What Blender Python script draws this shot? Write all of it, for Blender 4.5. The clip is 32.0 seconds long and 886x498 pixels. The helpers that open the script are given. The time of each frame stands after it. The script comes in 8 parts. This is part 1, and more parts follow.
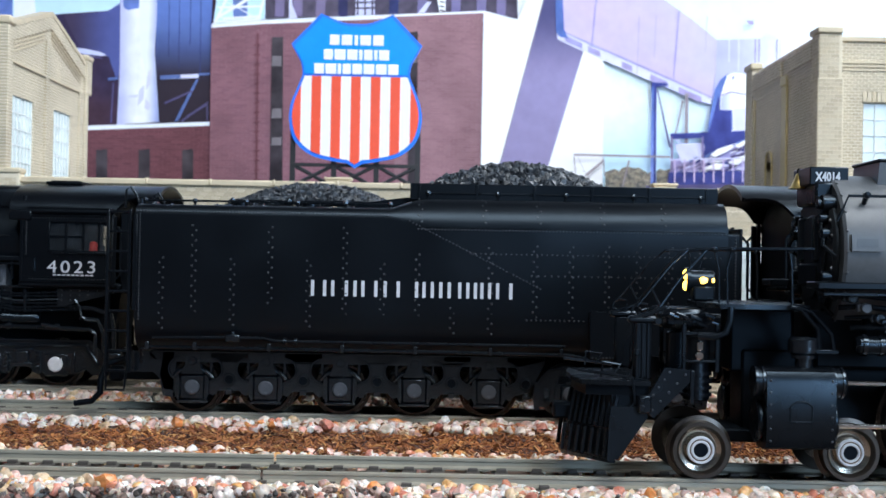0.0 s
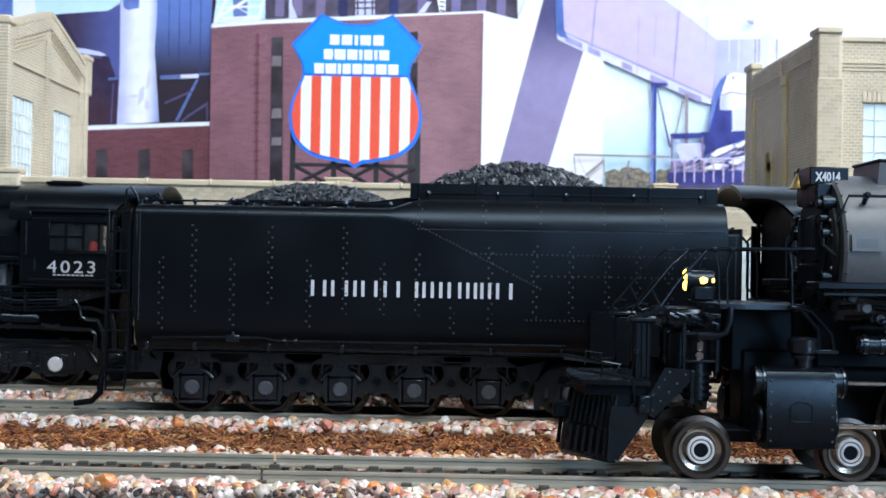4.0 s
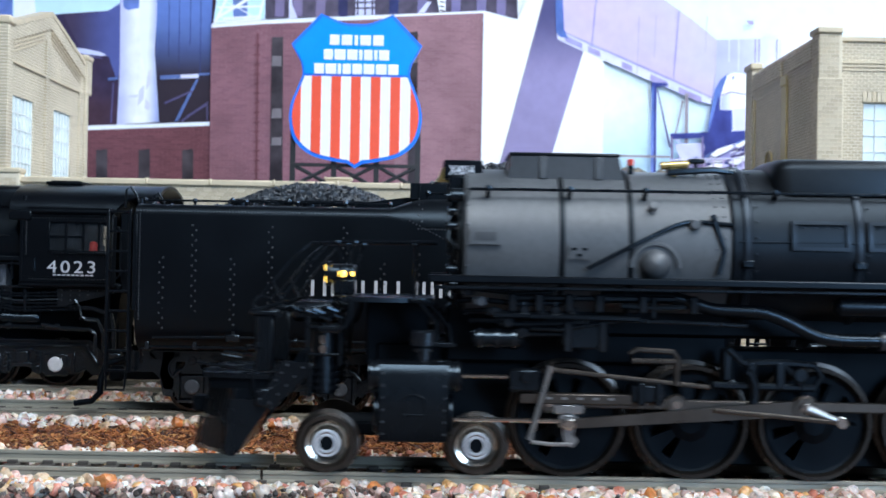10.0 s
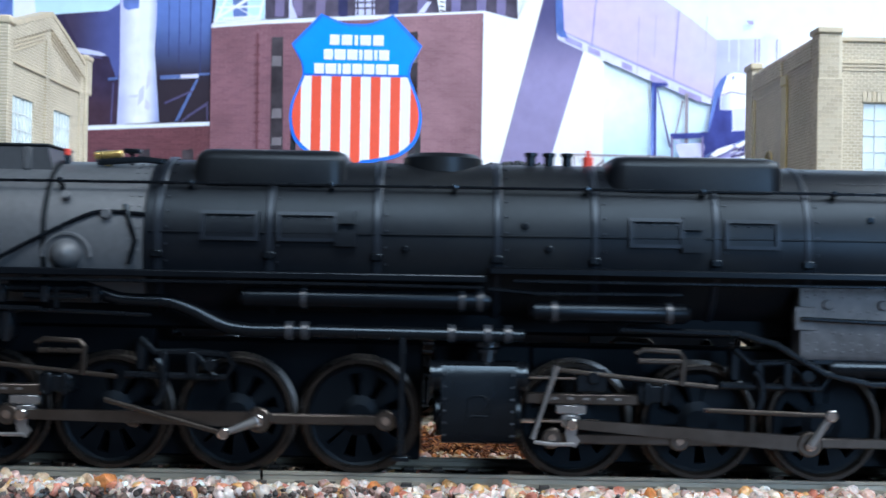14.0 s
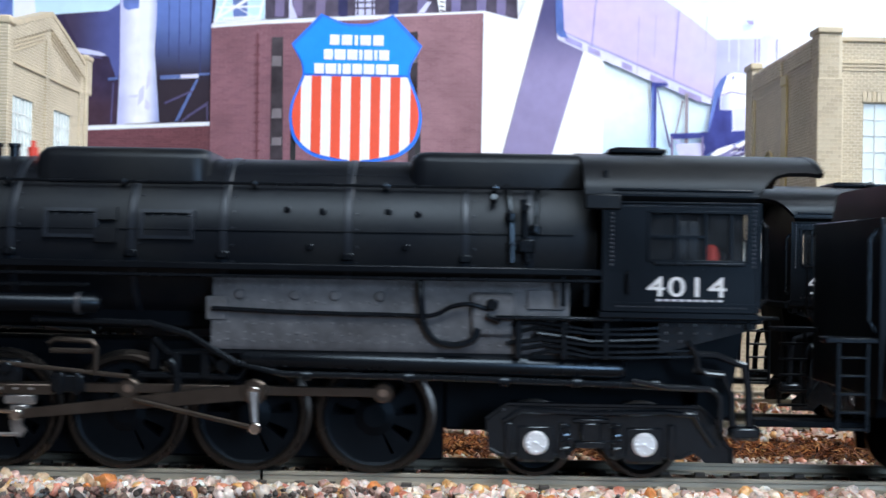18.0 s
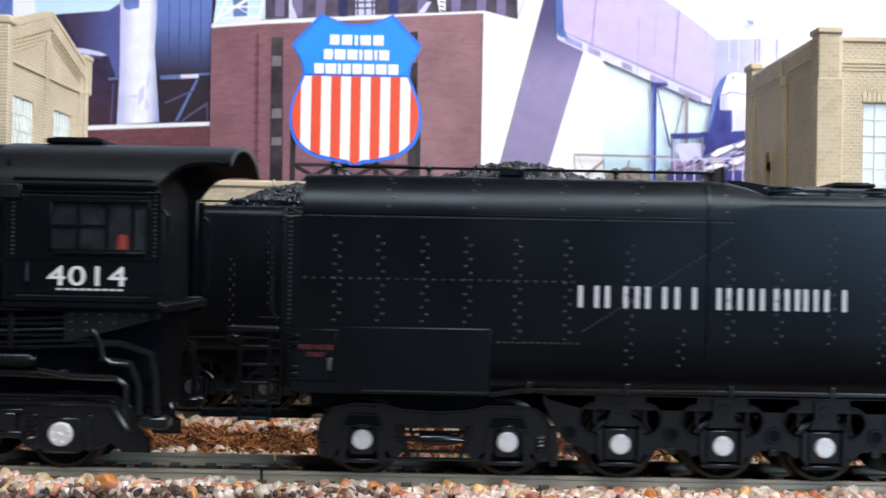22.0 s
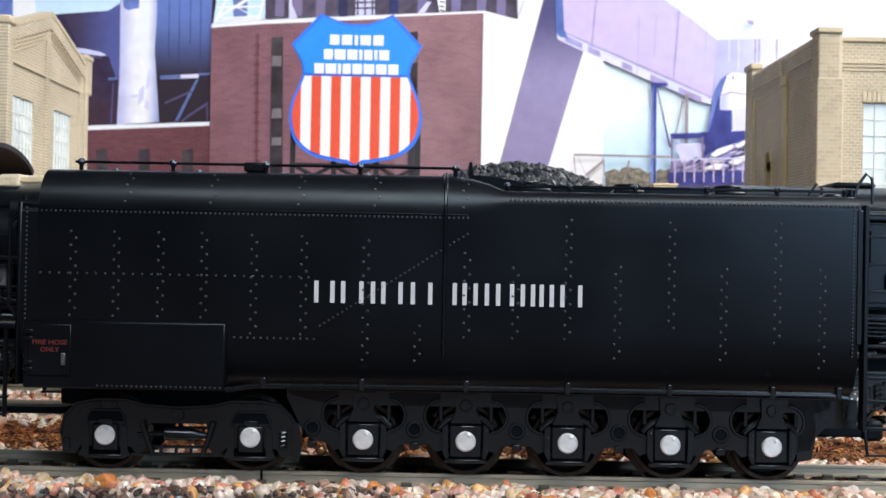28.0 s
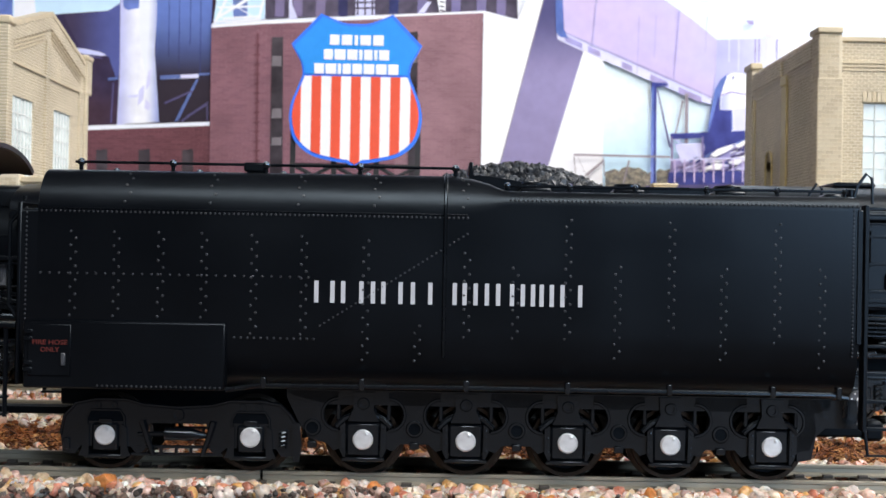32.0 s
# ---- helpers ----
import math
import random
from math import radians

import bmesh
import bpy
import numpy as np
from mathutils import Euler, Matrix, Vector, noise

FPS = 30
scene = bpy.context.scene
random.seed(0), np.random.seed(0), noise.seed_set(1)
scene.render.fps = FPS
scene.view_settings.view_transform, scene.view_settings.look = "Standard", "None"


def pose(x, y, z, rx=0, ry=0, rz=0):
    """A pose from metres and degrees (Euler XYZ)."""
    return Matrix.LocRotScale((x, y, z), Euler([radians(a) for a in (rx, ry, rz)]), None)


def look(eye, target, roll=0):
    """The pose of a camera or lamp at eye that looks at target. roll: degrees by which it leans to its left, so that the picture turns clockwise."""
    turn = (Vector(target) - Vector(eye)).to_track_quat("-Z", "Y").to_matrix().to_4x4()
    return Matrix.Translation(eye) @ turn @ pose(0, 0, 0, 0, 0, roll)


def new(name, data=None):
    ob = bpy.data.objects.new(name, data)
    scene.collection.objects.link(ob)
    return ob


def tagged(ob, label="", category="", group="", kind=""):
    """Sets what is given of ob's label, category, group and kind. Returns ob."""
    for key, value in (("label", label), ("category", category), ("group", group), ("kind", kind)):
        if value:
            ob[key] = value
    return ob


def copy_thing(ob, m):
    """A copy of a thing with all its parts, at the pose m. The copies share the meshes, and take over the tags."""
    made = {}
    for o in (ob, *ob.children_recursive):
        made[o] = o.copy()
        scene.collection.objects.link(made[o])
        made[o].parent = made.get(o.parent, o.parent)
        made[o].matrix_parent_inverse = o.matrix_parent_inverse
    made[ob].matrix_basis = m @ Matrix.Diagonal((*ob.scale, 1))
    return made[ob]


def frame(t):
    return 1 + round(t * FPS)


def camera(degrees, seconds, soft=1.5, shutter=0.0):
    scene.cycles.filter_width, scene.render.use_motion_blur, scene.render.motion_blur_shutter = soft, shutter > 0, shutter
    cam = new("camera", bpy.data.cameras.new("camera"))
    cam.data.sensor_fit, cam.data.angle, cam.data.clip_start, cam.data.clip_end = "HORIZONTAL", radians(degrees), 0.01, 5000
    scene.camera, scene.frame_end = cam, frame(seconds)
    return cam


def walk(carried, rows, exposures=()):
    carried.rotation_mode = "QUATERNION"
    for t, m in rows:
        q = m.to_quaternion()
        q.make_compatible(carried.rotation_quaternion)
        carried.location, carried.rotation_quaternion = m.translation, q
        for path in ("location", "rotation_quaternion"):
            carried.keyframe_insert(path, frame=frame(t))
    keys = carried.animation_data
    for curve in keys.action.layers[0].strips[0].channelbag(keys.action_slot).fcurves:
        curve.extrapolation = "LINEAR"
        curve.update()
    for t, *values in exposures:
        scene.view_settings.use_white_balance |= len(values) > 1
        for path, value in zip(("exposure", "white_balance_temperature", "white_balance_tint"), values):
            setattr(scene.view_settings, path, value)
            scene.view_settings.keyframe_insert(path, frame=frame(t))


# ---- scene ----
# A model railway: three tracks with black articulated steam locomotives. Lengths in mm below are scaled to metres by MM.
MM = 0.001
cam = camera(38.8, 32.0, soft=1.5, shutter=0.9)
EYE = (0.0, -0.225, 0.0366)
STAND = look(EYE, (0.0, 0.775, 0.0366 + 0.009), roll=1.06)
walk(cam, [(0.0, STAND), (32.0, STAND)], exposures=[(0.0, 0.0, 6400, 10), (7.8, 0.0, 6350, 10.5), (10.0, 0.0, 6130, 9.5), (14.0, 0.0, 6080, 9.5), (17.0, 0.0, 6480, 11), (20.0, 0.0, 7150, 15), (24.0, -0.07, 7500, 15.5), (32.0, -0.07, 7500, 15.5)])
cam.data.dof.use_dof, cam.data.dof.focus_distance, cam.data.dof.aperture_fstop = True, 0.225, 80.0

# ---- light: a strip lamp over the layout and the pale room around it ----
world = bpy.data.worlds.new("room_air")
world.use_nodes = True
world.node_tree.nodes["Background"].inputs[0].default_value = (0.75, 0.85, 1.0, 1)
world.node_tree.nodes["Background"].inputs[1].default_value = 0.25
scene.world = world


def area_lamp(name, eye, target, sx, sy, watts, colour):
    d = bpy.data.lights.new(name, "AREA")
    d.shape, d.size, d.size_y, d.energy, d.color = "RECTANGLE", sx, sy, watts, colour
    ob = new(name, d)
    ob.matrix_world = look(eye, target)
    return ob


area_lamp("layout_strip_lamp", (0.3, -0.15, 0.62), (0.08, 0.05, 0.0), 1.4, 0.4, 21.8, (0.92, 0.98, 1.03))
area_lamp("window_light", (0.95, -1.97, 0.45), (0.0, 0.1, 0.05), 0.75, 0.85, 47.0, (0.5, 0.72, 1.0))

# ---- materials ----


def socket(node, name, value):
    node.inputs[name].default_value = value


def material(name, colour, rough=0.5, metal=0.0, vary=0.15, grain=400.0, bump=0.0, stain=30.0, colours=None, island=False, random_object=False, glow=0.0, spec=0.5, second=None, translucent=0.0, tint=None, alpha=1.0):
    """A principled surface with two scales of noise; colours: a ramp picked by island or object."""
    m = bpy.data.materials.new(name)
    m.use_nodes = True
    nt = m.node_tree
    p = nt.nodes["Principled BSDF"]
    socket(p, "Roughness", rough)
    socket(p, "Metallic", metal)
    socket(p, "Specular IOR Level", spec)
    co = nt.nodes.new("ShaderNodeTexCoord")
    fine, coarse = nt.nodes.new("ShaderNodeTexNoise"), nt.nodes.new("ShaderNodeTexNoise")
    socket(fine, "Scale", grain), socket(coarse, "Scale", stain), socket(fine, "Detail", 4.0), socket(coarse, "Detail", 3.0)
    nt.links.new(co.outputs["Object"], fine.inputs["Vector"])
    nt.links.new(co.outputs["Object"], coarse.inputs["Vector"])
    add = nt.nodes.new("ShaderNodeMath")
    nt.links.new(fine.outputs["Fac"], add.inputs[0]), nt.links.new(coarse.outputs["Fac"], add.inputs[1])
    span = nt.nodes.new("ShaderNodeMapRange")
    socket(span, "From Min", 0.6), socket(span, "From Max", 1.4), socket(span, "To Min", 1 - vary), socket(span, "To Max", 1 + vary)
    nt.links.new(add.outputs[0], span.inputs["Value"])
    mul = nt.nodes.new("ShaderNodeMix")
    mul.data_type, mul.blend_type = "RGBA", "MULTIPLY"
    mul.inputs[0].default_value = 1.0
    if colours:
        ramp = nt.nodes.new("ShaderNodeValToRGB")
        ramp.color_ramp.interpolation = "CONSTANT"
        while len(ramp.color_ramp.elements) < len(colours):
            ramp.color_ramp.elements.new(0.5)
        for i, c in enumerate(colours):
            ramp.color_ramp.elements[i].position = i / len(colours)
        for i, c in enumerate(colours):
            ramp.color_ramp.elements[i].color = (*c, 1)
        if random_object:
            src = nt.nodes.new("ShaderNodeObjectInfo").outputs["Random"]
        else:
            src = nt.nodes.new("ShaderNodeNewGeometry").outputs["Random Per Island"]
        nt.links.new(src, ramp.inputs[0])
        nt.links.new(ramp.outputs[0], mul.inputs[6])
    elif second:
        two = nt.nodes.new("ShaderNodeMix")
        two.data_type = "RGBA"
        two.inputs[6].default_value, two.inputs[7].default_value = (*colour, 1), (*second, 1)
        cut = nt.nodes.new("ShaderNodeMapRange")
        socket(cut, "From Min", 0.38), socket(cut, "From Max", 0.62)
        nt.links.new(coarse.outputs["Fac"], cut.inputs["Value"]), nt.links.new(cut.outputs[0], two.inputs[0])
        nt.links.new(two.outputs[2], mul.inputs[6])
    else:
        mul.inputs[6].default_value = (*colour, 1)
    nt.links.new(span.outputs[0], mul.inputs[7])
    nt.links.new(mul.outputs[2], p.inputs["Base Color"])
    rr = nt.nodes.new("ShaderNodeMapRange")
    socket(rr, "From Min", 0.3), socket(rr, "From Max", 0.7), socket(rr, "To Min", max(0.02, rough * 0.85)), socket(rr, "To Max", min(1.0, rough * 1.15))
    nt.links.new(coarse.outputs["Fac"], rr.inputs["Value"]), nt.links.new(rr.outputs[0], p.inputs["Roughness"])
    if bump:
        b = nt.nodes.new("ShaderNodeBump")
        socket(b, "Strength", bump), socket(b, "Distance", 0.0003)
        nt.links.new(fine.outputs["Fac"], b.inputs["Height"]), nt.links.new(b.outputs[0], p.inputs["Normal"])
    if alpha < 1:
        socket(p, "Alpha", alpha)
    if tint:
        socket(p, "Specular Tint", (*tint, 1))
    if translucent:
        socket(p, "Subsurface Weight", translucent), socket(p, "Subsurface Scale", 0.0012), socket(p, "Subsurface Radius", (1.0, 0.55, 0.35))
    if glow:
        socket(p, "Emission Color", (*colour, 1)), socket(p, "Emission Strength", glow)
    return m


def faded(name, c0, c1, axis, p0, p1, vary=0.12, stain=24.0):
    """Printed ink that runs from one colour to another along x or z, metres."""
    m = material(name, c0, 0.7, vary=vary, grain=160, stain=stain, spec=0.08, second=c1)
    nt = m.node_tree
    sep, span = nt.nodes.new("ShaderNodeSeparateXYZ"), nt.nodes.new("ShaderNodeMapRange")
    co = nt.nodes.new("ShaderNodeTexCoord")
    nt.links.new(co.outputs["Object"], sep.inputs[0])
    socket(span, "From Min", p0), socket(span, "From Max", p1)
    span.interpolation_type = "SMOOTHSTEP"
    nt.links.new(sep.outputs[axis], span.inputs["Value"])
    two = [n for n in nt.nodes if n.type == "MIX" and n.blend_type == "MIX"][0]
    nt.links.new(span.outputs[0], two.inputs[0])
    return m


def brick_material(name, c1, c2, mortar, width, row, gap=0.08, rough=0.7, bump=0.6, plane="XZ"):
    """Coursed brick at real size; width and row in metres."""
    m = bpy.data.materials.new(name)
    m.use_nodes = True
    nt = m.node_tree
    p = nt.nodes["Principled BSDF"]
    socket(p, "Roughness", rough), socket(p, "Specular IOR Level", 0.15)
    co = nt.nodes.new("ShaderNodeTexCoord")
    sep, com = nt.nodes.new("ShaderNodeSeparateXYZ"), nt.nodes.new("ShaderNodeCombineXYZ")
    nt.links.new(co.outputs["Object"], sep.inputs[0])
    nt.links.new(sep.outputs["X" if plane == "XZ" else "Y"], com.inputs[0])
    nt.links.new(sep.outputs["Z"], com.inputs[1])
    br = nt.nodes.new("ShaderNodeTexBrick")
    socket(br, "Color1", (*c1, 1)), socket(br, "Color2", (*c2, 1)), socket(br, "Mortar", (*mortar, 1))
    socket(br, "Scale", 1.0), socket(br, "Brick Width", width), socket(br, "Row Height", row), socket(br, "Mortar Size", row * gap), socket(br, "Mortar Smooth", 0.4)
    nt.links.new(com.outputs[0], br.inputs["Vector"])
    no = nt.nodes.new("ShaderNodeTexNoise")
    socket(no, "Scale", 45.0), socket(no, "Detail", 6.0)
    nt.links.new(co.outputs["Object"], no.inputs["Vector"])
    span = nt.nodes.new("ShaderNodeMapRange")
    socket(span, "From Min", 0.3), socket(span, "From Max", 0.7), socket(span, "To Min", 0.82), socket(span, "To Max", 1.12)
    nt.links.new(no.outputs["Fac"], span.inputs["Value"])
    mul = nt.nodes.new("ShaderNodeMix")
    mul.data_type, mul.blend_type = "RGBA", "MULTIPLY"
    mul.inputs[0].default_value = 1.0
    nt.links.new(br.outputs["Color"], mul.inputs[6]), nt.links.new(span.outputs[0], mul.inputs[7])
    nt.links.new(mul.outputs[2], p.inputs["Base Color"])
    if bump:
        b = nt.nodes.new("ShaderNodeBump")
        b.invert = True
        socket(b, "Strength", bump), socket(b, "Distance", 0.0003)
        nt.links.new(br.outputs["Fac"], b.inputs["Height"]), nt.links.new(b.outputs[0], p.inputs["Normal"])
    return m


BLACK = material("satin_black_paint", (0.002, 0.0025, 0.0037), 0.34, spec=0.25, tint=(0.64, 0.83, 1.0), vary=0.2, grain=900, bump=0.03, stain=60)
BOILER = material("weathered_black_jacket", (0.0042, 0.0052, 0.0075), 0.4, spec=0.23, tint=(0.68, 0.85, 1.0), vary=0.3, grain=900, bump=0.06, stain=45, second=(0.0062, 0.0066, 0.0072))
CAST = material("oily_black_castings", (0.003, 0.0037, 0.005), 0.27, spec=0.4, tint=(0.62, 0.82, 1.0), vary=0.3, grain=900, bump=0.05, stain=120)
GLOSS = material("glossy_black_castings", (0.0045, 0.0056, 0.0076), 0.2, spec=0.7, tint=(0.7, 0.87, 1.0), vary=0.3, grain=700, bump=0.16, stain=160)
# Dull black of inner parts, and of patches that stand for shade in openings.
DARK = material("dull_black", (0.0015, 0.0018, 0.0026), 0.5, spec=0.13, tint=(0.6, 0.8, 1.0), vary=0.3, grain=700, stain=80)
GRAPHITE = material("graphite_grey_paint", (0.062, 0.067, 0.073), 0.42, vary=0.22, grain=900, bump=0.04, stain=50)
# Dark grey of the stack casing, and of the shade painted on the smokebox hatch.
STACKGREY = material("dark_grey_paint", (0.034, 0.038, 0.043), 0.45, vary=0.25, grain=700, stain=60)
FIREGREY = material("dull_silver_paint", (0.071, 0.076, 0.085), 0.5, vary=0.5, grain=500, bump=0.3, stain=90)
STEEL = material("oiled_rod_steel", (0.095, 0.082, 0.072), 0.3, 0.9, vary=0.2, grain=600, stain=80)
DARKSTEEL = material("dark_oily_steel", (0.07, 0.06, 0.052), 0.32, 0.85, vary=0.2, grain=600, stain=80)
NICKEL = material("bronzed_nickel_wheel", (0.5, 0.45, 0.38), 0.18, 0.95, vary=0.2, grain=500, stain=120)
BRIGHT = material("bright_nickel", (0.5, 0.49, 0.48), 0.14, 1.0, vary=0.08, grain=900, stain=90)
CAP = material("silver_axle_cap", (0.84, 0.86, 0.88), 0.34, 0.5, vary=0.12, grain=900, bump=0.1, stain=200)
GREYCAP = material("grey_axle_cap", (0.05, 0.056, 0.066), 0.45, 0.2, vary=0.12, grain=900, stain=200)
TYRE = material("dark_tyre_steel", (0.042, 0.037, 0.033), 0.28, 0.85, vary=0.15, grain=800, stain=100)
RAIL = material("nickel_silver_rail", (0.27, 0.25, 0.2), 0.4, 0.3, vary=0.15, grain=300, stain=60)
TIE = material("brown_plastic_sleeper", (0.05, 0.042, 0.035), 0.6, vary=0.25, grain=300, stain=60)
WHITE = material("white_lettering", (0.56, 0.57, 0.58), 0.5, vary=0.06, grain=900)
GREYLET = material("silver_grey_lettering", (0.46, 0.48, 0.52), 0.5, vary=0.06, grain=900)
# Lighter, bluer black for boiler bands, hatch rims and jacket rivets.
BAND = material("blue_black_boiler_band", (0.0095, 0.012, 0.0165), 0.34, spec=0.34, vary=0.25, grain=700, stain=120, tint=(0.7, 0.85, 1.0))
RED = material("red_paint", (0.6, 0.05, 0.03), 0.5, vary=0.1)
REDLET = material("red_lettering", (0.075, 0.009, 0.007), 0.5, vary=0.15, grain=900)
BRASS = material("polished_brass", (0.75, 0.55, 0.2), 0.28, 0.9, vary=0.12)
LAMP = material("lit_headlamp", (1.0, 0.62, 0.1), 0.4, glow=5.0)
# Paler than the black paint: highlights on rivets, straps and joints put into colour.
RIVET = material("highlight_grey_fittings", (0.026, 0.03, 0.036), 0.32, spec=0.5, vary=0.3, grain=600, stain=200)
CROSS = material("bright_crosshead_steel", (0.3, 0.3, 0.3), 0.26, 0.8, vary=0.15, grain=600)
COAL = material("black_coal", (0.02, 0.022, 0.025), 0.4, spec=0.45, vary=0.4, grain=500, bump=0.3, colours=[(0.008, 0.01, 0.013), (0.02, 0.024, 0.03), (0.013, 0.016, 0.02), (0.03, 0.036, 0.044)])
BALLAST = material("quartz_ballast", (0.6, 0.5, 0.4), 0.27, vary=0.55, grain=1100, bump=0.35, stain=480, translucent=0.4, colours=[(0.52, 0.42, 0.35), (0.5, 0.2, 0.12), (0.6, 0.54, 0.49), (0.54, 0.3, 0.12), (0.44, 0.17, 0.12), (0.54, 0.38, 0.32), (0.58, 0.47, 0.36), (0.55, 0.34, 0.29), (0.5, 0.3, 0.25), (0.62, 0.53, 0.47), (0.52, 0.38, 0.25), (0.48, 0.18, 0.06), (0.57, 0.48, 0.43), (0.52, 0.34, 0.28), (0.7, 0.66, 0.61), (0.42, 0.29, 0.17), (0.55, 0.43, 0.38), (0.5, 0.41, 0.34)])
CINDER = material("dark_cinder", (0.05, 0.04, 0.04), 0.6, vary=0.4, grain=500, bump=0.3, colours=[(0.05, 0.04, 0.034), (0.1, 0.066, 0.05), (0.07, 0.055, 0.048), (0.14, 0.08, 0.06), (0.035, 0.03, 0.027), (0.2, 0.1, 0.08)])
BARK = material("shredded_bark", (0.2, 0.1, 0.04), 0.8, vary=0.4, grain=600, bump=0.3, colours=[(0.24, 0.075, 0.02), (0.1, 0.03, 0.013), (0.34, 0.13, 0.035), (0.045, 0.018, 0.012), (0.4, 0.2, 0.07), (0.15, 0.05, 0.016), (0.27, 0.09, 0.025), (0.19, 0.06, 0.018)])
SOIL = material("brown_scenic_soil", (0.07, 0.04, 0.025), 0.9, vary=0.4, grain=300, bump=0.5)
TAN = brick_material("tan_brick", (0.55, 0.465, 0.335), (0.47, 0.395, 0.28), (0.76, 0.68, 0.54), 0.0021, 0.00102, gap=0.13, plane="XZ", bump=1.0)
TANSIDE = brick_material("tan_brick_side", (0.55, 0.465, 0.335), (0.47, 0.395, 0.28), (0.76, 0.68, 0.54), 0.0021, 0.00102, gap=0.13, plane="YZ", bump=1.0)
TANBIG = brick_material("tan_brick_large", (0.55, 0.465, 0.335), (0.49, 0.41, 0.295), (0.7, 0.62, 0.48), 0.0026, 0.00128, gap=0.12, plane="XZ", bump=1.0)
MORTAR = material("pale_mortar", (0.68, 0.6, 0.46), 0.8, vary=0.12, grain=400, stain=60, spec=0.15)
BRICK = material("tan_moulded_brick", (0.54, 0.455, 0.325), 0.65, vary=0.12, grain=700, stain=120, bump=0.1, spec=0.2, random_object=True, colours=[(0.56, 0.475, 0.345), (0.51, 0.43, 0.305), (0.545, 0.455, 0.32), (0.48, 0.4, 0.285), (0.58, 0.5, 0.37)])
OCHRE = material("ochre_moulded_plastic", (0.46, 0.36, 0.17), 0.55, vary=0.12, grain=300, stain=60)
# Darker copy of the ochre, with the vent's recess shade in its colour.
REVEAL = material("shaded_ochre_plastic", (0.3, 0.22, 0.1), 0.6, vary=0.15, grain=300, stain=60)
TANTRIM = material("tan_moulded_plastic", (0.55, 0.46, 0.32), 0.55, vary=0.1, grain=300, stain=40, bump=0.05)
PANE = material("frosted_window_glazing", (0.6, 0.67, 0.66), 0.25, vary=0.1, stain=60)
MULLION = material("pale_window_bars", (0.66, 0.68, 0.66), 0.5, vary=0.08)
ROOFING = material("grey_roofing", (0.2, 0.19, 0.18), 0.8, vary=0.2)
TABLE = material("plywood_board", (0.3, 0.21, 0.12), 0.7, vary=0.2, grain=80, stain=10)
# Dark grey at low alpha, which greys the view through the cab panes.
GLAZING = material("grey_cab_glazing", (0.035, 0.042, 0.05), 0.15, vary=0.6, grain=300, stain=150, alpha=0.22)
WALLPAINT = material("room_wall_paint", (0.13, 0.14, 0.155), 0.8, vary=0.05, grain=60, stain=4)
CARPET = material("room_carpet", (0.12, 0.11, 0.1), 0.95, vary=0.2, grain=200, stain=10)

# ---- mesh tools (mm) ----


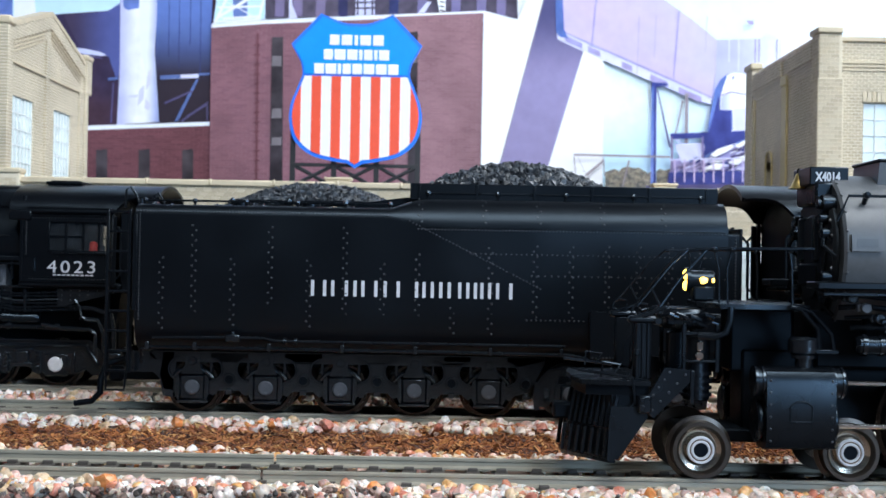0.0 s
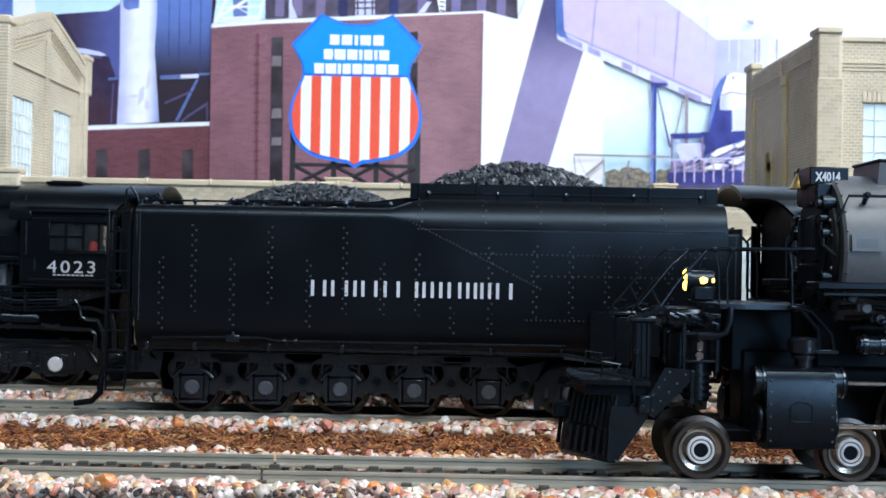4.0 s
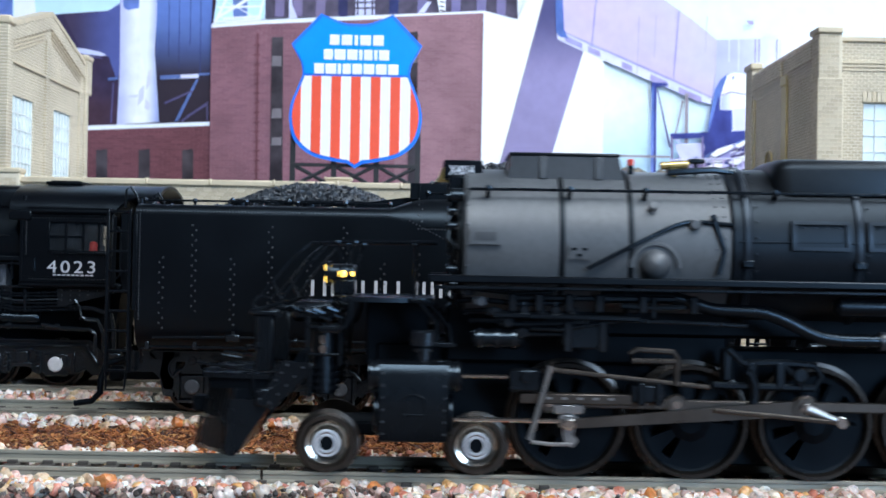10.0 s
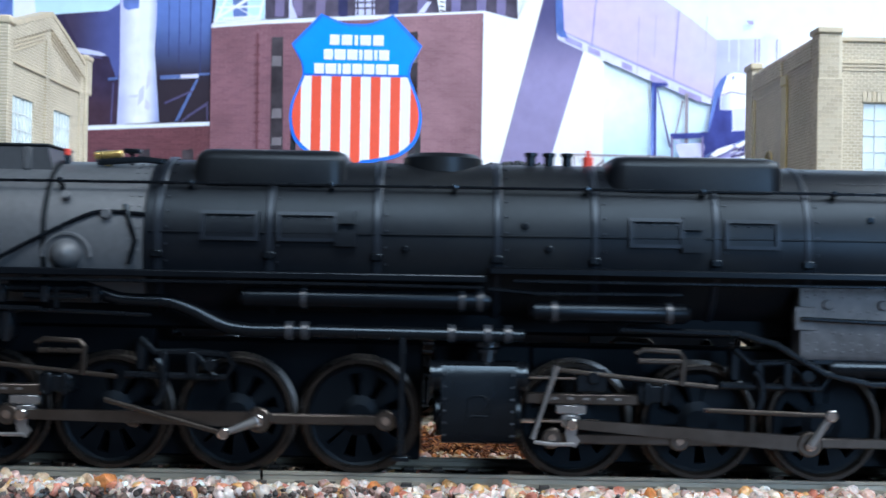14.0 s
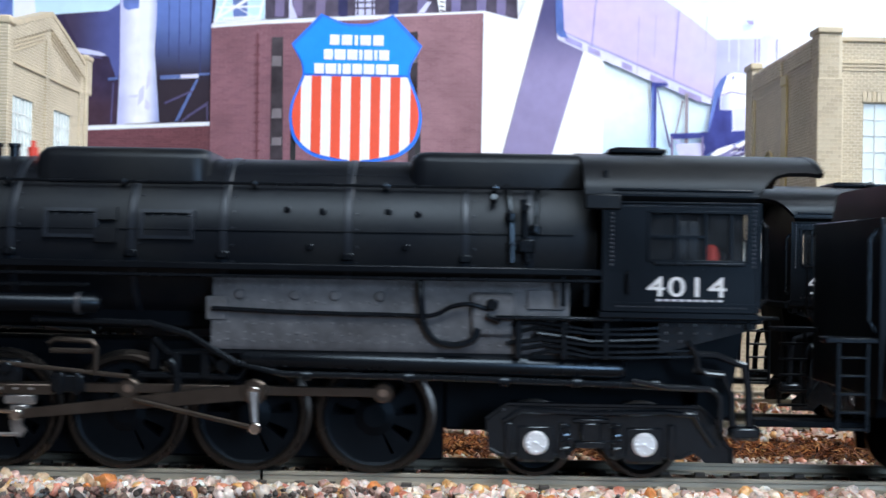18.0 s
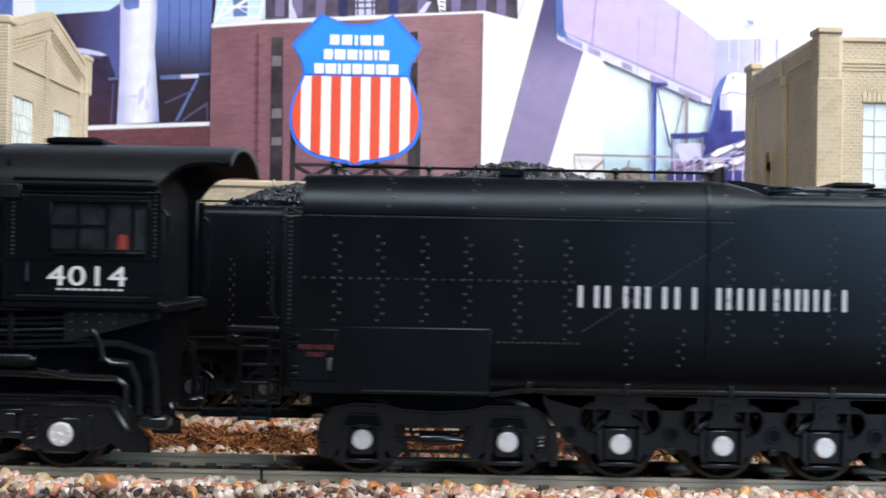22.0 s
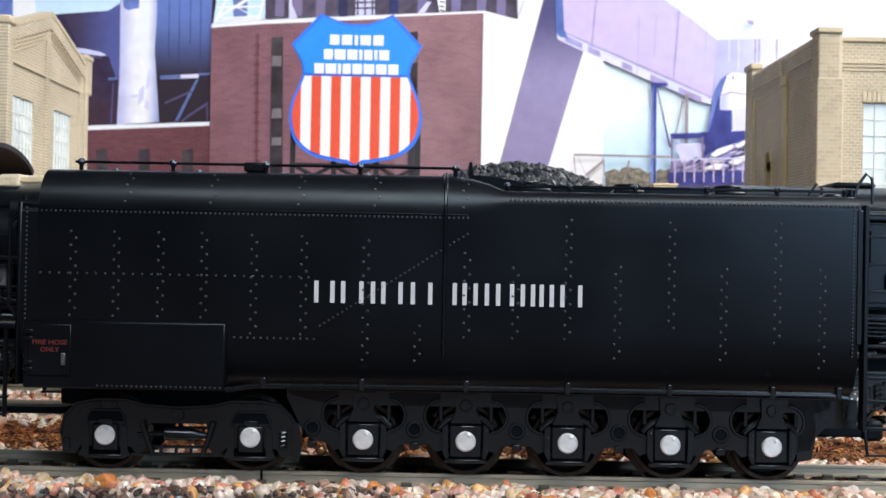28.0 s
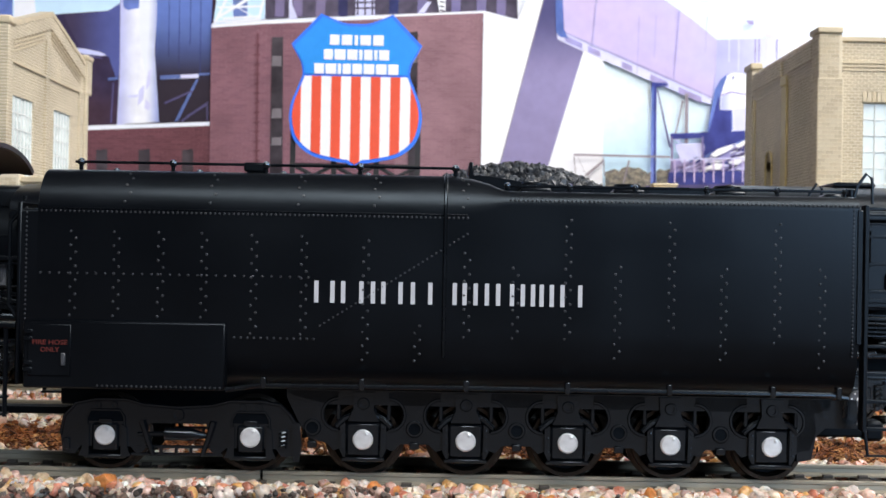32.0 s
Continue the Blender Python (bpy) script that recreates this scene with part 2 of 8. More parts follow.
class Form:
    """Vertices and faces of one part, in mm."""

    def __init__(self):
        self.v, self.f = [], []

    def add(self, v, f):
        n = len(self.v)
        self.v += [tuple(p) for p in v]
        self.f += [tuple(i + n for i in q) for q in f]
        return self

    def box(self, x0, x1, y0, y1, z0, z1, c=0.0):
        """A box, its edges chamfered by c."""
        x0, x1, y0, y1, z0, z1 = min(x0, x1), max(x0, x1), min(y0, y1), max(y0, y1), min(z0, z1), max(z0, z1)
        c = min(c, 0.45 * min(x1 - x0, y1 - y0, z1 - z0))
        if c <= 0:
            v = [(x, y, z) for x in (x0, x1) for y in (y0, y1) for z in (z0, z1)]
            return self.add(v, [(0, 1, 3, 2), (4, 6, 7, 5), (0, 4, 5, 1), (2, 3, 7, 6), (0, 2, 6, 4), (1, 5, 7, 3)])
        v, idx = [], {}
        for a, x in enumerate((x0, x1)):
            for b, y in enumerate((y0, y1)):
                for d, z in enumerate((z0, z1)):
                    ix, iy, iz = x + c * (1 - 2 * a), y + c * (1 - 2 * b), z + c * (1 - 2 * d)
                    for k, p in enumerate(((x, iy, iz), (ix, y, iz), (ix, iy, z))):
                        idx[a, b, d, k] = len(v)
                        v.append(p)
        f = []
        for a in (0, 1):
            q = [idx[a, b, d, 0] for b, d in ((0, 0), (1, 0), (1, 1), (0, 1))]
            f.append(q if a else q[::-1])
            q = [idx[b, a, d, 1] for b, d in ((0, 0), (1, 0), (1, 1), (0, 1))]
            f.append(q[::-1] if a else q)
            q = [idx[b, d, a, 2] for b, d in ((0, 0), (1, 0), (1, 1), (0, 1))]
            f.append(q if a else q[::-1])
        for a in (0, 1):
            for b in (0, 1):
                s = (a + b) % 2
                q = [idx[a, b, 0, 0], idx[a, b, 1, 0], idx[a, b, 1, 1], idx[a, b, 0, 1]]
                f.append(q[::-1] if s else q)
                q = [idx[a, 0, b, 0], idx[a, 1, b, 0], idx[a, 1, b, 2], idx[a, 0, b, 2]]
                f.append(q if s else q[::-1])
                q = [idx[0, a, b, 1], idx[1, a, b, 1], idx[1, a, b, 2], idx[0, a, b, 2]]
                f.append(q[::-1] if s else q)
        for a in (0, 1):
            for b in (0, 1):
                for d in (0, 1):
                    q = [idx[a, b, d, 0], idx[a, b, d, 1], idx[a, b, d, 2]]
                    f.append(q if (a + b + d) % 2 else q[::-1])
        return self.add(v, f)

    def tube(self, pts, r, n=10, caps=True):
        """A round bar along points; r: one radius or one for each point."""
        pts = [Vector(p) for p in pts]
        rs = r if isinstance(r, (list, tuple)) else [r] * len(pts)
        v, f = [], []
        up = None
        for i, p in enumerate(pts):
            a = (pts[min(i + 1, len(pts) - 1)] - pts[max(i - 1, 0)])
            if a.length < 1e-9:
                a = pts[-1] - pts[0]
            a.normalize()
            if up is None:
                up = Vector((0, 0, 1)) if abs(a.z) < 0.9 else Vector((1, 0, 0))
            s = a.cross(up).normalized()
            up = s.cross(a).normalized()
            for k in range(n):
                w = 2 * math.pi * (k + 0.5) / n
                v.append(p + (s * math.cos(w) + up * math.sin(w)) * rs[i])
        for i in range(len(pts) - 1):
            for k in range(n):
                k2 = (k + 1) % n
                f.append((i * n + k, i * n + k2, (i + 1) * n + k2, (i + 1) * n + k))
        if caps:
            f.append(tuple(range(n))[::-1])
            f.append(tuple((len(pts) - 1) * n + k for k in range(n)))
        return self.add(v, f)

    def cyl(self, p0, p1, r, n=20, c=0.0):
        """A cylinder with chamfered rims."""
        a, b = Vector(p0), Vector(p1)
        if c:
            d = (b - a).normalized() * c
            return self.tube([a, a, b, b] if False else [a, a + d, b - d, b], [r - c, r, r, r - c], n)
        return self.tube([a, b], r, n)

    def prism(self, outline, axis, a0, a1):
        """An outline drawn out along an axis: x (outline y, z), y (outline x, z) or z (outline x, y)."""
        put = {"x": lambda u, w, a: (a, u, w), "y": lambda u, w, a: (u, a, w), "z": lambda u, w, a: (u, w, a)}[axis]
        n = len(outline)
        v = [put(u, w, a0) for u, w in outline] + [put(u, w, a1) for u, w in outline]
        f = [tuple(range(n))[::-1], tuple(range(n, 2 * n))] + [(i, (i + 1) % n, n + (i + 1) % n, n + i) for i in range(n)]
        return self.add(v, f)

    def lathe(self, cx, cz, rings, n=32, y=0.0):
        """A turned form about an axis along y; rings of (y, radius)."""
        v = [(cx + r * math.cos(2 * math.pi * k / n), y + yy, cz + r * math.sin(2 * math.pi * k / n)) for yy, r in rings for k in range(n)]
        f = [(i * n + k, i * n + (k + 1) % n, (i + 1) * n + (k + 1) % n, (i + 1) * n + k) for i in range(len(rings) - 1) for k in range(n)]
        return self.add(v, f)

    def dot(self, p, r, d):
        """A rivet head at p on a surface facing d."""
        d = Vector(d).normalized()
        s = d.cross(Vector((0, 0, 1)) if abs(d.z) < 0.9 else Vector((1, 0, 0))).normalized()
        u = s.cross(d)
        p = Vector(p)
        v = [p + (s * math.cos(w) + u * math.sin(w)) * r * q + d * r * h for q, h in ((1, -0.2), (0.75, 0.55)) for w in [math.pi * k / 3 for k in range(6)]]
        v.append(p + d * r * 0.85)
        return self.add(v, [(k, (k + 1) % 6, 6 + (k + 1) % 6, 6 + k) for k in range(6)] + [(6 + k, 6 + (k + 1) % 6, 12) for k in range(6)])


def mesh_of(name, form, mat, smooth=38.0, shift=(0, 0, 0)):
    me = bpy.data.meshes.new(name)
    a = (np.array(form.v, dtype=float) - np.array(shift, dtype=float)) * MM
    me.from_pydata(a.tolist(), [], form.f)
    bm = bmesh.new()
    bm.from_mesh(me)
    bmesh.ops.recalc_face_normals(bm, faces=bm.faces)
    bm.to_mesh(me)
    bm.free()
    if mat:
        me.materials.append(mat)
    if smooth:
        me.shade_smooth()
        me.set_sharp_from_angle(angle=radians(smooth))
    return me


def part(name, form, mat, parent, label="", at=(0, 0, 0), smooth=38.0):
    """Links a form as one mesh under a thing or a part; at: its pivot in mm, in its parent's space."""
    ob = new(name, mesh_of(name, form, mat, smooth, at))
    ob.parent = parent
    base = Vector(at) * MM
    ob.location = base
    if label:
        ob["label"] = label
    return ob


def sub(name, form, mat, parent, label="", smooth=38.0):
    """A sub-part, drawn in the space of the thing, under a part with a pivot of its own."""
    at = parent.location / MM
    ob = new(name, mesh_of(name, form, mat, smooth, at))
    ob.parent = parent
    if label:
        ob["label"] = label
    return ob


def thing(name, label, category, group="", kind="", form=None, mat=None, smooth=38.0):
    ob = new(name, mesh_of(name, form, mat, smooth) if form else None)
    if not form:
        ob.empty_display_size = 0.01
    return tagged(ob, label, category, group, kind)


def eased(pts, n=6):
    """A smooth run through points."""
    p = [Vector(q) for q in pts]
    out = []
    for i in range(len(p) - 1):
        a, b, c, d = p[max(0, i - 1)], p[i], p[i + 1], p[min(len(p) - 1, i + 2)]
        for k in range(n):
            u = k / n
            out.append(0.5 * (2 * b + (c - a) * u + (2 * a - 5 * b + 4 * c - d) * u * u + (3 * b - a - 3 * c + d) * u ** 3))
    return out + [p[-1]]


def text_form(words, x0, x1, z0, z1, y, bold=0.02, thick=0.1, spaced=1.0):
    """Upright lettering fitted to a rectangle in the plane of y, facing the viewer."""
    cu = bpy.data.curves.new("letters", "FONT")
    cu.body, cu.size, cu.extrude, cu.offset, cu.resolution_u, cu.space_character = words, 1.0, 0.02, bold, 3, spaced
    ob = bpy.data.objects.new("letters", cu)
    me = bpy.data.meshes.new_from_object(ob)
    a = np.array([v.co[:] for v in me.vertices])
    lo, hi = a.min(0), a.max(0)
    f = Form()
    v = [(x0 + (p[0] - lo[0]) / (hi[0] - lo[0]) * (x1 - x0), y - thick * (p[2] - lo[2]) / (hi[2] - lo[2]), z0 + (p[1] - lo[1]) / (hi[1] - lo[1]) * (z1 - z0)) for p in a]
    f.add(v, [tuple(q.vertices) for q in me.polygons])
    bpy.data.objects.remove(ob), bpy.data.curves.remove(cu), bpy.data.meshes.remove(me)
    return f


def mirror_y(form):
    g = Form()
    return g.add([(x, -y, z) for x, y, z in form.v], [q[::-1] for q in form.f])

# ---- the setting: room, board, ground ----
TRACK_2, TRACK_3 = 80.0, 133.0   # centre lines behind the first track, mm


def plain(name, form, mat, label, category, smooth=0.0):
    return thing(name, label, category, kind="structure", form=form, mat=mat, smooth=smooth)


plain("floor", Form().box(-1700, 1700, -2000, 900, -860, -850), CARPET, "dark brown carpeted floor of the train room", "floor")
plain("ceiling", Form().box(-1700, 1700, -2000, 900, 1500, 1510), WALLPAINT, "plain pale ceiling of the train room", "ceiling")
plain("wall_north", Form().box(-1700, 1700, 900, 1000, -850, 1500), WALLPAINT, "plain pale grey room wall", "wall")
plain("wall_south", Form().box(-1700, 1700, -2100, -2000, -850, 1500), WALLPAINT, "plain pale grey room wall", "wall")
plain("wall_west", Form().box(-1800, -1700, -2000, 900, -850, 1500), WALLPAINT, "plain pale grey room wall", "wall")
plain("wall_east", Form().box(1700, 1800, -2000, 900, -850, 1500), WALLPAINT, "plain pale grey room wall", "wall")
table = thing("layout_table", "plywood model railway baseboard on square legs", "table")
part("board", Form().box(-800, 800, -420, 480, -26, -8, 2), TABLE, table)
for lx in (-740, 740):
    for ly in (-370, 430):
        part("leg", Form().box(lx - 30, lx + 30, ly - 30, ly + 30, -850, -26, 3), TABLE, table)


plain("window_1", Form().box(560, 1340, -2000, -1990, 10, 25).box(560, 1340, -2000, -1990, 875, 890).box(560, 575, -2000, -1990, 25, 875).box(1325, 1340, -2000, -1990, 25, 875), WALLPAINT, "bright daylit window of the train room", "window")
lampbox = thing("strip_lamp", "long white strip lamp hung over the layout", "lamp")
part("housing", Form().prism([(-360, 632), (80, 626), (80, 634), (0, 664), (-280, 668), (-360, 640)], "x", -410, 1010), MULLION, lampbox, smooth=0)
for lx in (-340, 740):
    part("cord", Form().cyl((lx, -140, 660), (lx, -140, 1500), 3, 8), DARK, lampbox)


def ground_height(y):
    """Height of the scenic soil across the tracks, mm: a low bank under each track."""
    z = -6.0
    for c in (0.0, TRACK_2, TRACK_3):
        d = abs(y - c)
        bank = -3.3 if d < 15 else max(-6.0, -3.3 - (d - 15) * 0.28)
        z = max(z, bank)
    if y > 15:
        z = max(z, -4.6)
    return z


def ground_sheet():
    f = Form()
    xs = np.linspace(-800, 800, 161)
    ys = np.concatenate([np.linspace(-420, -60, 10), np.linspace(-40, 170, 85), np.linspace(180, 480, 10)])
    v = [(x, y, ground_height(y) + 0.5 * noise.noise(Vector((x * 0.06, y * 0.06, 0)))) for y in ys for x in xs]
    n = len(xs)
    q = [(j * n + i, j * n + i + 1, (j + 1) * n + i + 1, (j + 1) * n + i) for j in range(len(ys) - 1) for i in range(n - 1)]
    f.add(v, q)
    return f


plain("ground", ground_sheet(), SOIL, "brown scenic soil under the model tracks", "ground", smooth=60.0)

PHI = (1 + 5 ** 0.5) / 2
ICO = np.array([(-1, PHI, 0), (1, PHI, 0), (-1, -PHI, 0), (1, -PHI, 0), (0, -1, PHI), (0, 1, PHI), (0, -1, -PHI), (0, 1, -PHI), (PHI, 0, -1), (PHI, 0, 1), (-PHI, 0, -1), (-PHI, 0, 1)]) / 1.902
ICO_F = [(0, 11, 5), (0, 5, 1), (0, 1, 7), (0, 7, 10), (0, 10, 11), (1, 5, 9), (5, 11, 4), (11, 10, 2), (10, 7, 6), (7, 1, 8), (3, 9, 4), (3, 4, 2), (3, 2, 6), (3, 6, 8), (3, 8, 9), (4, 9, 5), (2, 4, 11), (6, 2, 10), (8, 6, 7), (9, 8, 1)]


def random_turns(rng, n):
    q = rng.normal(size=(n, 4))
    q /= np.linalg.norm(q, axis=1)[:, None]
    w, x, y, z = q.T
    return np.stack([np.stack([1 - 2 * (y * y + z * z), 2 * (x * y - z * w), 2 * (x * z + y * w)], 1),
                     np.stack([2 * (x * y + z * w), 1 - 2 * (x * x + z * z), 2 * (y * z - x * w)], 1),
                     np.stack([2 * (x * z - y * w), 2 * (y * z + x * w), 1 - 2 * (x * x + y * y)], 1)], 1)


def finer(verts, faces):
    """One step of subdivision of the unit stone."""
    v, cache, out = [tuple(p) for p in verts], {}, []

    def mid(a, b):
        k = (min(a, b), max(a, b))
        if k not in cache:
            m = (np.array(v[a]) + np.array(v[b])) / 2
            v.append(tuple(m / np.linalg.norm(m)))
            cache[k] = len(v) - 1
        return cache[k]
    for a, b, c in faces:
        x, y, z = mid(a, b), mid(b, c), mid(c, a)
        out += [(a, x, z), (x, b, y), (z, y, c), (x, y, z)]
    return np.array(v), out


FINE, FINE_F = finer(ICO, ICO_F)


def stones(points, sizes, seed, squash=0.75, rough=0.15, fine=False):
    """Broken stones at points (n, 3) with half-sizes, joined into one mesh form."""
    rng = np.random.default_rng(seed)
    n = len(points)
    unit, tris = (FINE, FINE_F) if fine else (ICO, ICO_F)
    k = len(unit)
    shape = np.repeat(unit[None], n, 0)
    # flat breaks: the stone is cut by a few random planes
    for _ in range(9 if fine else 5):
        d = rng.normal(size=(n, 3))
        d /= np.linalg.norm(d, axis=1)[:, None]
        depth = rng.uniform(0.5, 0.9, n)
        over = np.clip(np.einsum("nkj,nj->nk", shape, d) - depth[:, None], 0, None)
        shape = shape - over[..., None] * d[:, None, :]
    shape = shape * (1 + rng.uniform(-rough, rough, (n, k, 1)) * (0.35 if fine else 1))
    shape = shape * rng.uniform(squash, 1.3, (n, 1, 3)) * 1.3
    turn = random_turns(rng, n)
    v = np.einsum("nij,nkj->nki", turn, shape) * np.asarray(sizes)[:, None, None] + np.asarray(points)[:, None, :]
    f = (np.array(tris)[None] + k * np.arange(n)[:, None, None]).reshape(-1, 3)
    return v.reshape(-1, 3), f


def scatter(name, vf, mat, label, category, smooth=0.0):
    me = bpy.data.meshes.new(name)
    me.from_pydata((vf[0] * MM).tolist(), [], vf[1].tolist())
    me.materials.append(mat)
    if smooth:
        me.shade_smooth()
        me.set_sharp_from_angle(angle=radians(smooth))
    return tagged(new(name, me), label, category, kind="stuff")


def stone_strip(y0, y1, n, seed, lift=0.0, size=(0.9, 1.7), x=320, humps=0.0, fine=False, middle=0.0):
    rng = np.random.default_rng(seed)
    xs, ys = middle + rng.uniform(-x, x, n), rng.uniform(y0, y1, n)
    s = rng.uniform(size[0], size[1], n) * rng.choice([0.75, 1.0, 1.2], n)
    zs = np.array([ground_height(b) + humps * max(0.0, noise.noise(Vector((a * 0.12, b * 0.2, seed)))) for a, b in zip(xs, ys)]) + lift + rng.uniform(0, 0.6, n)
    return stones(np.stack([xs, ys, zs], 1), s, seed, fine=fine)


def merge(*parts):
    v, f, k = [], [], 0
    for a, b in parts:
        v.append(a), f.append(b + k)
        k += len(a)
    return np.concatenate(v), np.concatenate(f)


scatter("ballast", merge(
    stone_strip(-16.8, -10.6, 5400, 1, 0.2, (0.5, 1.15), humps=1.7, fine=True), stone_strip(10.6, 30, 3000, 2, 0.0, (0.9, 1.5)), stone_strip(28, 36, 1300, 3, 0.3, (0.6, 1.1), fine=True),
    stone_strip(62, 70, 2600, 4, 0.6, (0.6, 1.25), humps=2.5, fine=True), stone_strip(90, 104, 2600, 5, 0.4, (0.7, 1.3)), stone_strip(106, 123, 3000, 6, 0.6, (0.8, 1.4)),
    stone_strip(-7, 7, 700, 7, -0.6, (0.5, 0.9)), stone_strip(73, 87, 700, 8, -0.6, (0.5, 0.9)), stone_strip(138, 150, 1500, 9, 0.2)),
    BALLAST, "loose pink, white and orange quartz chips beside the rails", "ballast", smooth=38.0)
scatter("cinders", merge(stone_strip(-34, -17.2, 8000, 11, 0.0, (0.4, 0.8)), stone_strip(-17.2, -15.4, 300, 12, 0.6, (0.3, 0.6), humps=1.2), stone_strip(-17.4, -15.2, 260, 13, 0.9, (0.3, 0.58), x=38, humps=1.7, middle=-46)), CINDER, "dark brown and black cinders in front of the track", "cinders")


def bark_chips(n, seed):
    rng = np.random.default_rng(seed)
    base = np.array([(-1, -1, -1), (1, -1, -1), (1, 1, -1), (-1, 1, -1), (-1, -1, 1), (1, -1, 1), (1, 1, 1), (-1, 1, 1)], float)
    faces = np.array([(0, 3, 2, 1), (4, 5, 6, 7), (0, 1, 5, 4), (1, 2, 6, 5), (2, 3, 7, 6), (3, 0, 4, 7)])
    size = np.stack([rng.uniform(0.4, 2.1, n), rng.uniform(0.08, 0.27, n), rng.uniform(0.05, 0.15, n)], 1)
    shape = base[None] * size[:, None, :] * (1 + rng.uniform(-0.4, 0.4, (n, 8, 1)))
    yaw, tilt = rng.uniform(0, math.pi, n), rng.normal(0, 0.3, n)
    cy, sy, ct, st = np.cos(yaw), np.sin(yaw), np.cos(tilt), np.sin(tilt)
    x, y, z = shape[..., 0], shape[..., 1], shape[..., 2]
    x, z = x * ct[:, None] - z * st[:, None], x * st[:, None] + z * ct[:, None]
    v = np.stack([x * cy[:, None] - y * sy[:, None], x * sy[:, None] + y * cy[:, None], z], -1)
    xs, ys = rng.uniform(-300, 300, n), rng.uniform(32, 66, n)
    zs = np.array([ground_height(b) + 0.7 + 0.8 * noise.noise(Vector((a * 0.1, b * 0.1, 3))) for a, b in zip(xs, ys)]) + rng.uniform(0, 0.9, n)
    v = v + np.stack([xs, ys, zs], 1)[:, None, :]
    return v.reshape(-1, 3), (faces[None] + 8 * np.arange(n)[:, None, None]).reshape(-1, 4)


scatter("bark_mulch", bark_chips(28000, 5), BARK, "shredded reddish brown bark between two tracks", "mulch")

# ---- tracks ----
RAIL_PROFILE = [(-1.15, -2.1), (1.15, -2.1), (1.15, -1.8), (0.3, -1.45), (0.25, -0.7), (0.5, -0.55), (0.5, -0.08), (0.42, 0), (-0.42, 0), (-0.5, -0.08), (-0.5, -0.55), (-0.25, -0.7), (-0.3, -1.45), (-1.15, -1.8)]
tie_mesh = mesh_of("sleeper", Form().box(-1.3, 1.3, -14.5, 14.5, -3.7, -2.15, 0.15).box(-0.9, 0.9, -10.4, -9.3, -2.2, -1.5, 0.1).box(-0.9, 0.9, 9.3, 10.4, -2.2, -1.5, 0.1).box(-0.9, 0.9, -7.3, -6.4, -2.2, -1.5, 0.1).box(-0.9, 0.9, 6.4, 7.3, -2.2, -1.5, 0.1), TIE, 0)


def make_track(y, joints):
    t = thing("track", "nickel silver rails on brown plastic sleepers in quartz ballast", "railway track", "model tracks")
    t.location.y = y * MM
    for side in (-8.75, 8.75):
        ends = [-560] + joints + [620]
        for a, b in zip(ends, ends[1:]):
            part("rail", Form().prism([(u + side, w) for u, w in RAIL_PROFILE], "x", a + 0.25, b - 0.25), RAIL, t)
    for i in range(196):
        ob = new("sleeper", tie_mesh)
        ob.parent = t
        ob.location.x = (-558 + i * 6.0 + 0.25 * ((i * 37) % 5 - 2)) * MM
    return t


make_track(0.0, [-400, -30.4, 340])
make_track(TRACK_2, [-300, 120])
make_track(TRACK_3, [-200, 220])

# ---- backdrop: a printed photograph of a power plant behind the layout ----
BACK = 375.0


def bp(u, w):
    """A spot of the backdrop sheet by its print column and row (1568 wide at the viewer's distance)."""
    a, b, k = u - 784, w - 461, 600 / 2226
    return ((a + 0.0185 * b) * k, 36.6 - (b - 0.0185 * a) * k)


def ink(name, colour, vary=0.12, stain=25.0, grain=160.0, second=None):
    return material("print_" + name, colour, 0.7, vary=vary, grain=grain, stain=stain, second=second, spec=0.08)


backdrop = thing("backdrop", "printed photographic backdrop of a brick power plant under a pale sky", "backdrop", kind="structure")
layers = [0]


def printed(name, pts, mat, label=""):
    layers[0] += 1
    y = BACK - 0.025 * layers[0]
    f = Form()
    f.add([(p[0], y, p[1]) for p in (bp(*q) for q in pts)], [tuple(range(len(pts)))])
    return part(name, f, mat, backdrop, label, smooth=0)


SKYINK = ink("sky", (0.72, 0.84, 0.97), 0.06, 4)
WHITEINK = ink("white_cladding", (0.95, 0.94, 0.97), 0.04, 14, second=(0.86, 0.89, 0.98))
PALEBLUE = ink("pale_blue_sky", (0.62, 0.84, 1.0), 0.08, 6)
MAROON = brick_material("print_maroon_brick", (0.255, 0.115, 0.142), (0.205, 0.092, 0.118), (0.3, 0.16, 0.185), 0.0042, 0.0012, gap=0.1, bump=0)
MAROON2 = brick_material("print_dark_maroon_brick", (0.17, 0.062, 0.076), (0.13, 0.048, 0.06), (0.2, 0.085, 0.1), 0.0042, 0.0012, gap=0.1, bump=0)
NAVY = ink("shadowed_steelwork", (0.05, 0.075, 0.25), 0.5, 20, second=(0.035, 0.035, 0.09))
NAVY2 = ink("dark_maroon_shadow", (0.075, 0.04, 0.06), 0.4, 18, second=(0.035, 0.03, 0.075))
INDIGO = ink("indigo_steel", (0.05, 0.06, 0.24), 0.4, 40)
LILAC = ink("lilac_cladding", (0.62, 0.5, 0.74), 0.1, 14, second=(0.55, 0.5, 0.82))
LILAC2 = ink("grey_lilac_shade", (0.24, 0.19, 0.32), 0.2, 18, second=(0.2, 0.175, 0.34))
DUSK = ink("dark_slate_shade", (0.12, 0.1, 0.2), 0.3, 22, second=(0.09, 0.08, 0.2))
STEELBLUE = ink("blue_grey_steel", (0.13, 0.19, 0.44), 0.3, 40)
ROYAL = ink("royal_blue_streak", (0.1, 0.17, 0.47), 0.3, 30, second=(0.17, 0.24, 0.6))
